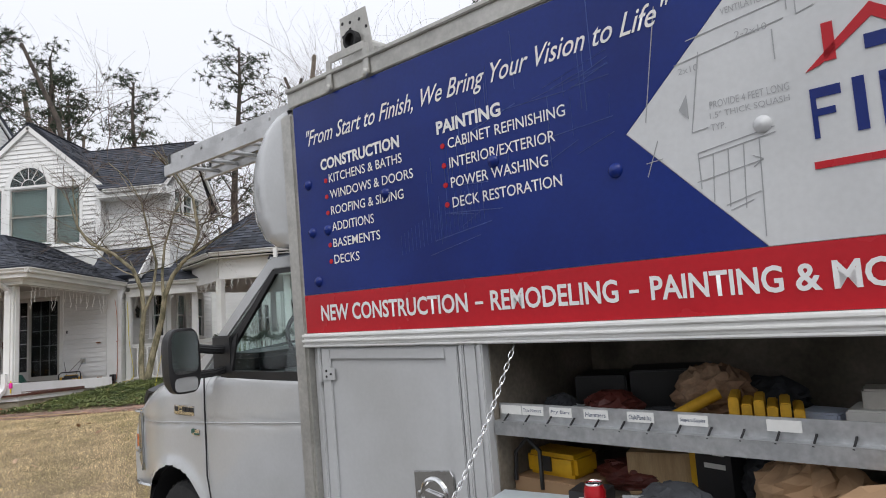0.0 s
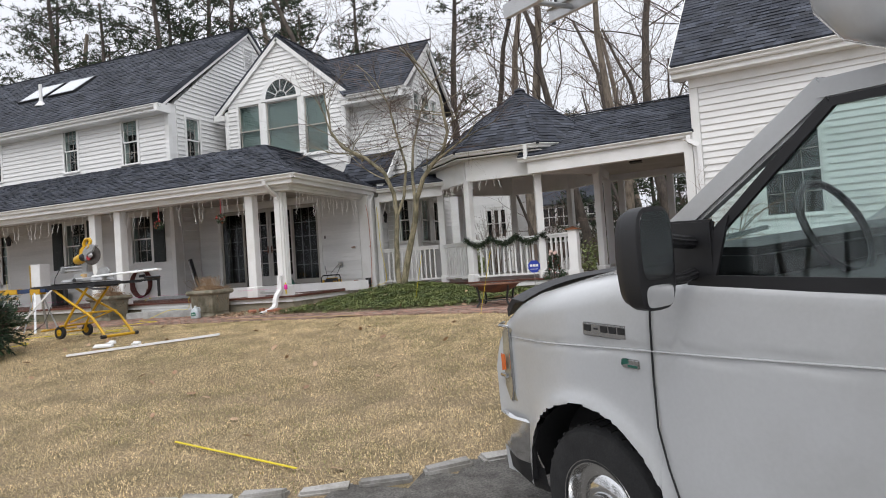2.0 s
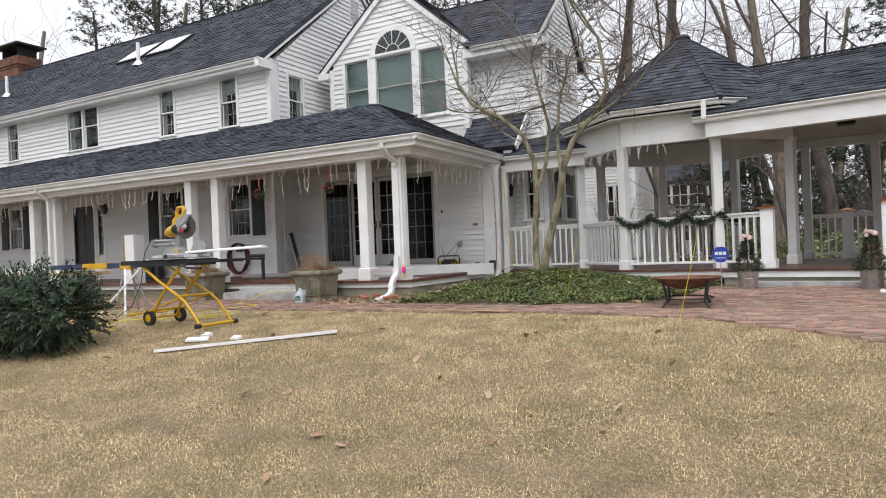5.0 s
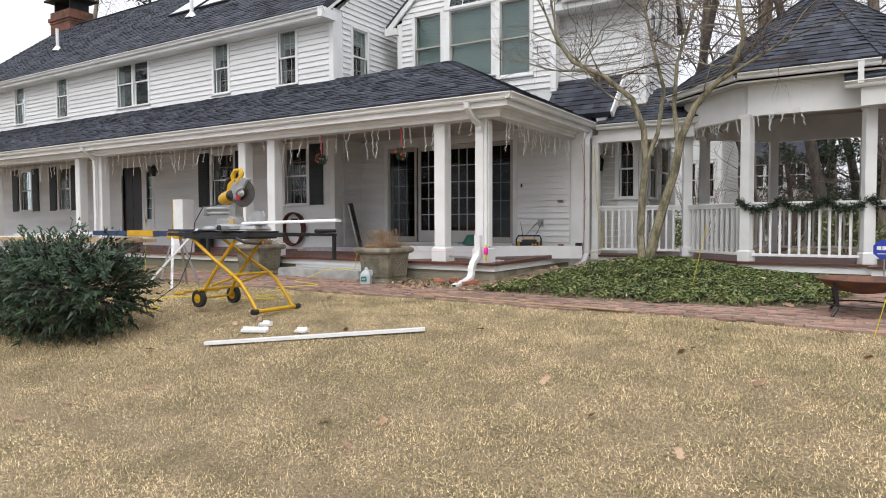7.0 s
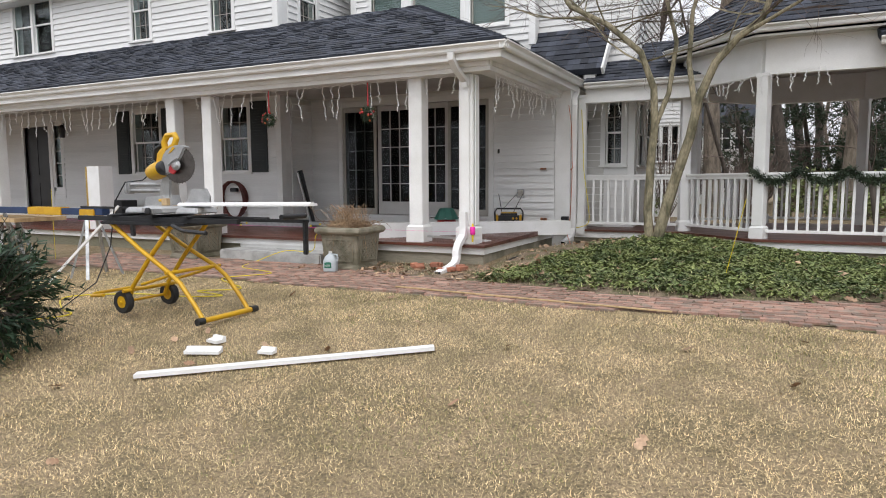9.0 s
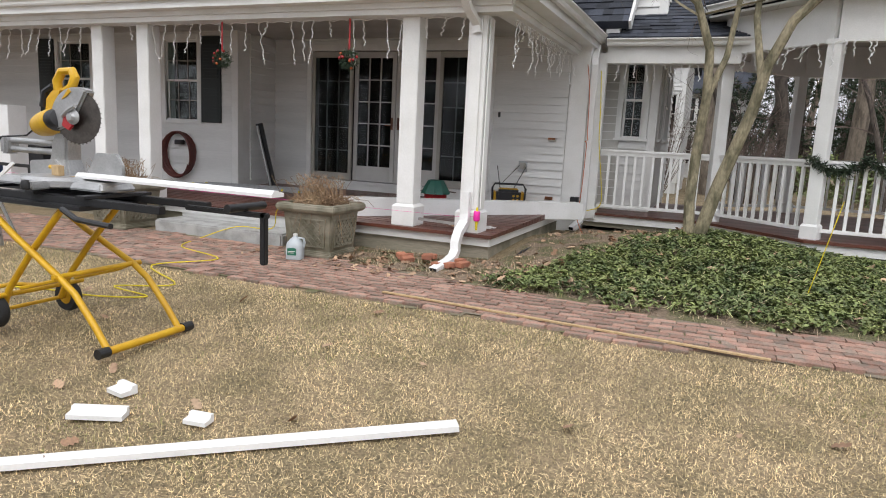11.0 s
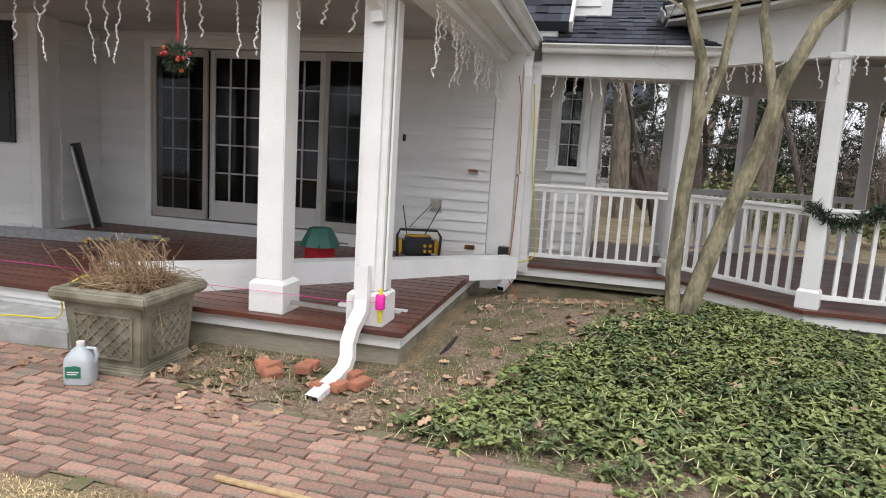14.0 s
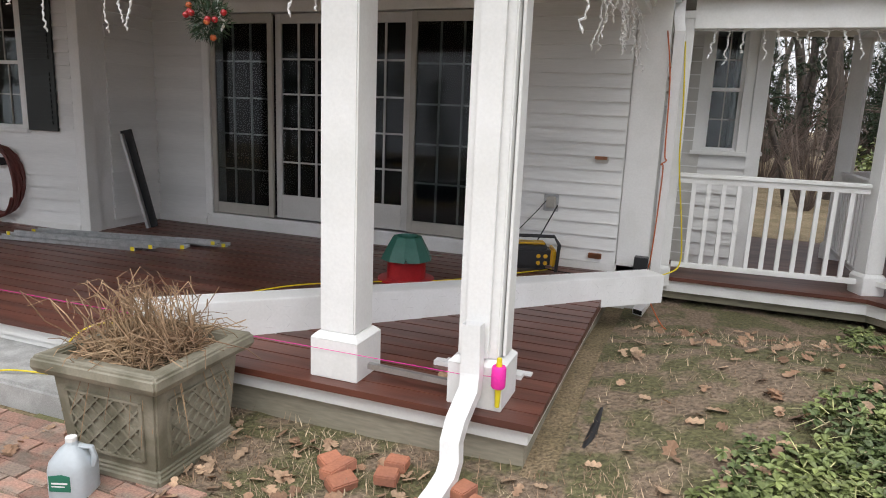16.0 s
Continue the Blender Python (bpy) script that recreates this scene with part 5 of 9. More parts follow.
for i in range(20):
    x = -1.03 - 0.088 * i
    tg().bar((x, -0.048, -0.262), (x + 0.004, -0.015, -0.288), 0.005, 0.004).ob("slot", DARK, sh)
for i, x in enumerate((-1.0, -1.09, -1.20, -1.33, -1.48, -1.64, -1.88)):
    lb = tg().box(x - 0.085, x, -0.05, -0.047, -0.262, -0.232).ob("paper_label", LABELW, sh, "white paper label with blue handwriting")
    if i not in (0, 6):
        lettering(lb, ("Tape Measure", "Pry Bars", "Hammers", "Chalk/Plumb line", "Staplers/Staples")[i - 1], x - 0.006, -0.254, 0.072, 0.014, BLUEP, 0.15, 0, -0.0462, "handwriting")
tg().box(-3.2, -0.99, 0.0, 0.33, -0.575, -0.548).ob("fold_down_flap", GALV, truck, "fold-down flap held by a chain", bevel=0.003)
chn = None
p0, p1 = Vector((-1.10, -0.02, -0.02)), Vector((-1.0, 0.30, -0.53))
for i in range(30):
    t = (i + 0.5) / 30
    p = p0.lerp(p1, t) + Vector((0, 0, -0.03 * math.sin(math.pi * t)))
    d = (p1 - p0).normalized()
    rot = d.to_track_quat("X", "Z").to_matrix().to_4x4()
    m = LIFT @ Matrix.Translation(p) @ rot @ pose(0, 0, 0, 90 * (i % 2) + 25)
    pts = [(0.0125 * math.cos(a) + (0.004 if math.cos(a) > 0 else -0.004), 0.0065 * math.sin(a), 0) for a in (2 * math.pi * k / 10 for k in range(11))]
    G(m).tube(pts, 0.0019, 5, False).ob("chain_link", CHROME, truck, smooth=True)

# roof rack bracket and ladder
br = tg().box(-0.53, -0.25, -0.10, -0.02, 1.19, 1.20)
for x in (-0.265, -0.505):
    br.bar((x, 0.015, 1.105), (x, 0.012, 1.235), 0.035, 0.008, (0, 1, 0))
br.bar((-0.505, 0.012, 1.235), (-0.265, 0.012, 1.235), 0.035, 0.008, (0, 1, 0))
br.slab([(-0.285, -0.05, 1.2), (-0.29, -0.05, 1.43), (-0.46, -0.05, 1.43), (-0.50, -0.05, 1.2)], (0, 0.006, 0))
rk = br.ob("rack_bracket", ALUW, truck, "steel ladder-rack bracket with bolt holes", bevel=0.002)
G(LIFT @ pose(-0.38, -0.044, 1.30, -90)).lathe([(0.042, 0), (0.042, 0.03), (0.030, 0.03), (0.030, 0.005), (0, 0.005)], 16).ob("roller_end", DARK, rk)
for x, z in ((-0.31, 1.40), (-0.36, 1.39), (-0.42, 1.385), (-0.31, 1.34), (-0.46, 1.34), (-0.36, 1.36)):
    G(LIFT @ pose(x, -0.0435, z, -90)).lathe([(0.008, 0), (0.008, 0.001), (0, 0.001)], 8).ob("bolt_hole", DARK, rk)
for x, z in ((-0.265, 1.11), (-0.505, 1.11)):
    G(LIFT @ pose(x, 0.018, z, -90)).lathe([(0.017, 0), (0.017, 0.01), (0.010, 0.014), (0, 0.014)], 10).ob("bolt", ALUW, rk)
tg().tube([(-0.38, -0.06, 1.30), (-0.38, -2.1, 1.30)], 0.03, 12).ob("rack_roller", ALUW, truck, "aluminium rack roller")
tg().tube([(-3.5, -0.06, 1.30), (-3.5, -2.1, 1.30)], 0.03, 12).ob("rack_roller", ALUW, truck)

ladder = thing("ladder", "aluminium extension ladder lying on the truck rack", "ladder", TRUCK @ pose(0, -0.70, 1.33))
for k, (z, x1) in enumerate(((0.045, 2.70), (0.13, 2.66))):
    for y in (0.0 if k else 0.03, -0.36 if k else -0.33):
        g = G().box(-2.6, x1, y - 0.004, y + 0.004, z - 0.042, z + 0.042)
        s = -1 if y > -0.2 else 1
        g.box(-2.6, x1, min(y, y + s * 0.03), max(y, y + s * 0.03), z + 0.036, z + 0.042).box(-2.6, x1, min(y, y + s * 0.03), max(y, y + s * 0.03), z - 0.042, z - 0.036)
        g.ob("ladder_rail", ALU, ladder, bevel=0.0)
    for i in range(17):
        x = x1 - 0.2 - 0.305 * i
        G().tube([(x, 0.012, z), (x, -0.37, z)], 0.016, 10).ob("rung", ALU, ladder, smooth=True)
    for y in (0.0, -0.36):
        G().box(x1 - 0.01, x1 + 0.008, y - 0.012, y + 0.012, z - 0.048, z + 0.048).ob("end_cap", BLACK, ladder)

# moulded fairing over the cab
fp = [(0.12, 1.13), (0.25, 1.12), (0.40, 1.07), (0.52, 0.97), (0.575, 0.85), (0.585, 0.75), (0.56, 0.63), (0.48, 0.53), (0.36, 0.475), (0.22, 0.455), (0.12, 0.455)]
rings = []
for y, k, dz in ((-0.02, 0.0, 0.0), (-0.022, 0.45, 0.0), (-0.04, 0.72, 0.0), (-0.08, 0.90, 0.0), (-0.14, 0.98, 0.0), (-0.3, 1.03, 0.02), (VYC, 1.08, 0.03), (-1.9, 1.03, 0.02), (-2.06, 0.98, 0.0), (-2.12, 0.90, 0.0), (-2.16, 0.72, 0.0), (-2.178, 0.45, 0.0), (-2.18, 0.0, 0.0)):
    rings.append([(0.10 + (x - 0.10) * k, y, 0.79 + (z - 0.79) * (0.90 + 0.1 * min(1, k * 1.05)) + dz * (1 if z > 0.8 else 0)) for x, z in fp])
tg().loft(rings, caps=False, closed=False).ob("cab_fairing", TRUCKW, truck, "white moulded fairing over the cab", smooth=True)
tg().box(0.03, 0.12, -BW, -0.08, 0.40, 1.10).ob("bulkhead", TRUCKW, truck)

# cab body: rings across the width, with wheel arches left open
AX, AZ, AR = 1.70, -1.25, 0.50


def cab_side(x, z):
    y = -0.125 - 0.03 * smoothstep(0.9, 1.7, x) - 0.11 * smoothstep(1.7, 2.5, x) ** 1.6
    y -= 0.10 * max(0, (z + 0.55)) ** 2 + 0.10 * max(0, -(z + 0.85)) ** 2
    zb = -0.385 - 0.062 * (x - 0.2)
    y -= 0.009 * math.exp(-((z - zb) / 0.012) ** 2) if x < 2.38 else 0
    y -= 0.012 * math.exp(-((x - 1.27 + 0.0 * z) / 0.008) ** 2)
    r = math.hypot(x - AX, z - AZ)
    y += 0.022 * math.exp(-((r - AR) / 0.05) ** 2)
    return y


def cab_top(x):
    return float(np.interp(x, [0.13, 1.0, 1.2, 1.45, 1.76, 2.1, 2.3, 2.42, 2.5, 2.53], [-0.175, -0.175, -0.165, -0.15, -0.20, -0.27, -0.33, -0.40, -0.50, -0.60]))


xs_ = [0.13 + 0.04 * i for i in range(28)] + [1.24, 1.255, 1.265, 1.275, 1.285, 1.30] + [1.34 + 0.035 * i for i in range(33)] + [2.47, 2.49, 2.51, 2.53]
rings, NS = [], 44
for x in xs_:
    top = cab_top(x)
    rad = 0.035 if x < 1.15 else 0.11
    pts = []
    for i in range(NS):
        z = -1.30 + (top - rad + 1.30) * i / (NS - 1)
        pts.append((x, cab_side(x, z), z))
    y0 = pts[-1][1]
    for i in range(1, 6):
        a = math.pi / 2 * i / 5
        pts.append((x, y0 - rad * 1.3 * (1 - math.cos(a)), top - rad + rad * math.sin(a)))
    ye = pts[-1][1]
    for i in range(1, 6):
        k = i / 5
        pts.append((x, ye + (VYC - ye) * k, top + (0.06 * smoothstep(1.2, 1.5, x)) * math.sin(math.pi / 2 * k)))
    rings.append(pts + [(px, 2 * VYC - py, pz) for px, py, pz in reversed(pts[:-1])])
n = len(rings[0])
vs, fs = [], []
for r in rings:
    for x, y, z in r:
        d = math.hypot(x - AX, z - AZ)
        if d < AR and d > 1e-6 and z < -0.6:
            x, z = AX + (x - AX) * AR / d, AZ + (z - AZ) * AR / d
        vs.append((x, y, z))
for i in range(len(rings) - 1):
    for j in range(n - 1):
        q = [rings[i][j], rings[i][j + 1], rings[i + 1][j + 1], rings[i + 1][j]]
        cx, cz = sum(p[0] for p in q) / 4, sum(p[2] for p in q) / 4
        if math.hypot(cx - AX, cz - AZ) < AR - 0.004 or (cz < AZ and abs(cx - AX) < AR):
            continue
        fs.append((i * n + j, i * n + j + 1, (i + 1) * n + j + 1, (i + 1) * n + j))
fs.append(tuple(range((len(rings) - 1) * n, len(rings) * n)))
cab = tg().add(vs, fs).ob("cab_body", TRUCKW, truck, "white van cab with open wheel arches", smooth=True)
# solid near-black block fills the engine bay in place of its shade
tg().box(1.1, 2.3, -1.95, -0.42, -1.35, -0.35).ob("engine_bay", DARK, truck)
tg().box(0.2, 1.15, -2.0, -0.2, -0.178, -0.172).ob("cab_floor", BLACK, truck)
for i in range(2):
    y = -0.62 if i == 0 else -1.55
    s_ = tg().box(0.18, 0.32, y - 0.24, y + 0.24, -0.17, 0.20).box(0.2, 0.30, y - 0.13, y + 0.13, 0.22, 0.38)
    s_.ob("seat", CLOTHD, truck, "dark cloth seat", bevel=0.04)
G(LIFT @ pose(0.78, -0.6, -0.02, 0, -65)).tube([(0.18 * math.cos(a), 0.18 * math.sin(a), 0) for a in (2 * math.pi * k / 24 for k in range(25))], 0.014, 8, False).ob("steering_wheel", BLACK, truck, smooth=True)
tg().box(0.85, 1.25, -1.95, -0.25, -0.175, -0.06).ob("dashboard", BLACK, truck, bevel=0.03)

# greenhouse
tg().loft([[(0.10, -0.2, 0.40), (0.60, -0.22, 0.40), (0.55, -0.24, 0.45), (0.10, -0.24, 0.47)], [(0.10, VYC, 0.42), (0.64, VYC, 0.42), (0.58, VYC, 0.50), (0.10, VYC, 0.52)], [(0.10, -2.0, 0.40), (0.60, -1.98, 0.40), (0.55, -1.96, 0.45), (0.10, -1.96, 0.47)]]).ob("cab_roof", TRUCKW, truck, smooth=True)
for sgn in (0, 1):
    fy = (lambda y: y) if sgn == 0 else (lambda y: 2 * VYC - y)
    g = tg().bar((1.40, fy(-0.22), -0.15), (0.56, fy(-0.225), 0.43), 0.06, 0.085)
    g.bar((0.15, fy(-0.165), -0.18), (0.13, fy(-0.22), 0.42), 0.10, 0.07).bar((0.12, fy(-0.215), 0.415), (0.60, fy(-0.215), 0.415), 0.05, 0.07)
    g.ob("door_pillar", TRUCKW, truck, bevel=0.012)
    g = tg().bar((0.18, fy(-0.148), -0.165), (1.08, fy(-0.160), -0.172), 0.02, 0.045).bar((1.12, fy(-0.165), -0.15), (0.55, fy(-0.20), 0.375), 0.02, 0.035).bar((0.55, fy(-0.20), 0.375), (0.19, fy(-0.20), 0.375), 0.02, 0.025).bar((0.19, fy(-0.15), -0.16), (0.18, fy(-0.20), 0.375), 0.02, 0.025)
    g.slab([(1.18, fy(-0.163), -0.165), (0.96, fy(-0.16), -0.165), (0.90, fy(-0.175), 0.06)], (0, 0.012 if sgn == 0 else -0.012, 0))
    g.ob("window_seal", BLACK, truck, "black window seal")
    p = tg().slab([(0.19, fy(-0.157), -0.16), (1.10, fy(-0.165), -0.16), (0.56, fy(-0.205), 0.37), (0.19, fy(-0.205), 0.37)], (0, -0.004, 0)).ob("side_window", CARGLASS, truck)
    p.visible_shadow = False
p = tg().slab([(1.42, -0.26, -0.13), (1.42, -1.94, -0.13), (0.60, -1.92, 0.43), (0.60, -0.28, 0.43)], (-0.004, 0, -0.004)).ob("windscreen", CARGLASS, truck)
p.visible_shadow = False
tg().box(1.38, 1.52, -1.95, -0.3, -0.16, -0.125).bar((1.45, -0.4, -0.10), (1.30, -1.0, -0.03), 0.03, 0.02).bar((1.52, -0.36, -0.12), (1.42, -0.62, -0.09), 0.09, 0.05).ob("cowl_and_wiper", BLACK, truck, bevel=0.008)

# door mirror on a twin arm
mr = tg().loft([[(x, 0.105 + 0.09 * k * math.copysign(abs(math.cos(a)) ** 0.5, math.cos(a)), -0.06 + 0.175 * k * math.copysign(abs(math.sin(a)) ** 0.6, math.sin(a))) for a in (2 * math.pi * j / 24 for j in range(24))] for x, k in ((0.985, 0.92), (0.99, 1.0), (1.05, 1.0), (1.09, 0.9), (1.12, 0.6))]).ob("door_mirror", BLACK, truck, "black towing door mirror", smooth=True)
tg().slab([(0.984, 0.105 + 0.075 * math.copysign(abs(math.cos(a)) ** 0.4, math.cos(a)), -0.015 + 0.115 * math.copysign(abs(math.sin(a)) ** 0.5, math.sin(a))) for a in (2 * math.pi * j / 24 for j in range(24))], (-0.003, 0, 0)).ob("mirror_glass", CHROME, mr)
tg().slab([(0.984, 0.105 + 0.065 * math.copysign(abs(math.cos(a)) ** 0.4, math.cos(a)), -0.185 + 0.038 * math.copysign(abs(math.sin(a)) ** 0.6, math.sin(a))) for a in (2 * math.pi * j / 20 for j in range(20))], (-0.003, 0, 0)).ob("spotter_glass", CHROME, mr)
tg().tube([(1.05, 0.02, 0.0), (1.04, -0.08, -0.02), (1.05, -0.17, -0.03)], 0.026, 10).tube([(1.05, 0.02, -0.15), (1.04, -0.08, -0.15), (1.05, -0.17, -0.14)], 0.024, 10).box(0.96, 1.16, -0.175, -0.15, -0.18, 0.05).ob("mirror_arm", BLACK, mr, bevel=0.008)
# shut lines
g = tg()
ln = [(x, cab_side(x, -0.385 - 0.062 * (x - 0.2)) + 0.0095, -0.385 - 0.062 * (x - 0.2)) for x in np.linspace(0.15, 2.36, 40)]
g.tube(ln, 0.0035, 5)
g.ob("belt_groove", TRUCKW, truck, "pressed belt line")
ln = [(x, cab_side(x, z) + 0.0105, z) for x, z in ((1.255, -0.19), (1.265, -0.35), (1.27, -0.55), (1.255, -0.75), (1.215, -0.90), (1.16, -1.05), (1.12, -1.28))]
tg().tube(ln, 0.0045, 5).ob("door_gap", DARK, truck, "dark door shut line")
# door handle and lock
dh = tg().box(0.20, 0.33, cab_side(0.2, -0.53) - 0.002, cab_side(0.2, -0.53) + 0.004, -0.60, -0.46).ob("handle_recess", TRUCKW, truck, bevel=0.002)
tg().box(0.21, 0.25, cab_side(0.2, -0.53) + 0.004, cab_side(0.2, -0.53) + 0.022, -0.585, -0.475).ob("door_handle", BLACK, dh, "black door handle", bevel=0.006)
G(LIFT @ pose(0.165, cab_side(0.165, -0.66), -0.66, -90)).lathe([(0.018, 0), (0.018, 0.004), (0.010, 0.006), (0, 0.006)], 14).ob("door_lock", CHROME, truck)
# badges as plain shapes
y = cab_side(1.53, -0.39)
bd = tg().box(1.40, 1.66, y + 0.000, y + 0.010, -0.425, -0.365).ob("model_badge", CHROME, truck, "chrome model badge", bevel=0.006)
g = tg()
for i in range(5):
    x = 1.645 - 0.05 * i
    g.box(x - 0.038, x, y + 0.010, y + 0.013, -0.402, -0.374) if i != 1 else g.box(x - 0.03, x - 0.01, y + 0.010, y + 0.013, -0.393, -0.385)
g.ob("badge_bars", BLACK, bd)
y = cab_side(1.38, -0.50) + 0.004
bd = tg().box(1.335, 1.43, y - 0.006, y + 0.006, -0.535, -0.497).ob("fuel_badge", CHROME, truck, "small chrome badge with green", bevel=0.004)
tg().box(1.345, 1.395, y + 0.006, y + 0.008, -0.53, -0.52).slab([(1.39, y + 0.006, -0.515), (1.43, y + 0.006, -0.525), (1.425, y + 0.006, -0.50), (1.40, y + 0.006, -0.493)], (0, 0.003, 0)).ob("badge_leaf", GREENP, bd)

# nose: headlights, bumper, hood deflector, wheels
for sgn in (0, 1):
    fy = (lambda y: y) if sgn == 0 else (lambda y: 2 * VYC - y)
    prof = [(2.36, cab_side(2.36, -0.6) + 0.006), (2.44, cab_side(2.44, -0.6) + 0.010), (2.50, -0.30), (2.535, -0.37), (2.54, -0.48), (2.50, -0.55)]
    hl = tg().loft([[(x - dx, fy(y), z) for x, y in prof] for z, dx in ((-0.47, 0.05), (-0.50, 0.01), (-0.66, 0.0), (-0.80, 0.0), (-0.87, 0.03))], closed=False, caps=False).ob("headlight", LAMPY, truck, "hazed headlight with an amber reflector", smooth=True)
    tg().slab([(2.395, fy(prof[0][1] + 0.012), -0.62), (2.45, fy(prof[1][1] + 0.006), -0.62), (2.45, fy(prof[1][1] + 0.006), -0.715), (2.395, fy(prof[0][1] + 0.012), -0.70)], (0.0, 0.003 if sgn == 0 else -0.003, 0)).ob("amber_reflector", AMBER, hl)
    g = tg()
    tr = [(2.355, fy(prof[0][1] + 0.004), z) for z in (-0.465, -0.62, -0.80)] + [(2.375, fy(prof[0][1] + 0.004), -0.87)]
    g.tube(tr, 0.008, 6).tube([(2.355, fy(prof[0][1] + 0.004), -0.465), (2.44, fy(prof[1][1] + 0.008), -0.462), (2.50, fy(-0.32), -0.462)], 0.009, 6).tube([(2.39, fy(prof[0][1] + 0.014), -0.735), (2.46, fy(prof[1][1] + 0.004), -0.74), (2.53, fy(-0.36), -0.74)], 0.012, 6)
    g.ob("lamp_trim", CHROME, hl, smooth=True)
tg().box(2.45, 2.52, -1.65, -0.58, -0.86, -0.45).ob("grille", BLACK, truck, "black grille", bevel=0.01)
bp = [(2.16, -0.215), (2.36, -0.20), (2.50, -0.24), (2.60, -0.36), (2.66, -0.60), (2.69, VYC), (2.66, -1.60), (2.60, -1.84), (2.50, -1.96), (2.36, -2.0), (2.16, -1.985)]
tg().loft([[(x - d, y - d * (1 if y > VYC else -1) * 0.6, z) for x, y in bp] for z, d in ((-0.945, 0.03), (-0.955, 0.005), (-1.02, 0.0), (-1.10, 0.0), (-1.14, 0.012), (-1.18, 0.03))], closed=False, caps=False).ob("bumper", CHROME, truck, "chrome front bumper", smooth=True)
tg().loft([[(x - d, y - d * (1 if y > VYC else -1), z) for x, y in bp] for z, d in ((-1.17, 0.02), (-1.27, 0.03), (-1.33, 0.07))], closed=False, caps=False).ob("bumper_valance", BLACK, truck, smooth=True)
tg().loft([[(x - 0.05, y - 0.06 * (1 if y > VYC else -1), z) for x, y in bp] for z in (-0.93, -0.96)], closed=False, caps=False).ob("bumper_filler", BLACK, truck)
ln = []
for y in np.linspace(-0.30, -1.90, 25):
    k = abs(y - VYC) / 0.8
    ln.append((2.46 - 0.02 * k ** 4 - 0.06 * k * k, float(y), -0.33 - 0.075 * k ** 3))
rings = [[(p[0] + dx, p[1], p[2] + dz) for dx, dz in ((-0.10, 0.075), (0.0, 0.085), (0.05, 0.03), (0.05, -0.02), (0.03, 0.0), (-0.02, 0.06))] for p in ln]
tg().loft(rings).ob("hood_deflector", BLACK, truck, "black plastic hood deflector", smooth=True)


def wheel(x, y, out):
    w = tg()
    m = LIFT @ pose(x, y, AZ + 0.0, -90 if out > 0 else 90)
    prof = [(0.22, -0.11), (0.30, -0.115), (0.36, -0.10), (0.382, -0.07), (0.385, 0.0), (0.382, 0.07), (0.36, 0.10), (0.30, 0.115), (0.22, 0.11)]
    t = G(m).lathe(prof, 40, caps=False).ob("wheel", TYRE, truck, "black tyre on a bright steel rim", smooth=True)
    G(m).lathe([(0.225, 0.10), (0.235, 0.112), (0.215, 0.105), (0.20, 0.06), (0.15, 0.055), (0.12, 0.075), (0.08, 0.08), (0.075, 0.12), (0.0, 0.125)], 32, caps=False).ob("rim", CHROME, t, smooth=True)
    for k in range(36):
        a = 2 * math.pi * k / 36
        G(m @ pose(0.383 * math.cos(a), 0.383 * math.sin(a), 0, 0, 0, math.degrees(a))).box(-0.006, 0.005, -0.012, 0.012, -0.075, 0.075).ob("tread_block", TYRE, t)


wheel(AX, -0.30, 1)
wheel(AX, -1.90, -1)
wheel(-2.6, -0.35, 1)
wheel(-2.6, -1.85, -1)
tg().box(-0.3, 2.3, -1.6, -0.6, -1.4, -1.2).box(-4.2, 0.1, -1.7, -0.5, -1.38, -1.2).ob("chassis", DARK, truck)
# arch lining coloured near black to carry the shade behind the tyre
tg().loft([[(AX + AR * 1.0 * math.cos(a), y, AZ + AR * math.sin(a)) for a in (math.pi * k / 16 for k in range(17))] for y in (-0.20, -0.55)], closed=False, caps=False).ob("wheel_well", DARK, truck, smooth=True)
tg().box(1.10, 1.16, -0.36, -0.14, -1.5, -1.15).ob("mud_flap", BLACK, truck)
# ---------------------------------------------------------------- drive, kerb, lawn, bed and path
def sheet(name, inside, x0, x1, y0, y1, step, lift, material, label, category, cap=None):
    """A sheet over the ground, ragged at its edge, where inside(x, y) > 0."""
    nx, ny = int((x1 - x0) / step) + 1, int((y1 - y0) / step) + 1
    keep = {}
    g = G()
    idx = lambda i, j: keep.setdefault((i, j), len(keep))
    fs = []
    for i in range(nx - 1):
        for j in range(ny - 1):
            x, y = x0 + (i + .5) * step, y0 + (j + .5) * step
            if inside(x, y) + 0.10 * (noise.noise((x * 2.3, y * 2.3, 0)) + 0.6 * noise.noise((x * 7, y * 7, 3))) > 0:
                fs.append((idx(i, j), idx(i + 1, j), idx(i + 1, j + 1), idx(i, j + 1)))
    vs = []
    for (i, j) in keep:
        x, y = x0 + i * step, y0 + j * step
        vs.append((x, y, height(x, y) + lift + 0.006 * noise.noise((x * 5, y * 5, 7))))
    g.add(vs, fs)
    return tagged(g.ob(name, material, smooth=True), label, category, kind="structure")


KX = [-60, -14, -7, -6.03, -5.13, -4.42, -3.73, -3.28, -3.0, -2.4, -1.2, 0.5, 4, 20]
KY = [4.0, 4.3, 4.42, 4.55, 4.78, 5.0, 5.31, 5.65, 5.9, 6.7, 8.2, 9.4, 10.2, 10.6]
kerb_y = lambda x: float(np.interp(x, KX, KY))
FX, FY_ = [-18, -12.4, -9.5, -8.5, -6.9, -4.8, -3.2, -2.0, -0.8], [11.95, 11.75, 11.75, 11.65, 11.85, 11.55, 10.4, 9.5, 8.8]
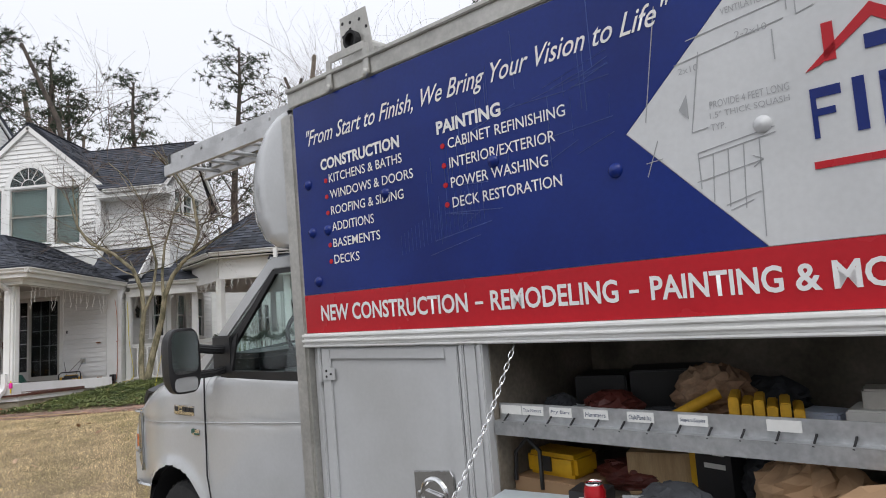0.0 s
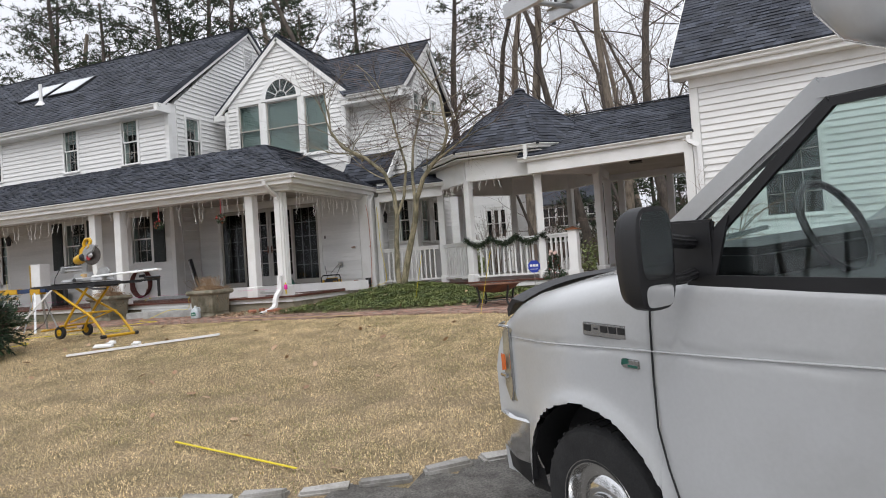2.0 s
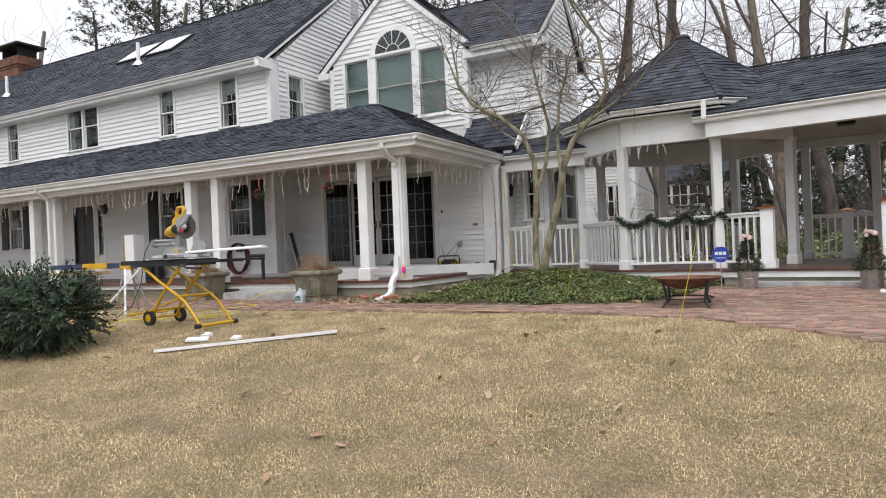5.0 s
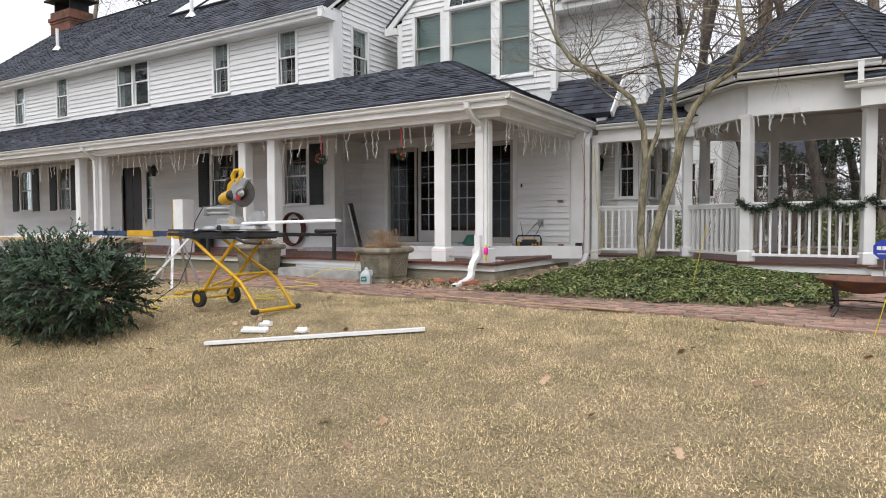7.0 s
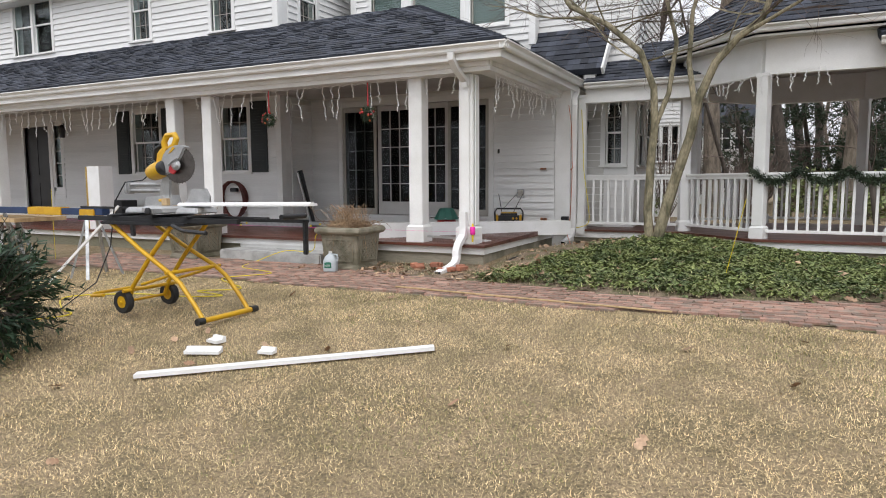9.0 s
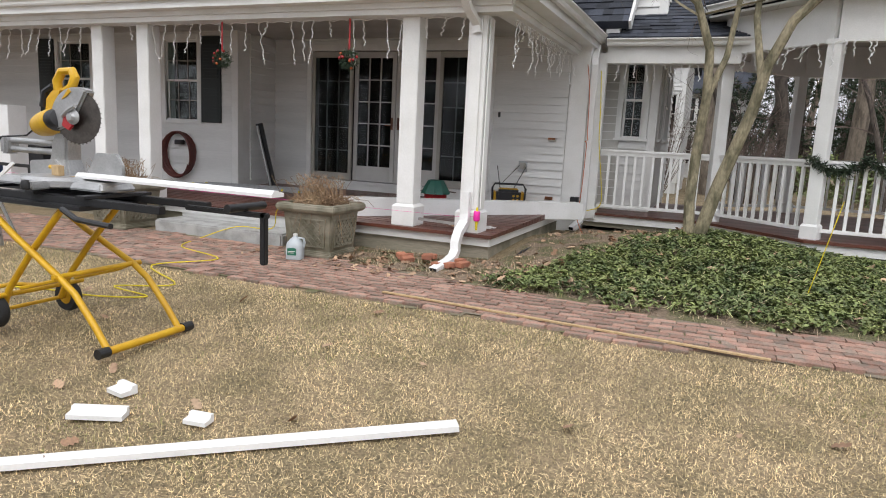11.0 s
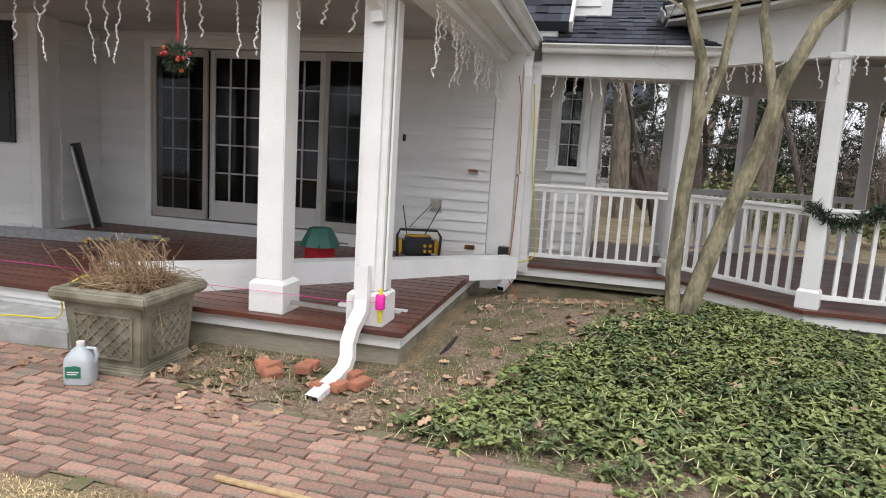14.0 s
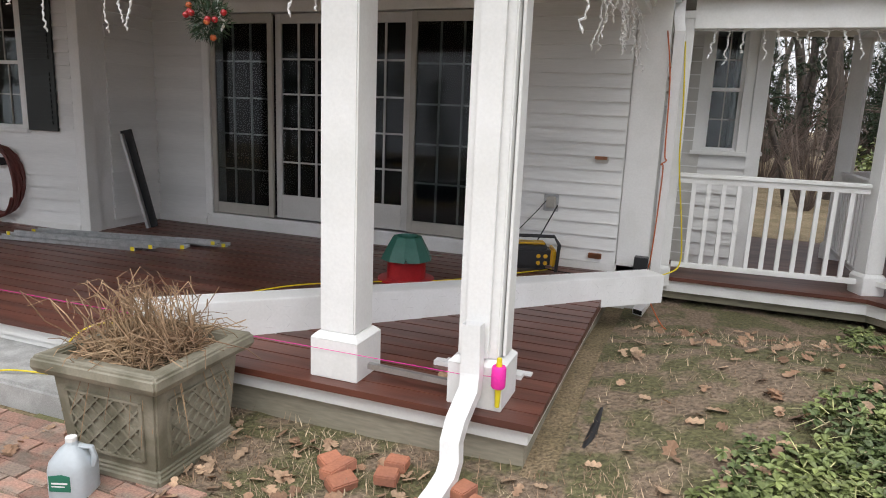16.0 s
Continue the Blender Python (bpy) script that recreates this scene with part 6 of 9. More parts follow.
BX, BY = [-18, -12.4, -11.2, -9, -7.9, -6.8, -5.6, -5.25, -5.05, -2.2, -1.9, -0.8], [13.3, 13.2, 12.95, 12.6, 12.42, 12.6, 12.95, 13.6, 15.25, 15.25, 13.5, 12.6]
path_f, path_b = (lambda x: float(np.interp(x, FX, FY_))), (lambda x: float(np.interp(x, BX, BY)))
sheet("road_drive", lambda x, y: kerb_y(x) - y - 0.05, -30, 14, -20, 11, 0.25, 0.014, GRAVEL, "grey gravel drive", "drive")
sheet("pavement_bedding", lambda x, y: min(y - path_f(x) - 0.03, path_b(x) - y + 0.05), -17, -0.9, 8.8, 15.3, 0.1, 0.010, SAND, "sandy mossy bedding between path bricks", "path")


def in_bed(x, y):
    if x < -9.9:
        return min(y - path_b(x) - 0.02, 13.75 - y, x + 12.7)
    edge = 17.6 if x < -7.9 else 16.4
    return min(y - path_b(x) - 0.02, edge - y, -4.75 - x)


sheet("ground_bed", in_bed, -12.9, -4.6, 12.3, 17.8, 0.08, 0.012, SOIL, "bare leaf-littered soil bed", "soil")
sheet("ground_shrub_bed", lambda x, y: min(y - path_b(x), 15.9 - y, x + 2.3, 6 - x), -2.6, 6, 12.3, 16, 0.12, 0.012, SOIL, "mulched bed below the garage wall", "soil")

rng = random.Random(7)
kerb = thing("kerb", "row of rough granite cobbles edging the drive", "kerb", pose(-7, 4.42, height(-7, 4.42)), kind="structure")
meshes = []
for k in range(5):
    g = G().box(-0.17, 0.17, -0.065, 0.065, -0.06, 0.055)
    g.v = [(x + rng.uniform(-.02, .02), y + rng.uniform(-.015, .015), z + rng.uniform(-.012, .012)) for x, y, z in g.v]
    o = g.ob("cobble", COBBLE, kerb, bevel=0.018)
    meshes.append(o.data)
    bpy.data.objects.remove(o)
x = -13.0
inv = kerb.matrix_world.inverted()
while x < -1.6:
    y = kerb_y(x)
    a = math.atan2(kerb_y(x + .1) - kerb_y(x - .1), .2)
    o = new("cobble", rng.choice(meshes))
    o.parent = kerb
    o.matrix_local = inv @ pose(x, y, height(x, y) + rng.uniform(-.035, -.005), rng.uniform(-5, 5), rng.uniform(-4, 4), math.degrees(a) + rng.uniform(-5, 5) + rng.choice((0, 180)))
    x += 0.375 * math.cos(a) + rng.uniform(0, 0.03)


def raw(name, verts, faces, material, label="", category="", parent=None):
    """One big joined mesh straight from arrays."""
    me = bpy.data.meshes.new(name)
    me.from_pydata(verts, [], faces)
    me.materials.append(material)
    o = new(name, me)
    o.parent = parent
    if not parent:
        tagged(o, label, category, kind="stuff")
    return o


def blades(name, n, place, material, label, h=(0.015, 0.045), w=0.004, lean=1.2, seed=1):
    r = np.random.RandomState(seed)
    out = []
    while len(out) < n:
        p = place(r)
        if p:
            out.append(p)
    base = np.array([(x, y, height(x, y)) for x, y in out])
    a, l, b = r.uniform(0, 2 * np.pi, n), lean - (lean - 0.2) * r.uniform(0, 1, n) ** 1.8, r.uniform(h[0], h[1], n)
    side = np.stack([-np.sin(a), np.cos(a), np.zeros(n)], 1) * (w * r.uniform(0.6, 1.4, n))[:, None]
    tip = base + np.stack([np.cos(a) * np.sin(l), np.sin(a) * np.sin(l), np.cos(l)], 1) * b[:, None]
    verts = np.stack([base - side, base + side, tip], 1).reshape(-1, 3)
    return raw(name, verts.tolist(), np.arange(3 * n).reshape(n, 3).tolist(), material, label, "grass")


def on_lawn(r):
    y = 4.3 + 7.9 * r.rand() ** 0.9
    x = r.uniform(-15.5, -1.6)
    if y < kerb_y(x) + 0.02 or y > path_f(x) - 0.02:
        return None
    return (x, y)


blades("grass_straw", 660000, on_lawn, STRAW, "dry straw-coloured dormant grass", (0.012, 0.036), 0.0021, 1.55, 3)
GREENB = mat("grass_green", (0.20, 0.21, 0.07), 0.8, col2=(0.30, 0.27, 0.11), var=0.2, scale=2, bump=0, isl=0.35)
blades("grass_green", 24000, lambda r: (lambda p: p if p and noise.noise((p[0] * .55, p[1] * .55, 2)) + 0.3 * noise.noise((p[0] * 2, p[1] * 2, 5)) > 0.12 else None)(on_lawn(r)), GREENB, "sparse green shoots among the dry grass", (0.012, 0.035), 0.003, 1.3, 5)


def in_ivy(x, y):
    """Above zero in the groundcover."""
    left = -9.75 + max(0, (y - 13.1)) * 0.72
    if y > 15.2:
        left = -8.25
    edge = 16.9 if x < -7.9 else 15.95
    return min(x - left, y - path_b(x) - 0.12, edge - y, -5.0 - x)


rs = np.random.RandomState(11)
vs, fs, sv, sf = [], [], [], []
count = 0
while count < 7600:
    x, y = rs.uniform(-9.9, -5.0), rs.uniform(12.4, 17.0)
    e = in_ivy(x, y) + 0.35 * noise.noise((x * 1.6, y * 1.6, 4))
    if e < 0 or (e < 0.35 and rs.rand() > 0.35 + e):
        continue
    count += 1
    z = height(x, y) + 0.012
    hh = rs.uniform(0.02, 0.10)
    la, ll = rs.uniform(0, 6.28), rs.uniform(0, 0.06)
    top = (x + ll * math.cos(la), y + ll * math.sin(la), z + hh)
    if rs.rand() < 0.75:
        k = len(sv)
        sa = rs.uniform(0, 6.28)
        L = rs.uniform(0.05, 0.14)
        p2 = (top[0] + L * math.cos(sa), top[1] + L * math.sin(sa), max(z, top[2] - 0.02))
        wv = (-math.sin(sa) * 0.003, math.cos(sa) * 0.003)
        sv += [(top[0] - wv[0], top[1] - wv[1], top[2]), (top[0] + wv[0], top[1] + wv[1], top[2]), (p2[0] + wv[0], p2[1] + wv[1], p2[2]), (p2[0] - wv[0], p2[1] - wv[1], p2[2])]
        sf.append((k, k + 1, k + 2, k + 3))
    for i in range(rs.randint(5, 9)):
        a = rs.uniform(0, 6.28)
        L, w = rs.uniform(0.028, 0.052), rs.uniform(0.011, 0.020)
        dz = rs.uniform(-0.9, 0.5)
        d = (math.cos(a), math.sin(a))
        s = (-d[1] * w, d[0] * w)
        k = len(vs)
        at = lambda f, q, up: (top[0] + d[0] * L * f + s[0] * q, top[1] + d[1] * L * f + s[1] * q, top[2] + L * dz * f + up)
        vs += [top, at(.35, .8, .006), at(.75, 1.0, .007), at(1.0, .25, .0), at(1.0, -.25, .0), at(.75, -1.0, .007), at(.35, -.8, .006)]
        fs += [(k, k + 1, k + 2, k + 3), (k, k + 3, k + 4), (k, k + 4, k + 5, k + 6)]
raw("groundcover_leaves", vs, fs, IVY, "dense green groundcover leaves in the bed", "groundcover")
raw("groundcover_stems", sv, sf, STEM, "pale trailing groundcover stems", "groundcover")


def oak_leaf(g, x, y, z, size, r):
    n = 14
    prof = [0.08, 0.42, 0.22, 0.5, 0.26, 0.40, 0.16]
    curl = r.uniform(0.1, 0.7)
    m = pose(x, y, z, math.degrees(r.gauss(0, 0.35)), math.degrees(r.gauss(0, 0.35)), r.uniform(0, 360))
    pts = [(size * (i / 6 - 0.5), size * prof[i] * 0.75) for i in range(7)]
    up = [(a, b, curl * b * b / size) for a, b in pts]
    dn = [(a, -b, curl * b * b / size) for a, b in reversed(pts)]
    k = len(g.v)
    mid = [(a, 0, 0) for a, b in pts]
    g.add([m @ Vector(p) for p in up + mid + [(a, -b, curl * b * b / size) for a, b in pts]], [f for i in range(6) for f in ((i, i + 1, i + 8, i + 7), (i + 7, i + 8, i + 15, i + 14))])


r = random.Random(5)
g = G()
n = 0
while n < 620:
    zone = r.random()
    if zone < 0.08:
        x, y = r.uniform(-13, -2), r.uniform(5.0, 11.5)
        if y < kerb_y(x) + .1 or y > path_f(x):
            continue
        s = r.uniform(0.05, 0.10)
    elif zone < 0.55:
        x, y = r.uniform(-12.6, -9.4), r.uniform(12.55, 13.6)
        if abs(x + 12.1) < .42 and y < 13.6 or abs(x + 10.4) < 0.12:
            continue
        s = r.uniform(0.035, 0.09)
    else:
        x, y = r.uniform(-9.8, -5.2), r.uniform(12.6, 16.6)
        if in_bed(x, y) < 0.05 or (in_ivy(x, y) > 0.3 and r.random() < 0.55):
            continue
        s = r.uniform(0.05, 0.12)
    oak_leaf(g, x, y, height(x, y) + 0.03 + (0.05 if in_ivy(x, y) > 0 and y > 12.5 else 0.0), s, r)
    n += 1
tagged(g.ob("oak_leaves", LEAFD), "scattered dry brown oak leaves", "leaves", kind="stuff")
# dry stalk litter along the bed's edge
blades("straw_litter", 16000, lambda q: (lambda x, y: (x, y) if in_bed(x, y) > 0 and (math.hypot(x + 9.6, y - 13.1) < 0.75 or math.hypot(x + 11.0, (y - 13.2) * 2) < 1.0 or q.rand() < 0.22) else None)(q.uniform(-12.6, -6), q.uniform(12.4, 16.5)), mat("dry_litter", (0.50, 0.40, 0.27), 0.9, col2=(0.30, 0.20, 0.13), var=0.2, scale=3, bump=0, isl=0.4), "dry straw litter on the soil", (0.02, 0.09), 0.0035, 1.5, 8)
# ---------------------------------------------------------------- trees


def grow(g, tw, p, d, r, L, depth, rr, droop=0.0, twist=0.35, split=(3, 5), minr=0.006, cut=0.03, taper=0.55):
    """A limb and, from it, smaller limbs and twigs."""
    n = max(3, min(7, int(L / 0.5) + 2))
    pts, rs_ = [p.copy()], [r]
    q, dd = p.copy(), d.copy()
    for i in range(n):
        dd = (dd + Vector((rr.gauss(0, twist), rr.gauss(0, twist), rr.gauss(0.05 - droop, twist * 0.6))) * 0.45).normalized()
        q = q + dd * L / n
        pts.append(q.copy())
        rs_.append(r * (1 - (1 - taper) * (i + 1) / n))
    (g if r > cut else tw).tube(pts, rs_, 8 if r > 0.12 else 5 if r > 0.03 else 3, r > 0.03)
    if depth <= 0 or r < minr:
        return
    for i in range(rr.randint(*split)):
        t = rr.uniform(0.35, 1.0) if i else 1.0
        k = min(n, max(1, int(t * n)))
        base = pts[k]
        side = Vector((rr.gauss(0, 1), rr.gauss(0, 1), rr.gauss(0.15, 0.5))).normalized()
        nd = (dd * rr.uniform(0.5, 1.0) + side * rr.uniform(0.5, 0.95)).normalized()
        grow(g, tw, base, nd, rs_[k] * rr.uniform(0.5, 0.75), L * rr.uniform(0.5, 0.78), depth - 1, rr, droop, twist, split, minr, cut, taper)


def bare_tree(seed, h, r, bark, label, first=0.35, depth=4):
    rr = random.Random(seed)
    t = thing("bare_tree", label, "tree", group="bare trees of the wood")
    g, tw = G(), G()
    n = 9
    pts, rs_ = [Vector((0, 0, -0.3))], [r * 1.35]
    d = Vector((rr.gauss(0, .04), rr.gauss(0, .04), 1))
    q = Vector((0, 0, 0))
    for i in range(n):
        pts.append(q.copy())
        rs_.append(r * (1 - 0.75 * i / n))
        d = (d + Vector((rr.gauss(0, .09), rr.gauss(0, .09), 0.1))).normalized()
        q = q + d * h / n
    g.tube(pts, rs_, 10)
    for i in range(11):
        f = first + (0.98 - first) * (i + rr.random()) / 11
        k = f * (len(pts) - 1)
        a, b = pts[int(k)], pts[min(len(pts) - 1, int(k) + 1)]
        base = a.lerp(b, k - int(k))
        ang = rr.uniform(0, 6.28)
        nd = Vector((math.cos(ang), math.sin(ang), rr.uniform(0.25, 1.1))).normalized()
        grow(g, tw, base, nd, r * (1.05 - f) * rr.uniform(0.2, 0.38), h * rr.uniform(0.16, 0.30), depth - 1, rr, 0.0, 0.4, (3, 5), 0.008)
    g.ob("trunk", bark, t, smooth=True)
    tw.ob("crown", TWIG, t, "bare grey-brown twigs")
    return t


def pine_tree(seed, h, r, label, first=0.4):
    rr = random.Random(seed)
    t = thing("pine_tree", label, "tree", group="pines of the wood")
    g, nd_ = G(), G()
    pts = [Vector((0.25 * math.sin(i * .7 + seed), 0.25 * math.cos(i * .9), h * i / 8)) for i in range(9)]
    pts[0].z = -0.3
    g.tube(pts, [r * (1.2 - 0.12 * i) for i in range(9)], 9)
    for i in range(34):
        f = first + (0.99 - first) * i / 33
        k = f * 8
        base = pts[int(k)].lerp(pts[min(8, int(k) + 1)], k - int(k))
        a = rr.uniform(0, 6.28)
        L = h * 0.24 * (1.15 - f) ** 0.6 * rr.uniform(0.6, 1.1)
        d = Vector((math.cos(a), math.sin(a), rr.uniform(-0.1, 0.45)))
        end = base + d * L
        g.tube([base, base.lerp(end, .5) + Vector((0, 0, .1 * L)), end], [r * .18, r * .1, 0.015], 4)
        for j in range(22):
            c = base.lerp(end, rr.uniform(0.3, 1.05)) + Vector((rr.gauss(0, .4), rr.gauss(0, .4), rr.gauss(0.05, .2)))
            for m in range(12):
                e = Vector((rr.gauss(0, 1), rr.gauss(0, 1), rr.gauss(0.2, .7))).normalized() * rr.uniform(0.12, 0.30)
                s = e.cross(Vector((rr.gauss(0, 1), rr.gauss(0, 1), 1))).normalized() * 0.024
                nd_.add([c - s, c + s, c + e + s * .3, c + e - s * .3], [(0, 1, 2, 3)])
    g.ob("trunk", BARKD, t, smooth=True)
    nd_.ob("crown", NEEDLE, t, "dark green needle clumps")
    return t


def plant(src, x, y, s, turn):
    m = pose(x, y, height(x, y), 0, 0, turn)
    c = copy_thing(src, m)
    c.scale = (s, s, s)
    return c


bares = [bare_tree(1, 17, 0.30, BARK, "tall bare grey-barked tree behind the house"), bare_tree(2, 19, 0.24, BARKD, "tall bare dark-barked tree behind the house", 0.45), bare_tree(3, 14, 0.20, BARK, "bare forked tree in the wood", 0.25), bare_tree(4, 21, 0.36, BARK, "tall bare tree with a thick pale trunk", 0.42), bare_tree(5, 10, 0.10, BARKD, "thin bare sapling in the wood", 0.2)]
pines = [pine_tree(11, 20, 0.28, "tall dark pine with a bare lower trunk"), pine_tree(12, 17, 0.24, "dark green pine in the wood", 0.25), pine_tree(13, 9, 0.14, "small dark evergreen in the wood", 0.08)]
spots = [(3, -8.3, 30, .85), (1, -6.1, 30.5, .9), (3, -4.4, 30, .72), (1, -2.5, 30, 1.05), (1, -11.7, 32, .9), (0, -17.5, 36, .9), (1, -19.5, 33, 1.1), (2, -22.5, 38, 1.2), (1, 1.2, 33, 1.1), (0, 4.5, 38, 1.0),
         (4, -3.4, 38, 1.2), (4, -6.9, 36, 1.2), (4, -3.9, 27, .9), (4, -1.0, 26.5, .8), (4, -7.4, 28, .8), (0, -28, 38, 1.2), (2, -33, 34, 1.2), (0, -38, 38, 1.1), (3, -46, 38, 1.1), (2, -41, 30, 1.1), (0, -50, 32, 1.2)]
rr = random.Random(21)
for k, x, y, s in spots:
    plant(bares[k], x, y, s, rr.uniform(0, 360))
for i in range(46):
    x, y = rr.uniform(-85, 45), rr.uniform(44, 95)
    plant(bares[rr.choice((0, 1, 1, 2, 3, 4))], x, y, rr.uniform(0.8, 1.25), rr.uniform(0, 360))
for x, y, s in ((-24, 36, 1.0), (-21, 39, 1.1), (-36, 38, 1.1), (-30, 44, 1.1), (-44, 40, 1.0), (-40, 36, 1.25), (-34, 35, 1.15), (-47, 38, 1.3), (-52, 42, 1.3), (-37, 44, 1.35), (-28.5, 36, 1.1), (-42, 46, 1.4), (-49, 50, 1.4), (-33, 48, 1.3), (-15, 40, 1.05), (2.5, 38, 1.1), (7, 36, 1.0), (11, 40, 1.1), (-55, 38, 1.1)):
    plant(pines[rr.choice((0, 0, 1))], x, y, s, rr.uniform(0, 360))
for i in range(26):
    plant(pines[rr.choice((0, 1, 1, 2))], rr.uniform(-80, 45), rr.uniform(44, 90), rr.uniform(0.8, 1.2), rr.uniform(0, 360))
for x, y in ((-3.4, 34), (-5.4, 36), (-1.0, 37), (-8.0, 40), (0.5, 33), (-6.8, 45), (-2.4, 42)):
    plant(pines[2], x, y, rr.uniform(.6, .95), rr.uniform(0, 360))
# the wood goes on round the other sides of the plot
for i in range(34):
    a = rr.uniform(math.radians(165), math.radians(375))
    d = rr.uniform(40, 66)
    plant((bares + pines[:2])[rr.choice((0, 1, 2, 3, 5, 6))], -4 + d * math.cos(a) * 1.1, 4 + d * math.sin(a), rr.uniform(.8, 1.1), rr.uniform(0, 360))
for i in range(40):
    a = math.radians(168 + 204 * (i + rr.uniform(.1, .9)) / 40)
    d = rr.uniform(36, 50)
    plant(pines[rr.choice((0, 1, 1, 2))], -4 + d * math.cos(a) * 1.1, 3 + d * math.sin(a), rr.uniform(.75, 1.0), rr.uniform(0, 360))
for o in bares + pines:
    for c in (*o.children_recursive, o):
        bpy.data.objects.remove(c)


def shrub(name, label, category, x, y, w, h, seed, leafy, material=None, n=1400, stems=26):
    """A loose shrub: thin stems and, if leafy, small leaves."""
    r = random.Random(seed)
    t = thing(name, label, category, pose(x, y, height(x, y)))
    g = G()
    for i in range(stems):
        a = r.uniform(0, 6.28)
        tip = Vector((math.cos(a) * w / 2 * r.uniform(.3, 1), math.sin(a) * w / 2 * r.uniform(.3, 1), h * r.uniform(.5, 1)))
        b = Vector((math.cos(a) * .08, math.sin(a) * .08, -.02))
        m = b.lerp(tip, .5) + Vector((r.gauss(0, .06), r.gauss(0, .06), .08))
        g.tube([b, m, tip], [0.014, 0.009, 0.003], 4, False)
        for j in range(5):
            q = m.lerp(tip, r.uniform(0, .9))
            e = q + Vector((r.gauss(0, .15), r.gauss(0, .15), r.uniform(.02, .25)))
            g.tube([q, e], [0.005, 0.002], 3, False)
    tagged(g.ob("stem_tangle", TWIG, t), kind="stuff")
    if leafy:
        l = G()
        for i in range(n):
            a, f = r.uniform(0, 6.28), r.random() ** 0.5
            p = Vector((math.cos(a) * f * w / 2, math.sin(a) * f * w / 2, h * (0.12 + 0.88 * r.random() * math.sqrt(max(0.05, 1 - f * f * .8)))))
            e = Vector((r.gauss(0, 1), r.gauss(0, 1), r.gauss(.1, .6))).normalized() * leafy
            s = e.cross(Vector((r.gauss(0, 1), r.gauss(0, 1), 1))).normalized() * leafy * .28
            l.add([p, p + e * .5 + s, p + e, p + e * .5 - s], [(0, 1, 2, 3)])
        tagged(l.ob("foliage", material or FIR, t), kind="stuff")
    return t


r5 = random.Random(31)
for i in range(16):
    shrub("evergreen_shrub", "dark evergreen shrub at the wood's edge", "shrub", r5.uniform(-14, 2), r5.uniform(25, 33), r5.uniform(1.4, 2.6), r5.uniform(.8, 1.7), 40 + i, 0.14, IVY, 700, 8)
for i in range(14):
    shrub("bare_thicket", "brown leafless thicket at the wood's edge", "shrub", r5.uniform(-12, 2), r5.uniform(27, 38), r5.uniform(2, 3.4), r5.uniform(1.8, 3.4), 70 + i, 0, None, 0, 60)
for i in range(30):
    shrub("bare_thicket", "brown leafless thicket deep in the wood", "shrub", -22 + 1.0 * i + r5.uniform(-.6, .6), r5.uniform(40, 54), r5.uniform(4, 6.5), r5.uniform(3.5, 6), 120 + i, 0.16, BARKD, 260, 90)

# the yard tree: two smooth stems from one foot, with a wide low crown
yt = thing("yard_tree", "small bare two-stemmed tree in the groundcover bed", "tree", pose(-8.05, 15.06, height(-8.05, 15.06) - 0.03))
TZ = height(-8.12, 15.3) - 0.03
B = Vector((-8.12, 15.3, TZ))
g, tw = G(), G()
rr = random.Random(9)


def stem(path, r0, r1, kids, reach):
    pts = [Vector(p) - B for p in path]
    n = len(pts)
    rs_ = [r0 + (r1 - r0) * i / (n - 1) for i in range(n)]
    g.tube(pts, rs_, 9)
    for i in range(kids):
        k = rr.uniform(n * .5, n - 1)
        b = pts[int(k)].lerp(pts[min(n - 1, int(k) + 1)], k - int(k))
        a = rr.uniform(0, 6.28)
        d = Vector((math.cos(a), math.sin(a) * .8, rr.uniform(.1, .9))).normalized()
        grow(g, tw, b, d, r1 * rr.uniform(.35, .6), reach * rr.uniform(.6, 1.1), 3, rr, 0.05, 0.42, (3, 5), 0.0025, 0.012)
    d = (pts[-1] - pts[-2]).normalized()
    for i in range(2):
        grow(g, tw, pts[-1], (d + Vector((rr.gauss(0, .3), rr.gauss(0, .3), .1))).normalized(), r1 * .85, reach, 3, rr, 0.03, 0.35, (3, 5), 0.0025, 0.012)


stem([(-8.16, 15.3, TZ), (-8.20, 15.3, 1.85), (-8.18, 15.32, 2.5), (-8.14, 15.33, 3.03), (-8.16, 15.3, 3.56), (-8.34, 15.25, 4.06), (-8.78, 15.2, 4.46), (-9.3, 15.1, 4.75), (-9.55, 15.0, 5.15)], 0.066, 0.03, 13, 1.25)
stem([(-8.08, 15.3, TZ), (-7.92, 15.28, 2.03), (-7.80, 15.27, 2.43), (-7.66, 15.25, 2.88), (-7.56, 15.2, 3.38), (-7.37, 15.2, 3.83), (-7.1, 15.15, 4.12), (-6.83, 15.1, 4.32), (-6.68, 15.1, 4.75), (-6.80, 15.1, 5.6)], 0.08, 0.03, 14, 1.35)
stem([(-8.14, 15.33, 3.03), (-7.98, 15.45, 3.5), (-7.90, 15.5, 4.2), (-8.1, 15.5, 5.0), (-8.25, 15.5, 5.7)], 0.04, 0.02, 8, 1.2)
stem([(-7.60, 15.22, 3.2), (-7.72, 15.4, 3.9), (-7.7, 15.5, 4.6), (-7.45, 15.5, 5.4)], 0.042, 0.02, 8, 1.2)
stem([(-8.85, 15.2, 4.42), (-9.2, 15.4, 4.65), (-9.7, 15.5, 4.72)], 0.03, 0.015, 6, 1.0)
stem([(-7.1, 15.15, 4.12), (-6.7, 15.0, 4.3), (-6.2, 14.9, 4.55)], 0.032, 0.016, 6, 1.0)
g.ob("trunk", MAPLE, yt, "smooth olive-grey stems", smooth=True)
tw.ob("crown", TWIG, yt, "fine bare twigs")
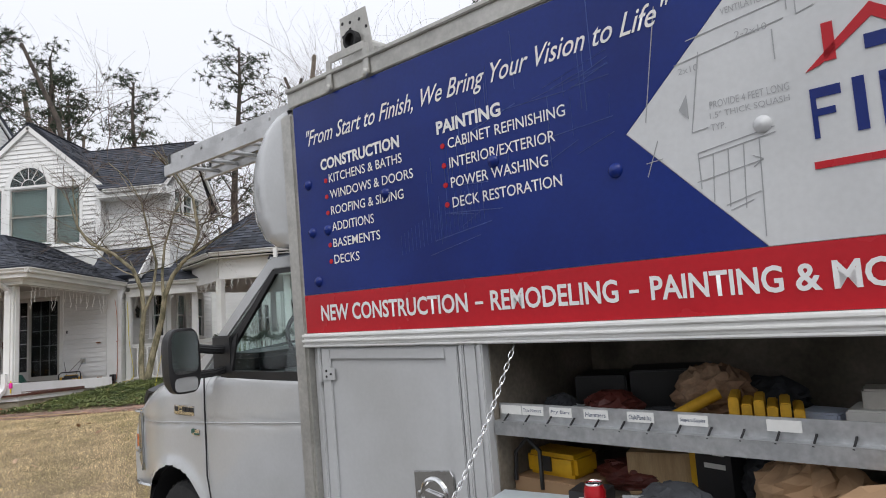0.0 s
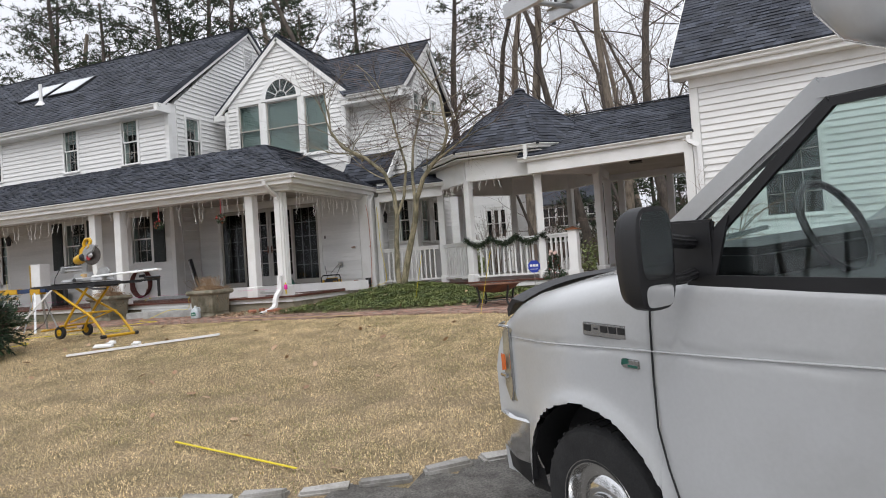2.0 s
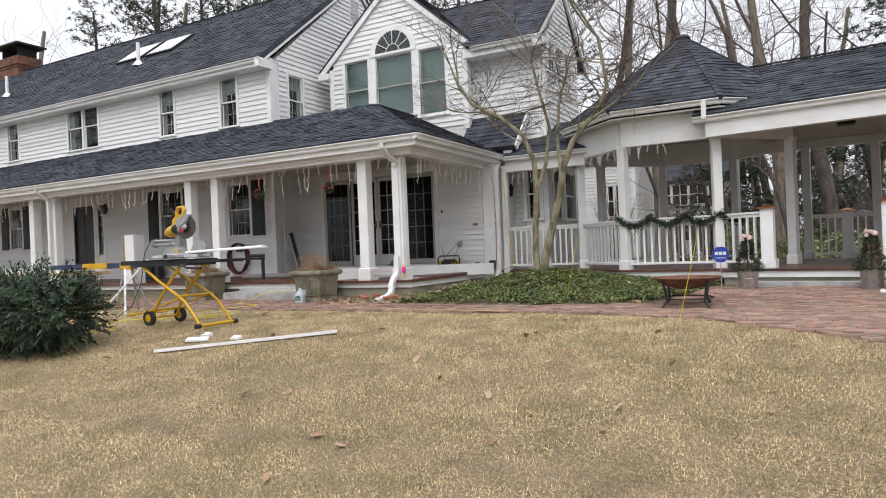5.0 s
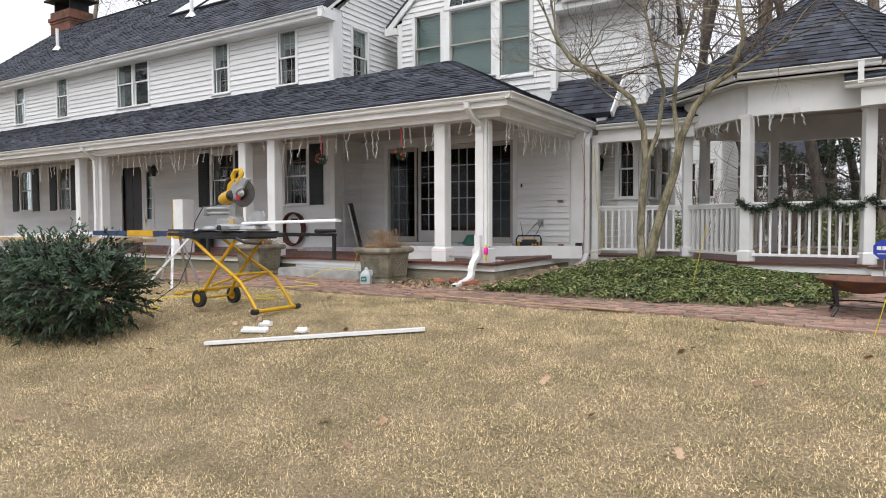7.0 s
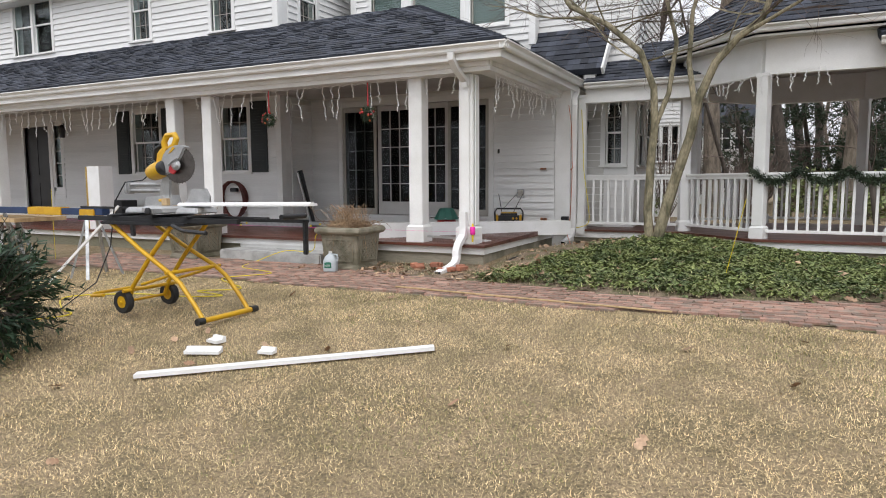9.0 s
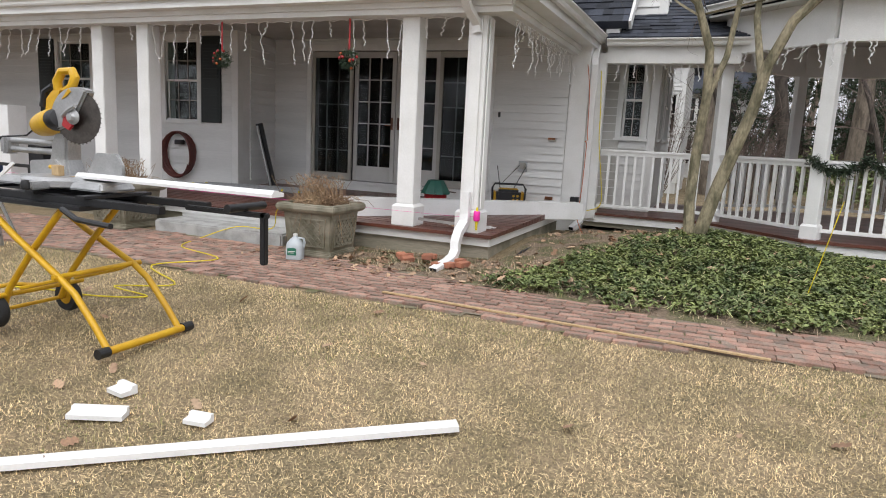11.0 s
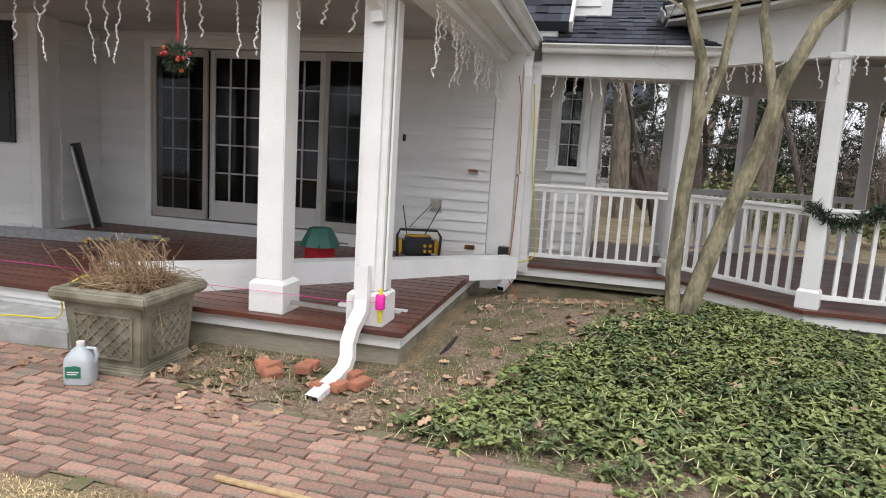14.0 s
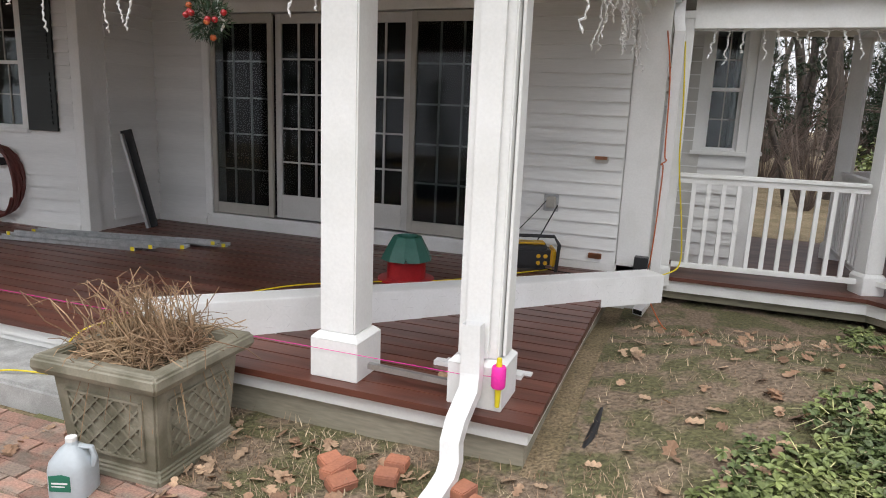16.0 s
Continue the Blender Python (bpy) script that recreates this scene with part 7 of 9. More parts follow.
# weeping dwarf maple by the garage
wm = thing("dwarf_maple", "low weeping leafless dwarf maple by the garage", "shrub", pose(-1.5, 13.4, height(-1.5, 13.4)))
g, tw = G(), G()
rr = random.Random(14)
g.tube([(0, 0, -.03), (.02, 0, .35), (-.05, .03, .7)], [0.06, 0.05, 0.045], 8)
for i in range(15):
    a = 2 * math.pi * i / 15 + rr.uniform(-.2, .2)
    d = Vector((math.cos(a), math.sin(a), rr.uniform(.3, .9))).normalized()
    grow(g, tw, Vector((-.03, .02, rr.uniform(.45, .7))), d, 0.026, rr.uniform(.6, .95), 4, rr, 0.36, 0.4, (3, 4), 0.0012, 0.012)
g.ob("trunk", BARK, wm, smooth=True)
tw.ob("crown", mat("rusty_twigs", (0.24, 0.13, 0.065), 0.85, var=0.15, bump=0), wm, "fine rust-brown weeping twigs")

# neighbour's house in the distance
nb = thing("neighbour_house", "distant white clapboard house with a dark roof", "house", pose(-11.5, 46, height(-11.5, 46)))
G().box(-4.5, 4.5, 0, 6, 0, 4.6).slab([(-4.5, 0, 4.6), (4.5, 0, 4.6), (4.5, 3, 7.2), (-4.5, 3, 7.2)], (0, .02, 0.0)).ob("wall", SIDING, nb)
G().slab([(-4.8, -.3, 4.5), (4.8, -.3, 4.5), (4.8, 3, 7.3), (-4.8, 3, 7.3)], (0, 0, .1)).slab([(-4.8, 6.3, 4.5), (4.8, 6.3, 4.5), (4.8, 3, 7.3), (-4.8, 3, 7.3)], (0, 0, .1)).ob("roof", SHINGLE, nb)
for x in (-3.4, -1.6, .4, 1.4, 2.4, 3.5):
    for z in (.9, 3.1):
        w = G().box(x - .42, x + .42, -.06, -.02, z, z + 1.2).ob("window", DARK, nb)
        G().box(x - .5, x + .5, -.09, -.06, z - .08, z).box(x - .5, x - .42, -.09, -.06, z, z + 1.2).box(x + .42, x + .5, -.09, -.06, z, z + 1.2).box(x - .42, x + .42, -.08, -.062, z + .57, z + .63).box(x - .03, x + .03, -.08, -.062, z, z + 1.2).ob("frame", TRIM, w)
# ---------------------------------------------------------------- loose things on the lawn and path
def ground_pose(x, y, turn=0.0, up=0.0):
    return pose(x, y, height(x, y) + up, 0, 0, turn)


def cyl(p, q, r, n=12):
    return G().tube([p, q], r, n)


# mitre saw on a folding yellow stand
st = thing("saw_stand", "folding yellow tube saw stand with wheels and black rails", "saw stand", pose(-11.83, 10.0, 0.985))
for y in (-.25, .33):
    s_ = 1 if y > 0 else -1
    G().tube([(-.62, y * .8, .90), (-.2, y * .9, .66), (.22, y, .45), (.36, y, .36), (.54, y, .16), (.64, y, .03)], 0.022, 10).ob("frame_tube", YELLOW, st, smooth=True)
    G().tube([(.22, y * .75, .90), (-.1, y * .75, .58), (-.36, y * .75, .28), (-.42, y * .75, .15), (-.44, y * .75, .125)], 0.022, 10).ob("frame_tube", YELLOW, st, smooth=True)
    w = G(pose(-.44, y * .95, .125, 90)).lathe([(.06, -.03), (.105, -.034), (.115, -.02), (.115, .02), (.105, .034), (.06, .03)], 24, caps=False).ob("wheel", TYRE, st, "black wheel with a yellow hub", smooth=True)
    G(pose(-.44, y * .95, .125, 90)).lathe([(0, -.03), (.068, -.027), (.068, .027), (0, .03)], 20).ob("hub", YELLOW, w)
    G().tube([(.22, y * .95, .45), (.18, y * .7, .42), (-.25, y * .7, .30)], 0.015, 8).ob("brace", YELLOW, st, smooth=True)
for x, z, r in ((.64, .03, .026), (.22, .45, .018), (-.38, .24, .018), (-.44, .125, .014)):
    cyl((x, -.29, z), (x, .39, z), r).ob("cross_tube", YELLOW, st, smooth=True)
for y in (-.29, .40):
    cyl((.64, y - .04, .03), (.64, y + .04, .03), .033).ob("rubber_foot", BLACK, st)
G().tube([(-.68, -.28, .18), (-.86, -.28, .16), (-.92, -.2, .17), (-.92, .2, .17), (-.86, .28, .16), (-.68, .28, .18)], .017, 8).ob("pull_handle", YELLOW, st, smooth=True)
for y in (-.19, .19):
    G().box(-1.1, 1.05, y - .025, y + .025, .92, .965).ob("table_rail", BLACK, st, bevel=.004)
for x in (-.55, .0, .45):
    G().box(x - .04, x + .04, -.26, .26, .965, .985).ob("mount_bar", BLACK, st, bevel=.003)
G().box(-.7, .45, -.26, .26, .89, .92).ob("table_plate", BLACK, st, "black slotted table plate", bevel=.005)
G().box(1.05, 1.66, -.02, .02, .935, .965).box(1.61, 1.648, -.02, .02, .66, .965).ob("extension_arm", BLACK, st, bevel=.006)
cyl((1.50, -.16, .99), (1.50, .16, .99), .024).ob("work_roller", BLACK, st, smooth=True)
G().tube([(.35, -.3, .90), (.55, -.36, .86), (.85, -.38, .85)], .018, 8).ob("lever", BLACK, st, smooth=True)
SILV = mat("cast_aluminium", (0.48, 0.48, 0.48), 0.45, 0.7, var=0.08, scale=9, bump=0.2, bscale=90)
saw = thing("mitre_saw", "yellow and grey sliding mitre saw raised above its table", "saw", pose(-11.86, 10.0, 1.985) @ Matrix.Diagonal((1.22, 1.1, 1.0, 1)))
G().lathe([(.19, 0), (.21, .012), (.21, .05), (.185, .07), (0, .072)], 32).ob("turntable", SILV, saw, "cast aluminium turntable", smooth=True)
for x0, x1 in ((-.40, -.17), (.17, .42)):
    G().loft([[(x0, -.12, 0), (x1, -.12, 0), (x1, .14, 0), (x0, .14, 0)], [(x0 + .02, -.10, .055), (x1 - .02, -.10, .055), (x1 - .02, .12, .055), (x0 + .02, .12, .055)]]).ob("base_wing", SILV, saw, bevel=.012)
G().slab([(-.33, .05, .05), (-.06, .05, .05), (-.06, .05, .11), (-.12, .05, .17), (-.33, .05, .15)], (0, .025, 0)).ob("fence", SILV, saw, bevel=.006)
G().slab([(.10, .05, .05), (.40, .05, .05), (.40, .05, .16), (.36, .05, .235), (.20, .05, .235), (.15, .05, .13)], (0, .025, 0)).ob("fence", SILV, saw, "tall cast sliding fence", bevel=.006)
for x in (.22, .30):
    G().slab([(x, .075, .06), (x + .02, .075, .06), (x + .02, .075, .21), (x, .075, .21)], (0, .05, -.0)).ob("fence_rib", SILV, saw)
G().slab([(.06, -.30, .0), (.13, -.30, .0), (.10, -.1, .0), (-.04, -.1, .0)], (0, 0, .05)).ob("mitre_arm", SILV, saw, "mitre lock arm reaching forward", bevel=.01)
G().lathe([(0, -.03), (.022, -.025), (.026, .0), (.018, .03), (0, .034)], 12, (.095, -.31, .03)).ob("lock_knob", BLACK, saw, smooth=True)
G().loft([[(-.20, .06, .03), (-.02, .06, .03), (-.02, .20, .03), (-.20, .20, .03)], [(-.19, .07, .17), (-.05, .07, .17), (-.05, .19, .17), (-.19, .19, .17)], [(-.15, .06, .30), (-.03, .06, .30), (-.03, .17, .30), (-.15, .17, .30)], [(-.08, .05, .42), (.03, .05, .42), (.03, .14, .42), (-.08, .14, .42)]]).ob("arm_knuckle", SILV, saw, "tilting cast column", bevel=.014)
G().lathe([(0, -.012), (.03, -.012), (.034, .0), (.028, .012), (0, .014)], 14, (-.11, .04, .12)).ob("bevel_knob", YELLOW, saw, smooth=True)
for z in (.215, .275):
    G().tube([(-.56, .11, z), (-.06, .11, z)], .022, 14).ob("slide_rail", SILV, saw, smooth=True)
G().box(-.60, -.54, .06, .16, .18, .31).ob("rail_end", SILV, saw, bevel=.014)
bl = G(pose(.12, .015, .46, 90)).lathe([(0, -.0012), (.165, -.0012), (.172, 0), (.165, .0012), (0, .0012)], 72).ob("blade", mat("saw_blade", (0.13, 0.115, 0.105), 0.4, 0.9, var=0.12, scale=14), saw, "dark steel blade")
for k in range(36):
    m = pose(.12, .015, .46, 90) @ Matrix.Scale(1.11, 4) @ pose(0, 0, 0, 0, 0, 10 * k)
    G(m).add([(.148, -.006, -.0014), (.163, .0, -.0014), (.150, .007, -.0014), (.148, -.006, .0014), (.163, .0, .0014), (.150, .007, .0014)], [(0, 1, 2), (5, 4, 3), (0, 3, 4, 1), (1, 4, 5, 2)]).ob("tooth", bl.data.materials[0], bl)
G(pose(.12, .0, .46, 90)).lathe([(.0, .012), (.045, .012), (.05, .02), (.028, .03), (.022, .045), (0, .046)], 18).ob("arbor", SILV, bl, smooth=True)
guard = [(.12 + .192 * math.cos(a), .46 + .192 * math.sin(a)) for a in (math.radians(62 + 8 * k) for k in range(19))]
G().slab([(x, -.005, z) for x, z in guard] + [(-.02, -.005, .37), (.06, -.005, .40), (.11, -.005, .46), (.16, -.005, .54)], (0, .075, 0)).ob("upper_guard", SILV, saw, "grey blade guard", bevel=.012)
G().slab([(.03, -.012, .57), (.06, -.012, .585), (.10, -.012, .62), (.085, -.012, .64)], (0, .008, 0)).ob("guard_stripe", YELLOW, saw)
G().slab([(.03, -.02, .40), (.085, -.02, .37), (.115, -.02, .40), (.10, -.02, .47), (.07, -.02, .50), (.045, -.02, .46)], (0, .016, 0)).ob("guard_link", REDP, saw, "red guard link", bevel=.005)
G().tube([(.05, -.03, .46), (.10, -.035, .50), (.15, -.03, .53)], .012, 8).ob("link_arm", SILV, saw, smooth=True)
MO = pose(-.14, .06, .42, 0, 78, -18)
G(MO).lathe([(.05, -.15), (.075, -.13), (.084, -.06), (.084, .04), (.076, .07)], 24).ob("motor", YELLOW, saw, "yellow motor housing", smooth=True)
G(MO).lathe([(.074, .07), (.074, .115), (.06, .135), (.03, .14), (0, .14)], 24).ob("motor_cap", BLACK, saw, "black vented motor cap", smooth=True)
G(MO).lathe([(0, -.17), (.04, -.168), (.056, -.15), (.05, -.14)], 16).ob("motor_vent", BLACK, saw, smooth=True)
G().loft([[(-.17, .03, .46), (-.06, .03, .50), (-.06, .12, .50), (-.17, .12, .46)], [(-.15, .03, .58), (-.02, .03, .62), (-.02, .11, .62), (-.15, .11, .58)], [(-.10, .035, .64), (.02, .035, .65), (.02, .10, .65), (-.10, .10, .64)]]).ob("gear_case", YELLOW, saw, "yellow gear housing", bevel=.014)
G().tube([(-.07, .06, .62), (-.08, .06, .69), (-.04, .06, .755), (.04, .06, .76), (.06, .06, .72), (.035, .06, .66), (-.01, .06, .63)], .027, 10).ob("grip", YELLOW, saw, "yellow D-shaped grip", smooth=True)
G().tube([(-.19, .05, .52), (-.17, .05, .62), (-.10, .05, .66)], .022, 8).ob("carry_handle", BLACK, saw, smooth=True)
for x, y in ((-.02, -.02), (.02, -.04), (.09, .0)):
    G().box(x - .02, x + .02, y - .02, y + .02, .073, .16 - abs(x)).ob("wood_stop", WOODP, saw, "offcut wood stop", bevel=.002)
G().tube([(-.24, .06, .40), (-.34, .05, .32), (-.52, .02, .30), (-.58, -.05, .1), (-.58, -.12, -.35), (-.62, -.25, -.7), (-.75, -.5, -.93), (-1.0, -.7, -.97), (-1.05, -.6, -.98)], .006, 6).ob("power_cord", BLACK, saw, smooth=True)
# stock on the saw
pv = thing("trim_stock", "long white moulded trim lying on the saw table", "trim board", pose(-11.73, 10.04, 2.05))
G().slab([(0, -.05, 0), (0, .05, 0), (0, .05, .022), (0, .02, .022), (0, .005, .034), (0, -.03, .034), (0, -.05, .016)], (1.82, -.30, .03)).ob("moulding", PVC, pv)
# work bench and trestle beside the saw
wb = thing("work_bench", "yellow and black folding work bench on grey steel legs", "work bench", pose(-14.9, 11.35, 0.97))
G().box(-2.4, .30, -.06, .06, .88, .97).ob("beam", BLUEP, wb, bevel=.006)
G().box(-1.3, -.55, -.075, .075, .87, .98).ob("clamp_head", YELLOW, wb, "yellow clamp head", bevel=.008)
G().box(-.15, .15, -.08, .08, .84, .96).ob("clamp_head", YELLOW, wb, "yellow clamp head", bevel=.008)
G().box(-.2, .95, -.02, .02, .97, 1.0).box(.78, .84, -.02, .02, .62, .98).ob("support_arm", BLACK, wb, bevel=.004)
for x in (0.0, -2.1):
    for dx, dy in ((-.06, -.28), (-.06, .28), (.12, -.28), (.12, .28)):
        G().bar((x, dy * .25, .88), (x + dx * 2, dy, 0), .04, .025).ob("leg", GALV, wb)
tb = thing("trestle_table", "long plywood trestle table heaped with white trim offcuts", "table", pose(-18.6, 11.6, 0.98))
G().box(-3.2, 2.2, -.4, .4, .74, .80).ob("tabletop", WOODP, tb, bevel=.004)
for x in (-2.4, 1.4):
    for y in (-.3, .3):
        G().bar((x, y * .4, .74), (x - .2, y, 0), .06, .04).ob("leg", GALV, tb)
        G().bar((x, y * .4, .74), (x + .2, y, 0), .06, .04).ob("leg", GALV, tb)
rr = random.Random(3)
for i in range(9):
    o = thing("trim_offcut", "white trim offcut on the trestle table", "trim board", pose(-18.4 + rr.uniform(-1.8, 1.2), 11.6 + rr.uniform(-.25, .25), 1.785 + .012 * i, 0, 0, rr.uniform(-12, 12)), group="trim offcuts")
    G().box(-rr.uniform(.5, 1.3), rr.uniform(.5, 1.3), -.05, .05, 0, .02).ob("moulding", PVC, o)
ls = thing("leaning_trim", "white trim length leaning on the work bench", "trim board", pose(-15.0, 10.75, 0.96))
G().bar((0, 0, 0.02), (.72, .55, 1.02), .045, .03).ob("moulding", PVC, ls)
pw = thing("post_wrap_sample", "short white boxed post standing on the porch deck", "post", pose(-18.15, 13.9, ZD))
G().box(-.17, .17, -.15, .15, 0, 1.2).ob("box", PVC, pw, bevel=.005)
yb = thing("yellow_board", "yellow-painted board standing by the boxed post", "board", pose(-18.48, 13.92, ZD))
G().box(-.1, .1, -.02, .02, 0, 1.2).ob("board", mat("ochre_board", (0.42, 0.28, 0.06), 0.7, var=0.1), yb)
bn = thing("storage_bin", "dark blue plastic storage bin on the lawn", "bin", ground_pose(-15.0, 8.9, 10))
G().loft([[(-.36, -.24, 0), (.36, -.24, 0), (.36, .24, 0), (-.36, .24, 0)], [(-.42, -.29, .46), (.42, -.29, .46), (.42, .29, .46), (-.42, .29, .46)]]).ob("tub", BLUEP, bn, bevel=.02)
G().box(-.45, .45, -.32, .32, .46, .51).ob("lid", mat("pale_lid", (0.30, 0.33, 0.38), 0.5), bn, bevel=.015)

# cut fir tree lying on the lawn
ft = thing("cut_fir_tree", "bushy dark green cut fir tree lying on the lawn", "fir tree", ground_pose(-13.25, 8.45) @ Matrix.Scale(1.28, 4))
rr = random.Random(17)
lv, br_ = G(), G()
br_.tube([(-1.1, .2, .35), (0, 0, .40), (1.0, -.1, .3)], [.05, .04, .015], 8)
for i in range(820):
    t = rr.uniform(-.95, .9)
    a = rr.uniform(0, 6.28)
    R = .66 * math.sqrt(max(.12, 1 - (t * .92) ** 2)) * rr.uniform(.55, 1.05)
    b = Vector((t, 0, .42))
    e = b + Vector((rr.uniform(-.05, .35), math.cos(a) * R, math.sin(a) * R * .92))
    e.z = max(.02, e.z)
    br_.tube([b.lerp(e, .4), e], [.006, .002], 3, False)
    d = (e - b).normalized()
    for k in range(16):
        p = b.lerp(e, rr.uniform(.45, 1.03))
        s = d.cross(Vector((rr.gauss(0, 1), rr.gauss(0, 1), rr.gauss(0, 1)))).normalized()
        tip = p + (d * .6 + s * .8).normalized() * rr.uniform(.035, .075)
        w = d.cross(s).normalized() * .012
        lv.add([p - w, p + w, tip + w * .3, tip - w * .3], [(0, 1, 2, 3)])
br_.ob("branch", BARKD, ft)
lv.ob("needle_foliage", FIR, ft, "short dark green needles")

# offcuts and laths on the ground
def stick(name, label, p, q, w, h, material, lift=.012):
    o = thing(name, label, "trim board", pose(p[0], p[1], height(*p) + lift))
    z = height(*q) - height(*p)
    G().bar((0, 0, h / 2), (q[0] - p[0], q[1] - p[1], z + h / 2), w, h).ob("strip", material, o)
    return o


stick("trim_board", "long white moulded trim board lying on the lawn", (-10.78, 8.68), (-8.90, 9.90), .085, .03, PVC, .02)
stick("wood_lath", "thin pale wooden lath lying across the path edge", (-10.46, 11.98), (-7.36, 11.74), .035, .012, WOODP, .03)
for x, y, l, w, h, a in ((-10.67, 9.24, .29, .09, .05, 24), (-10.78, 9.49, .14, .10, .05, -10), (-10.15, 9.41, .13, .08, .045, 8)):
    o = thing("trim_offcut", "short white trim offcut on the grass", "trim board", ground_pose(x, y, a, .015), group="trim offcuts")
    G().slab([(-l / 2, -w / 2, 0), (-l / 2, w / 2, 0), (-l / 2, w / 2, h), (-l / 2, w * .2, h), (-l / 2, w * .1, h * .6), (-l / 2, -w / 2, h * .5)], (l, 0, 0)).ob("moulding", PVC, o)
stick("tape_strip", "yellow measuring strip lying on the grass", (-5.92, 5.78), (-4.45, 5.40), .022, .006, CORDY, .03)
for bx_, by_, tx_, ty_, h in ((-7.02, 13.43, -6.82, 13.45, .95), (-5.02, 11.5, -4.78, 11.5, 1.02), (-2.72, 6.7, -2.5, 6.8, 1.15), (-17.2, 12.3, -17.2, 12.3, 1.2)):
    o = thing("marker_stake", "thin yellow marker stake stuck in the ground", "stake", pose(bx_, by_, height(bx_, by_) - .03), group="marker stakes")
    G().tube([(0, 0, 0), (tx_ - bx_, ty_ - by_, h)], .004, 6).ob("rod", CORDY, o)

# planters with dead stalks
def planter(x, y, seed):
    p = thing("planter", "square olive resin planter with lattice panels and dead stalks", "planter", ground_pose(x, y, 2, .004), group="planters")
    b, t, h = .27, .335, .50
    sq = lambda k, z: [(-k, -k, z), (k, -k, z), (k, k, z), (-k, k, z)]
    G().loft([sq(b + .03, 0), sq(b + .03, .045), sq(b, .06), sq(t - .03, h)]).ob("body", PLANTER, p, bevel=.012)
    G().loft([sq(t - .035, h - .02), sq(t + .02, h), sq(t + .035, h + .03), sq(t + .03, h + .075), sq(t + .01, h + .09), sq(t - .055, h + .085), sq(t - .06, h + .04)], caps=False).ob("rim", PLANTER, p, "rolled rim", bevel=.01)
    G().loft([sq(t - .055, h + .02), sq(.05, h + .06)]).ob("potting_soil", SOIL, p)
    for k in range(4):
        m = pose(0, 0, 0, 0, 0, 90 * k)
        tilt = (t - .03 - b) / (h - .06)
        at = lambda u, z, o=0.006: m @ Vector((u, -(b + tilt * (z - .06)) - o, z))
        g = G()
        for (u0, z0), (u1, z1) in (((-.20, .12), (.20, .12)), ((-.22, .42), (.22, .42)), ((-.20, .12), (-.22, .42)), ((.20, .12), (.22, .42))):
            g.bar(at(u0, z0), at(u1, z1), .02, .012)
        g.ob("panel_frame", PLANTER, p)
        g = G()
        for i in range(-3, 5):
            for s in (1, -1):
                u0, u1 = s * (.085 * i - .15), s * (.085 * i + .15)
                a_, b_ = (u0, .125), (u1, .415)
                if abs(u0) > .205:
                    f = (math.copysign(.205, u0) - u0) / (u1 - u0)
                    a_ = (math.copysign(.205, u0), .125 + .29 * f)
                if abs(u1) > .205:
                    f = (math.copysign(.205, u1) - u0) / (u1 - u0)
                    b_ = (math.copysign(.205, u1), .125 + .29 * f)
                if b_[1] - a_[1] > .03:
                    g.bar(at(*a_, .004), at(*b_, .004), .014, .010)
        g.ob("lattice", PLANTER, p)
    r = random.Random(seed)
    g = G()
    for i in range(620):
        a, q = r.uniform(0, 6.28), r.uniform(0, .26)
        s = Vector((q * math.cos(a), q * math.sin(a), h + .05))
        tall = r.random() < .2
        e = s + (Vector((r.gauss(-.08, .07), r.gauss(0, .09), r.uniform(.2, .36))) if tall else Vector((r.gauss(0, .13), r.gauss(0, .13), r.uniform(.01, .13))))
        m_ = s.lerp(e, .6) + Vector((r.gauss(0, .04), r.gauss(0, .04), r.gauss(.02, .03)))
        e2 = e + Vector((r.gauss(0, .05), r.gauss(0, .05), -r.uniform(0, .08)))
        g.tube([s, m_, e, e2], [.0036, .0032, .0026, .0018], 3, False)
    for i in range(26):
        a = r.uniform(0, 6.28)
        s = Vector((.30 * math.cos(a), .30 * math.sin(a), h + .09))
        e = Vector((.40 * math.cos(a), .40 * math.sin(a), r.uniform(.1, .4)))
        g.tube([Vector((.15 * math.cos(a), .15 * math.sin(a), h + .1)), s, e], [.003, .003, .0015], 3, False)
    tagged(g.ob("stalk_tangle", mat("dead_stalk", (0.36, 0.25, 0.15), 0.9, col2=(0.24, 0.15, 0.09), var=.2, bump=0, isl=.35), p, "tangle of dry brown stalks"), kind="stuff")


planter(-11.93, 13.22, 1)
planter(-15.05, 13.3, 2)
# plastic jug
jg = thing("plastic_jug", "cloudy plastic gallon jug with a green label", "jug", ground_pose(-11.97, 12.78, 20, .02) @ Matrix.Diagonal((1.2, 1.2, .92, 1)))
sqr = lambda k, z, n=20, e=.55, dy=0.0: [(k * math.copysign(abs(math.cos(a)) ** e, math.cos(a)), dy + k * math.copysign(abs(math.sin(a)) ** e, math.sin(a)), z) for a in (2 * math.pi * j / n for j in range(n))]
G().loft([sqr(.068, 0), sqr(.076, .01), sqr(.076, .15), sqr(.07, .19), sqr(.045, .24, 20, .8), sqr(.022, .265, 20, 1), sqr(.02, .285, 20, 1)]).ob("body", JUG, jg, smooth=True)
G().tube([(.03, 0, .255), (.075, 0, .25), (.085, 0, .20), (.074, 0, .15)], .012, 8).ob("handle", JUG, jg, smooth=True)
G().lathe([(.021, .28), (.021, .30), (0, .301)], 14).ob("cap", LABELW, jg)
lb = G().slab([(-.05, -.078, .06), (.03, -.078, .06), (.03, -.078, .14), (.0, -.078, .15), (-.05, -.078, .14)], (0, .002, 0)).ob("label", LABELG, jg, "green paper label")
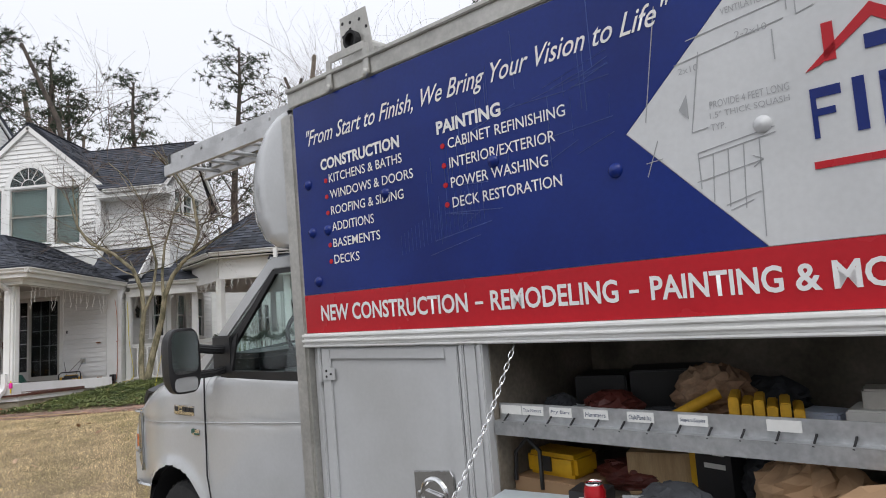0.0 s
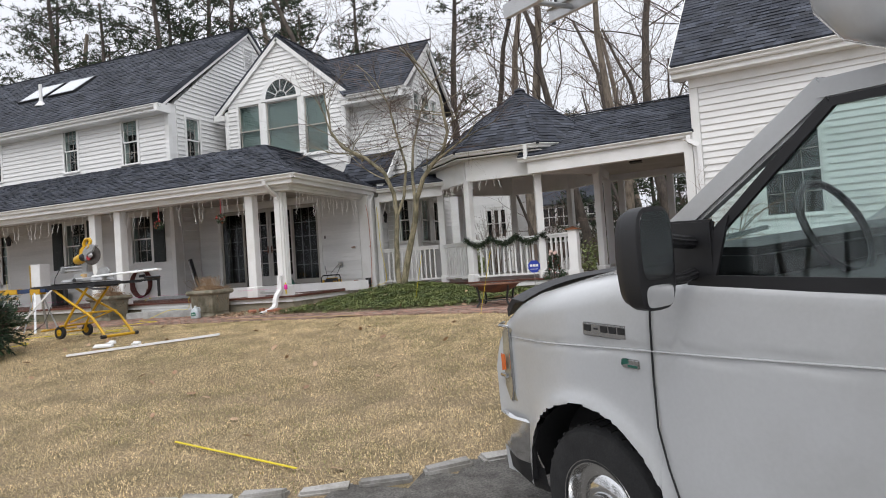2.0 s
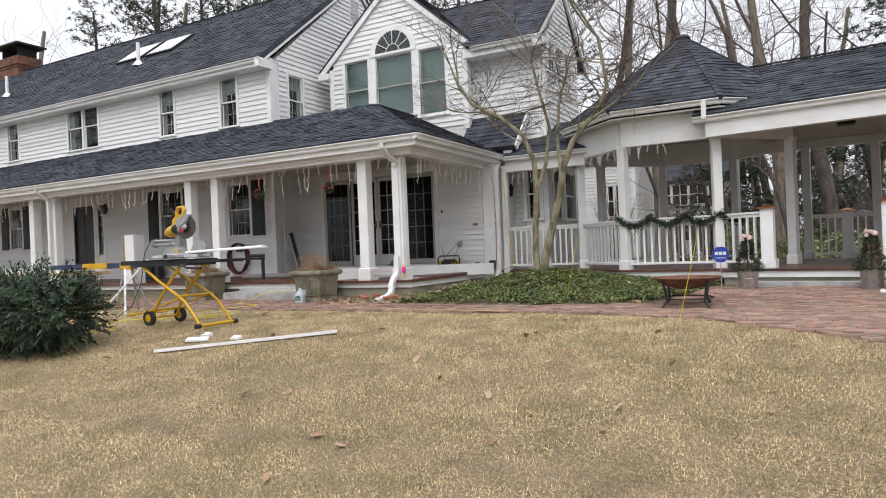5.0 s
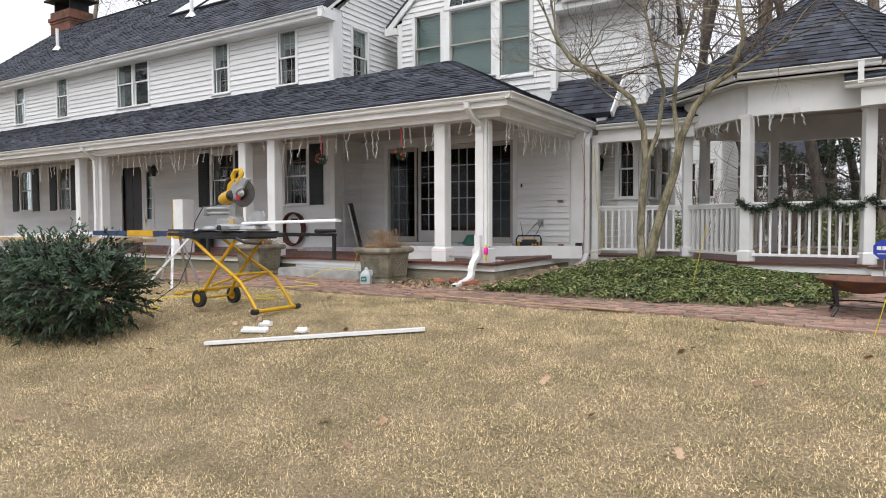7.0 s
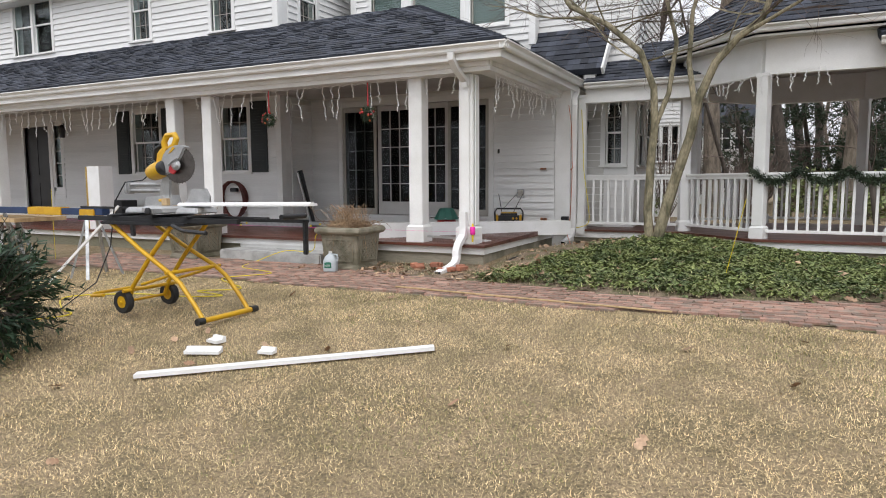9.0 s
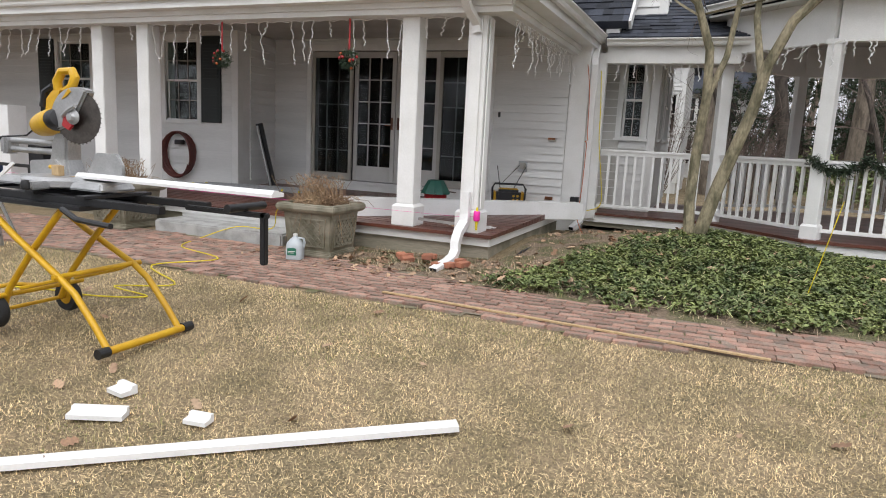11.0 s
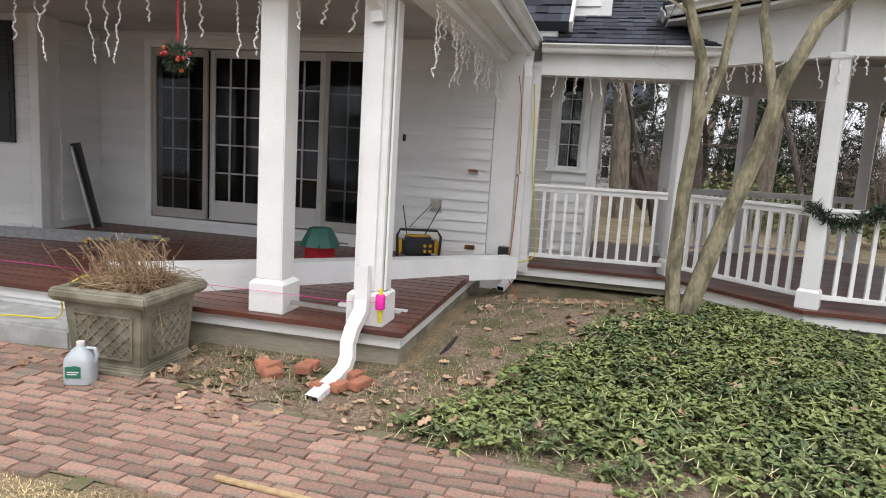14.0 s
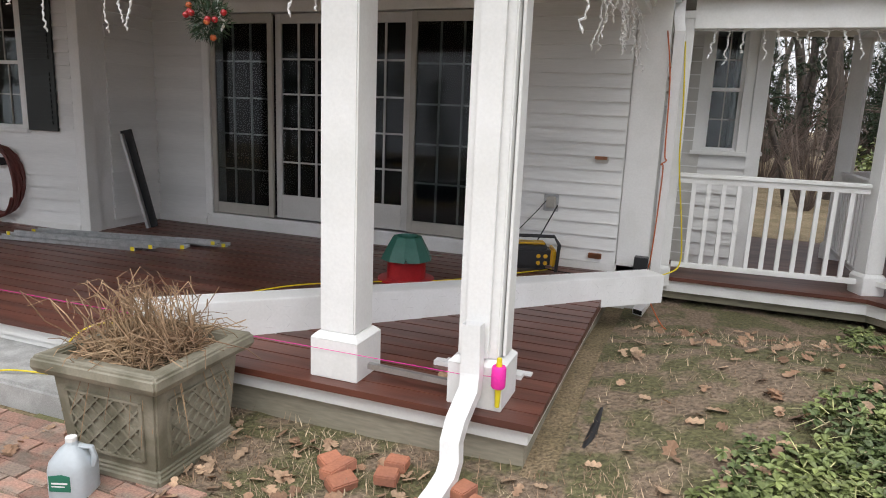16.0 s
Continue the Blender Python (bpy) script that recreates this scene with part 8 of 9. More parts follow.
G().box(-.04, .02, -.0795, -.078, .10, .108).box(-.04, .01, -.0795, -.078, .085, .09).ob("label_bars", LABELW, lb)
# loose bricks by the downspout
rr = random.Random(6)
LB = mat("loose_brick", (0.42, 0.17, 0.10), 0.85, col2=(0.33, 0.14, 0.09), var=.12, scale=9, bump=.4, bscale=80, rand=.15)
for x, y, z, a, b in ((-11.0, 13.42, 0, 60, 12), (-10.92, 13.36, 0.01, 75, -8), (-10.86, 13.28, 0, 58, 15), (-10.68, 13.52, .0, 5, 0), (-10.66, 13.36, .03, 10, 6), (-10.30, 13.42, .0, 70, 0), (-10.22, 13.30, 0, 75, 3), (-10.33, 13.22, 0.0, 72, 0), (-10.46, 13.2, 0, 70, 0)):
    o = thing("brick", "loose red brick beside the downspout", "brick", ground_pose(x, y, a, z + .015) @ pose(0, 0, .02, b, 0, 0), group="loose bricks")
    k = rr.choice((.55, .6, .7, .9))
    G().box(-.1 * k, .1 * k, -.045, .045, -.02, .034).ob("clay_body", LB, o, bevel=.006)

# fire pit, sign, potted trees
fpit = thing("fire_pit", "low rusty bowl fire pit on four curved legs", "fire pit", ground_pose(-5.1, 12.72, 15, .015))
G().lathe([(.10, .24), (.25, .27), (.36, .33), (.42, .385), (.46, .39), (.46, .40), (.41, .40), (.35, .345), (.24, .285), (0, .265)], 32, caps=False).ob("bowl", RUST, fpit, smooth=True)
for k in range(4):
    a = math.pi / 2 * k + .6
    c, s = math.cos(a), math.sin(a)
    G().tube([(.40 * c, .40 * s, .37), (.36 * c, .36 * s, .22), (.34 * c, .34 * s, .10), (.42 * c, .42 * s, .0)], .018, 8).ob("leg", BLACK, fpit, smooth=True)
G().tube([(.34 * math.cos(a), .34 * math.sin(a), .12) for a in (2 * math.pi * k / 28 for k in range(29))], .010, 6, False).ob("ring", BLACK, fpit)
sg = thing("yard_sign", "small blue octagonal yard sign on a stake", "sign", ground_pose(-4.85, 14.7))
G().tube([(0, 0, 0), (0, 0, .55)], .008, 6).ob("stake", ALU, sg)
G().slab([(.135 * math.cos(a), -.012, .58 + .135 * math.sin(a)) for a in (math.pi / 8 + math.pi / 4 * k for k in range(8))], (0, .008, 0)).ob("plate", SIGNB, sg)
G().box(-.085, -.035, -.0145, -.012, .575, .625).box(-.025, .025, -.0145, -.012, .575, .625).box(.035, .085, -.0145, -.012, .575, .625).box(-.08, .08, -.0145, -.012, .52, .53).ob("sign_bars", LABELW, sg, "plain white bars")


def potted(x, y, seed, base):
    p = thing("potted_spruce", "small dwarf spruce with a pale bow in a galvanised bucket", "potted tree", pose(x, y, base), group="potted spruces")
    G().lathe([(.13, 0), (.135, .01), (.16, .27), (.168, .28), (.16, .285), (.15, .26), (.0, .25)], 24).lathe([(.151, .16), (.158, .165), (.154, .17)], 24, caps=False).ob("bucket", GALV, p, "galvanised bucket", smooth=True)
    r = random.Random(seed)
    g = G()
    for i in range(2400):
        z = r.random() ** 1.3
        R = .20 * (1 - z) ** .7 * (1 + .25 * math.sin(9 * z)) * r.uniform(.5, 1.05) + .01
        a = r.uniform(0, 6.28)
        c = Vector((R * math.cos(a), R * math.sin(a), .27 + .55 * z))
        e = Vector((math.cos(a), math.sin(a), r.uniform(-.1, .7))).normalized() * r.uniform(.03, .06)
        s = e.cross(Vector((r.gauss(0, 1), r.gauss(0, 1), 1))).normalized() * .007
        g.add([c - s, c + s, c + e], [(0, 1, 2)])
    g.ob("foliage", FIR, p, "dense dark green needles")
    G().tube([(0, 0, .25), (0, 0, .8)], .012, 6).ob("trunk", BARKD, p)
    bow = mat("blush_bow", (0.72, 0.52, 0.47), 0.7, var=.08) if "blush_bow" not in bpy.data.materials else bpy.data.materials["blush_bow"]
    g = G()
    for k in range(7):
        a = 2 * math.pi * k / 7
        q = Vector((.06 * math.cos(a), .06 * math.sin(a) - .02, .82 + .03 * math.sin(3 * a)))
        g.lathe([(.0, -.03), (.028, -.02), (.032, .0), (.024, .02), (0, .03)], 8, q)
    g.ob("bow", bow, p, "pale pink bow", smooth=True)
    for k in range(10):
        z = r.uniform(.1, .8)
        a = r.uniform(3.5, 6)
        R = .20 * (1 - z) ** .7 + .02
        G().lathe([(0, -.012), (.012, 0), (0, .012)], 8, (R * math.cos(a), R * math.sin(a), .27 + .55 * z)).ob("berry", REDP, p, "red bauble")


potted(-4.47, 14.85, 1, height(-4.47, 14.85) + .02)
potted(-2.80, 14.75, 2, height(-2.80, 14.75) + .02)
tp = thing("empty_pot", "small empty brown plastic pot beside the bucket", "pot", ground_pose(-2.45, 14.6, 0, .01))
G().lathe([(.10, 0), (.14, .22), (.15, .22), (.15, .25), (.135, .25), (.09, .03), (0, .03)], 20).ob("pot", RUST, tp, smooth=True)
bb = thing("lawn_ball", "small white ball on the path edge", "ball", ground_pose(-2.75, 13.9, 0, .05))
G().lathe([(0, -.045), (.03, -.035), (.045, 0), (.03, .035), (0, .045)], 14).ob("ball", LABELW, bb, smooth=True)

# ---------------------------------------------------------------- things on the porch
bm_ = Vector((-9.60, 16.38, 0)) - Vector((-12.45, 13.62, 0))
cw = thing("column_wrap", "long white column wrap lying across the deck corner", "column wrap", pose(-12.45, 13.62, ZD + .006, 0, 0.6, math.degrees(math.atan2(bm_.y, bm_.x))))
L = bm_.length
G().box(0, L, 0, .022, 0, .235).ob("board", PVC, cw, bevel=.003)
G().box(0, L, .20, .222, 0, .235).ob("board", PVC, cw, bevel=.003)
G().box(0, L, .0225, .1995, .213, .235).ob("board", PVC, cw, bevel=.003)
g = G()
for i in range(int(L / .12)):
    x = .06 + .12 * i
    for k in range(3):
        z = .04 + .065 * k
        a = (i * 37 + k * 61) % 3
        dx, dz = ((.05, .0), (.03, .035), (-.03, .035))[a]
        g.bar((x - dx / 2, -.0005, z - dz / 2 + .01), (x + dx / 2, -.0005, z + dz / 2 + .01), .002, .001, (0, 1, 0))
tagged(g.ob("film_print", mat("film_print", (0.66, 0.66, 0.66), .5, var=.03), cw, "faint grey print on the protective film"), kind="stuff")
# dark plate across the hollow end stands in for the shade inside
G().box(L - .001, L + .002, .03, .19, .01, .205).ob("open_end", DARK, cw)
ts = thing("tree_stand", "red and green plastic Christmas tree stand on the deck", "tree stand", pose(-11.66, 15.79, deck_z(15.79)) @ Matrix.Scale(1.1, 4))
G().lathe([(.22, 0), (.22, .015), (.15, .02), (.15, .16), (.155, .17), (.14, .17), (.14, .03), (0, .03)], 24).ob("bowl", REDP, ts, "red bowl", smooth=True)
G().lathe([(.20, .165), (.19, .19), (.15, .27), (.11, .34), (.085, .345), (.08, .30), (.13, .18)], 10, caps=False).ob("collar", GREENP, ts, "green ribbed collar")
for k in range(4):
    a = math.pi / 2 * k + .4
    G().tube([(.12 * math.cos(a), .12 * math.sin(a), .20), (.27 * math.cos(a), .27 * math.sin(a), .19)], .008, 6).ob("thumb_screw", CHROME, ts)
rd = thing("jobsite_radio", "black and yellow jobsite radio with two antennas", "radio", pose(-10.80, 16.60, deck_z(16.6), 0, 0, 20) @ Matrix.Scale(1.25, 4))
G().box(-.15, .15, -.10, .10, .03, .20).ob("body", BLACK, rd, bevel=.03)
for x in (-.19, .15):
    G().box(x, x + .04, -.09, .09, .05, .18).ob("bumper", YELLOW, rd, "yellow bumper", bevel=.012)
G().box(-.12, .12, -.04, .08, .195, .215).ob("top_plate", YELLOW, rd, bevel=.01)
G().tube([(-.19, -.11, .02), (-.2, -.12, .22), (-.17, -.06, .27), (.17, -.06, .27), (.2, -.12, .22), (.19, -.11, .02)], .013, 8).ob("roll_cage", BLACK, rd, smooth=True)
for x, a in ((-.10, -.05), (.06, .14)):
    cyl((x, .06, .2), (x + a, .08, .48), .005, 6).ob("antenna", BLACK, rd)
for i in range(4):
    z0 = .05
    G(pose(.06 + (i % 2) * .05, -.10, .08 + .05 * (i // 2), 90)).lathe([(.016, 0), (.014, .006), (0, .007)], 10).ob("knob", YELLOW, rd)
rw = Vector((1.75, .38, 0))
for k, (x, y, l, a, z) in enumerate(((-15.95, 15.30, 1.6, 9, 0), (-15.9, 15.45, 1.9, 12, .0), (-15.7, 15.62, 2.0, 14, 0), (-15.85, 15.36, 1.7, 7, .037), (-15.75, 15.55, 2.0, 13, .037))):
    o = thing("aluminium_plank", "white aluminium gutter length lying on the deck", "gutter length", pose(x, y, deck_z(y + .3) + z, 0, 0, a), group="aluminium lengths")
    G().box(0, l, -.05, .05, 0, .006).box(0, l, -.05, -.044, .006, .035).box(0, l, .044, .05, .006, .035).ob("channel", GALV, o)
    for e in (0.03, l - .03):
        G().box(e - .02, e + .02, -.0515, -.05, .0, .0355).ob("tape_mark", CORDY, o, "yellow tape at the end")
bd_ = thing("leaning_boards", "black board and grey length leaning in the wall corner", "board", pose(-15.12, 16.5, deck_z(16.5)))
G().bar((0, 0, .0), (-.24, -.08, 1.07), .035, .12).ob("black_board", BLACK, bd_)
G().bar((.02, -.08, .0), (-.22, -.16, 1.03), .05, .03).ob("grey_length", ALU, bd_)
hs_ = thing("garden_hose", "coiled maroon garden hose hanging on the wall", "hose", pose(-16.64, YF - .03, 1.90))
rr = random.Random(2)
pts = []
for i in range(8 * 20):
    a = 2 * math.pi * i / 20
    R = .34 + .07 * math.sin(i * .31) + .02 * (i // 20) / 8
    pts.append((R * .95 * math.cos(a), -.03 - .09 * (i / 160) + .02 * math.sin(i * .7), R * 1.1 * math.sin(a) - .04))
G().tube(pts, .018, 6).ob("coil", HOSE, hs_, smooth=True)
G().box(-.08, .08, -.10, .0, .20, .28).ob("bracket", BLACK, hs_, bevel=.01)
dc = thing("wall_bench", "dark low cabinet against the porch wall", "cabinet", pose(-19.9, 15.55, ZD))
G().box(-.45, .45, -.2, .2, 0, .5).ob("body", BLACK, dc, bevel=.01)
# wall fittings
def fitting(name, label, cat, m, parts):
    t = thing(name, label, cat, m)
    for nm, b, mt in parts:
        G().box(*b).ob(nm, mt, t, bevel=.004)
    return t


fitting("outdoor_outlet", "grey weatherproof outlet box on the clapboard", "outlet", pose(-10.69, YD - .022, 2.05), [("plate", (-.07, .07, -.01, 0, -.07, .09), GALV), ("cover", (-.035, .045, -.07, -.01, -.03, .07), SASHGREY)])
fitting("copper_vent", "small copper hose-bib cover on the clapboard", "vent", pose(-10.255, YD - .022, 2.49), [("plate", (-.06, .06, -.02, 0, -.03, .03), CEIL), ("hood", (-.06, .05, -.05, -.02, -.0, .03), COPPER)])
fitting("copper_vent", "small copper fitting low on the clapboard", "vent", pose(-10.245, YD - .022, 1.60), [("plate", (-.06, .06, -.03, 0, -.025, .025), COPPER)])
fitting("door_switch", "small dark switch plate beside the doors", "switch", pose(-11.13, YD - .022, 2.84), [("plate", (-.02, .02, -.012, 0, -.04, .04), BLACK)])
fitting("power_adapter", "black power adapter box at the deck corner", "adapter", pose(-9.82, 16.85, 1.50), [("box", (-.06, .06, -.10, 0, 0, .16), BLACK)])
fitting("breezeway_light", "small dark ceiling light under the breezeway", "light", pose(-2.9, 17.4, 3.94), [("shade", (-.14, .14, -.14, .14, 0, .07), BLACK)])
for x, y, z in ((-22.0, YF - .02, 3.4), (-9.78, YC - .02, 3.15)):
    l = thing("wall_lantern", "black coach lantern on the wall", "lantern", pose(x, y, z), group="wall lanterns")
    G().lathe([(.05, 0), (.08, .22), (.085, .23), (.03, .30), (.0, .32)], 6, (0, -.14, 0)).ob("lamp_body", BLACK, l)
    G().tube([(0, 0, .1), (0, -.06, .22), (0, -.1, .34), (0, -.14, .32)], .01, 6).ob("bracket", BLACK, l)
    G().lathe([(.045, .02), (.07, .2)], 6, (0, -.14, 0), False).ob("glass", BLIND, l)

# hanging berry balls
rr = random.Random(12)
for x in (-11.95, -13.82):
    b = thing("kissing_ball", "round evergreen ball with red baubles on a red ribbon", "ornament", pose(x, 13.76, 3.28), group="hanging evergreen balls")
    g = G()
    for i in range(700):
        d = Vector((rr.gauss(0, 1), rr.gauss(0, 1), rr.gauss(0, 1))).normalized()
        p = d * .11 * rr.uniform(.5, 1.05)
        e = p + (d + Vector((rr.gauss(0, .5), rr.gauss(0, .5), rr.gauss(0, .5)))).normalized() * .04
        s = d.cross(Vector((rr.gauss(0, 1), rr.gauss(0, 1), 1))).normalized() * .005
        g.add([p - s, p + s, e], [(0, 1, 2)])
    g.ob("foliage", FIR, b)
    for i in range(9):
        d = Vector((rr.gauss(0, 1), -abs(rr.gauss(0, 1)), rr.gauss(0, 1))).normalized() * .115
        G().lathe([(0, -.018), (.013, -.012), (.018, 0), (.013, .012), (0, .018)], 10, d).ob("bauble", REDP if i % 3 else CORDR, b, smooth=True)
    G().box(-.012, .012, -.002, .002, .11, .46).ob("ribbon", REDP, b, "red ribbon")

# icicle light strings: a wire with hanging strands
strands = []
rr = random.Random(33)
for k in range(7):
    L = (.20, .30, .42, .52, .35, .26, .46)[k]
    g = G()
    n = 12
    pts = [Vector((.018 * math.sin(i * 1.3 + k) * (i / n), .012 * math.cos(i * 1.7 + k), -L * i / n)) for i in range(n + 1)]
    fine = [pts[i // 3].lerp(pts[min(n, i // 3 + 1)], (i % 3) / 3) + (Vector((rr.gauss(0, .005), rr.gauss(0, .005), 0)) if i % 3 else Vector()) for i in range(3 * n + 1)]
    g.tube(fine, [(.0034, .0085, .0062)[i % 3] for i in range(3 * n + 1)], 5)
    strands.append(g.mesh("strand"))
    strands[-1].materials.append(BULB)


def icicles(p, q, gap=.21, label="white icicle light string under the porch eave", small=False):
    p, q = Vector(p), Vector(q)
    t = thing("icicle_lights", label, "string lights", pose(*p), group="icicle light strings")
    L = (q - p).length
    n = int(L / gap)
    pts = [(q - p) * (i / (2 * n)) + Vector((0, 0, -.02 * (i % 2))) for i in range(2 * n + 1)]
    G().tube(pts, .004, 4, False).ob("wire", BULB, t)
    for i in range(n):
        o = new("strand", rr.choice(strands[:2] + strands[5:6]) if small else rr.choice(strands))
        o.parent = t
        o.matrix_local = Matrix.Translation((q - p) * ((i + rr.uniform(.2, .8)) / n)) @ pose(0, 0, 0, rr.gauss(0, 3), rr.gauss(0, 9 if not small else 25), rr.uniform(0, 360))


icicles((-31.5, 13.79, 3.735), (-21.0, 13.79, 3.735), .24)
icicles((-21.0, 13.79, 3.735), (-15.8, 13.79, 3.735))
icicles((-15.6, 13.79, 3.735), (-11.2, 13.79, 3.735))
icicles((-11.1, 13.79, 3.735), (-10.4, 13.79, 3.735), .18)
icicles((-10.02, 13.95, 3.735), (-10.02, 16.85, 3.735), .13)
icicles((-9.5, 17.28, 3.66), (-8.1, 17.38, 3.66), .12, "white icicle light string along the passage beam", True)
icicles((corners[4][0] + .05, corners[4][1] - .1, 3.80), (corners[5][0], corners[5][1] - .12, 3.80), .11, "white icicle light string along the gazebo beam", True)
icicles((corners[5][0], corners[5][1] - .12, 3.80), (corners[5][0] + .85, corners[5][1] - .12, 3.88), .11, "white icicle light string along the gazebo beam", True)
# evergreen garland swagged on the gazebo rail
gl = thing("garland", "dark evergreen garland swagged along the gazebo railing", "garland", pose(corners[5][0], corners[5][1] - .06, ZD + .98))
g, wv = G(), []
A, Bc = Vector(corners[5]), Vector(corners[6])
W = Bc.x - A.x
for i in range(61):
    t = i / 60
    x = -.12 + (W + .75) * t
    ph = (x + .12) / .62
    wv.append(Vector((x, -.03, -.16 * abs(math.sin(math.pi * ph)) + .03)))
for i in range(2600):
    k = rr.uniform(0, 59.99)
    c = wv[int(k)].lerp(wv[int(k) + 1], k - int(k)) + Vector((rr.gauss(0, .025), rr.gauss(0, .025), rr.gauss(0, .03)))
    e = Vector((rr.gauss(0, 1), rr.gauss(0, 1), rr.gauss(-.2, 1))).normalized() * rr.uniform(.05, .10)
    s = e.cross(Vector((rr.gauss(0, 1), rr.gauss(0, 1), 1))).normalized() * .010
    g.add([c - s, c + s, c + e], [(0, 1, 2)])
g.ob("needle_foliage", NEEDLE, gl)
G().tube(wv, .01, 5).ob("stem", BARKD, gl)

# mason's line, reel, cords, drain pipe
rl = thing("string_reel", "yellow reel of bright pink mason's line on the corner post", "string reel", pose(-10.235, 13.69, 1.50))
G().lathe([(.03, .05), (.036, .06), (.036, .15), (.03, .16)], 14, (0, 0, 0)).ob("pink_line", PINK, rl, smooth=True)
G().lathe([(.012, -.05), (.016, .05), (.016, .16), (.012, .20), (0, .205)], 10).ob("handle", CORDY, rl, smooth=True)
ml = thing("mason_line", "thin pink mason's line stretched along the deck edge", "string", pose(-10.24, 13.70, 1.60))
G().tube([(0, 0, 0), (-.2, .0, -.02), (-.9, .0, -.02), (-5, .0, -.02), (-11, .02, -.02)], .0018, 4).ob("line", PINK, ml)


def cord(label, material, pts, r=.006):
    base = Vector(pts[0])
    t = thing("extension_cord", label, "cord", pose(*base))
    path = []
    P_ = [Vector(p) - base for p in pts]
    for i in range(len(P_) - 1):
        a, b, c, d = P_[max(i - 1, 0)], P_[i], P_[i + 1], P_[min(i + 2, len(P_) - 1)]
        for k in range(6):
            u = k / 6
            path.append(.5 * ((2 * b) + (c - a) * u + (2 * a - 5 * b + 4 * c - d) * u * u + (3 * b - a - 3 * c + d) * u ** 3))
    path.append(P_[-1])
    G().tube(path, r, 6).ob("cable", material, t, smooth=True)


gz_ = lambda x, y, u=.015: (x, y, height(x, y) + u)
cord("yellow extension cord across the deck and over the planter", CORDY, [(-10.6, 16.7, ZD + .065), (-11.3, 15.9, ZD + .05), (-11.9, 15.5, ZD + .045), (-12.3, 14.9, ZD + .09), (-12.7, 14.3, ZD + .02), (-12.35, 13.75, 1.50), (-12.45, 13.4, 1.62), (-12.6, 13.3, 1.50), (-12.8, 13.45, 1.24), (-13.2, 13.3, 1.24), (-13.6, 13.1, 1.08)])
cord("yellow extension cord snaking over the path to the saw", CORDY, [gz_(-13.6, 13.1), gz_(-13.4, 12.6, .03), gz_(-12.6, 12.3, .03), gz_(-12.9, 11.7, .03), gz_(-12.2, 11.3), gz_(-12.6, 11.0), gz_(-12.1, 10.9), gz_(-12.5, 10.7), gz_(-13.2, 10.6), gz_(-13.8, 10.2), gz_(-13.3, 9.8), gz_(-13.0, 9.7), gz_(-13.1, 9.5), gz_(-13.5, 9.3)], .007)
cord("yellow cord hanging down the house corner", CORDY, [(-9.66, 17.22, 3.55), (-9.62, 17.20, 3.0), (-9.60, 17.2, 2.5), (-9.52, 17.22, 1.9), (-9.50, 17.22, 1.55), (-9.62, 17.1, 1.46), (-9.8, 16.9, 1.45)], .007)
cord("orange cord hanging down the house corner", CORDR, [(-9.80, 16.88, 3.6), (-9.74, 16.86, 3.2), (-9.72, 16.86, 2.6), (-9.70, 16.84, 2.52), (-9.74, 16.84, 2.48), (-9.72, 16.86, 2.4), (-9.75, 16.86, 1.6), (-9.82, 16.85, 1.48), (-9.6, 16.4, 1.2), (-9.45, 16.2, 1.14), (-9.65, 16.0, 1.15), (-9.4, 16.1, 1.14)])
cord("black outlet lead above the radio", BLACK, [(-10.73, YD - .07, 2.08), (-10.8, 16.8, 1.98), (-10.95, 16.75, 1.8)], .005)
cord("black cord trailing over the deck to the adapter", BLACK, [(-10.7, 16.7, ZD + .065), (-10.4, 16.6, ZD + .07), (-10.2, 16.75, ZD + .06), (-9.9, 16.8, ZD + .06)], .006)
dp_ = thing("drain_pipe", "black corrugated drain pipe along the deck edge", "pipe", pose(-10.1, 13.35, height(-10.1, 13.35) + .03))
G().tube([(.24, .5, .0), (.28, .8, .06), (.30, 1.6, .06), (.42, 2.2, .06), (.75, 2.55, .05), (1.2, 2.5, .0)], .026, 10).ob("pipe", BLACK, dp_, smooth=True)
for k, (x, y, s) in enumerate(((-10.6, 14.0, .12), (-10.9, 14.2, .0))):
    if s:
        g = G()
        oak_leaf(g, 0, 0, .02, s, random.Random(3))
        o = thing("oak_leaf", "single dry oak leaf on the deck", "leaf", pose(x, y, ZD))
        g.ob("blade", LEAFD, o)
tc_ = thing("trim_rail", "thin white rail lying between the porch posts", "trim board", pose(-10.98, 13.78, 1.50))
G().bar((0, 0, 0), (.58, .02, -.02), .03, .03).ob("strip", ALU, tc_)
tc_ = thing("trim_rail", "short white trim strips behind the corner post", "trim board", pose(-10.75, 14.15, ZD))
G().box(0, .52, 0, .06, .004, .03).box(.05, .56, .07, .11, .004, .02).ob("strip", PVC, tc_)

# ---------------------------------------------------------------- contents of the truck's side compartment
def inbox(name, label, cat, x, y, z, turn=0.0):
    return thing(name, label, cat, TRUCK @ pose(x, y, z, 0, 0, turn))


SHZ, FLZ, FPZ = -0.325, -0.545, -0.548
GLOVE = mat("yellow_leather", (0.60, 0.34, 0.02), 0.7, var=.1, scale=8)


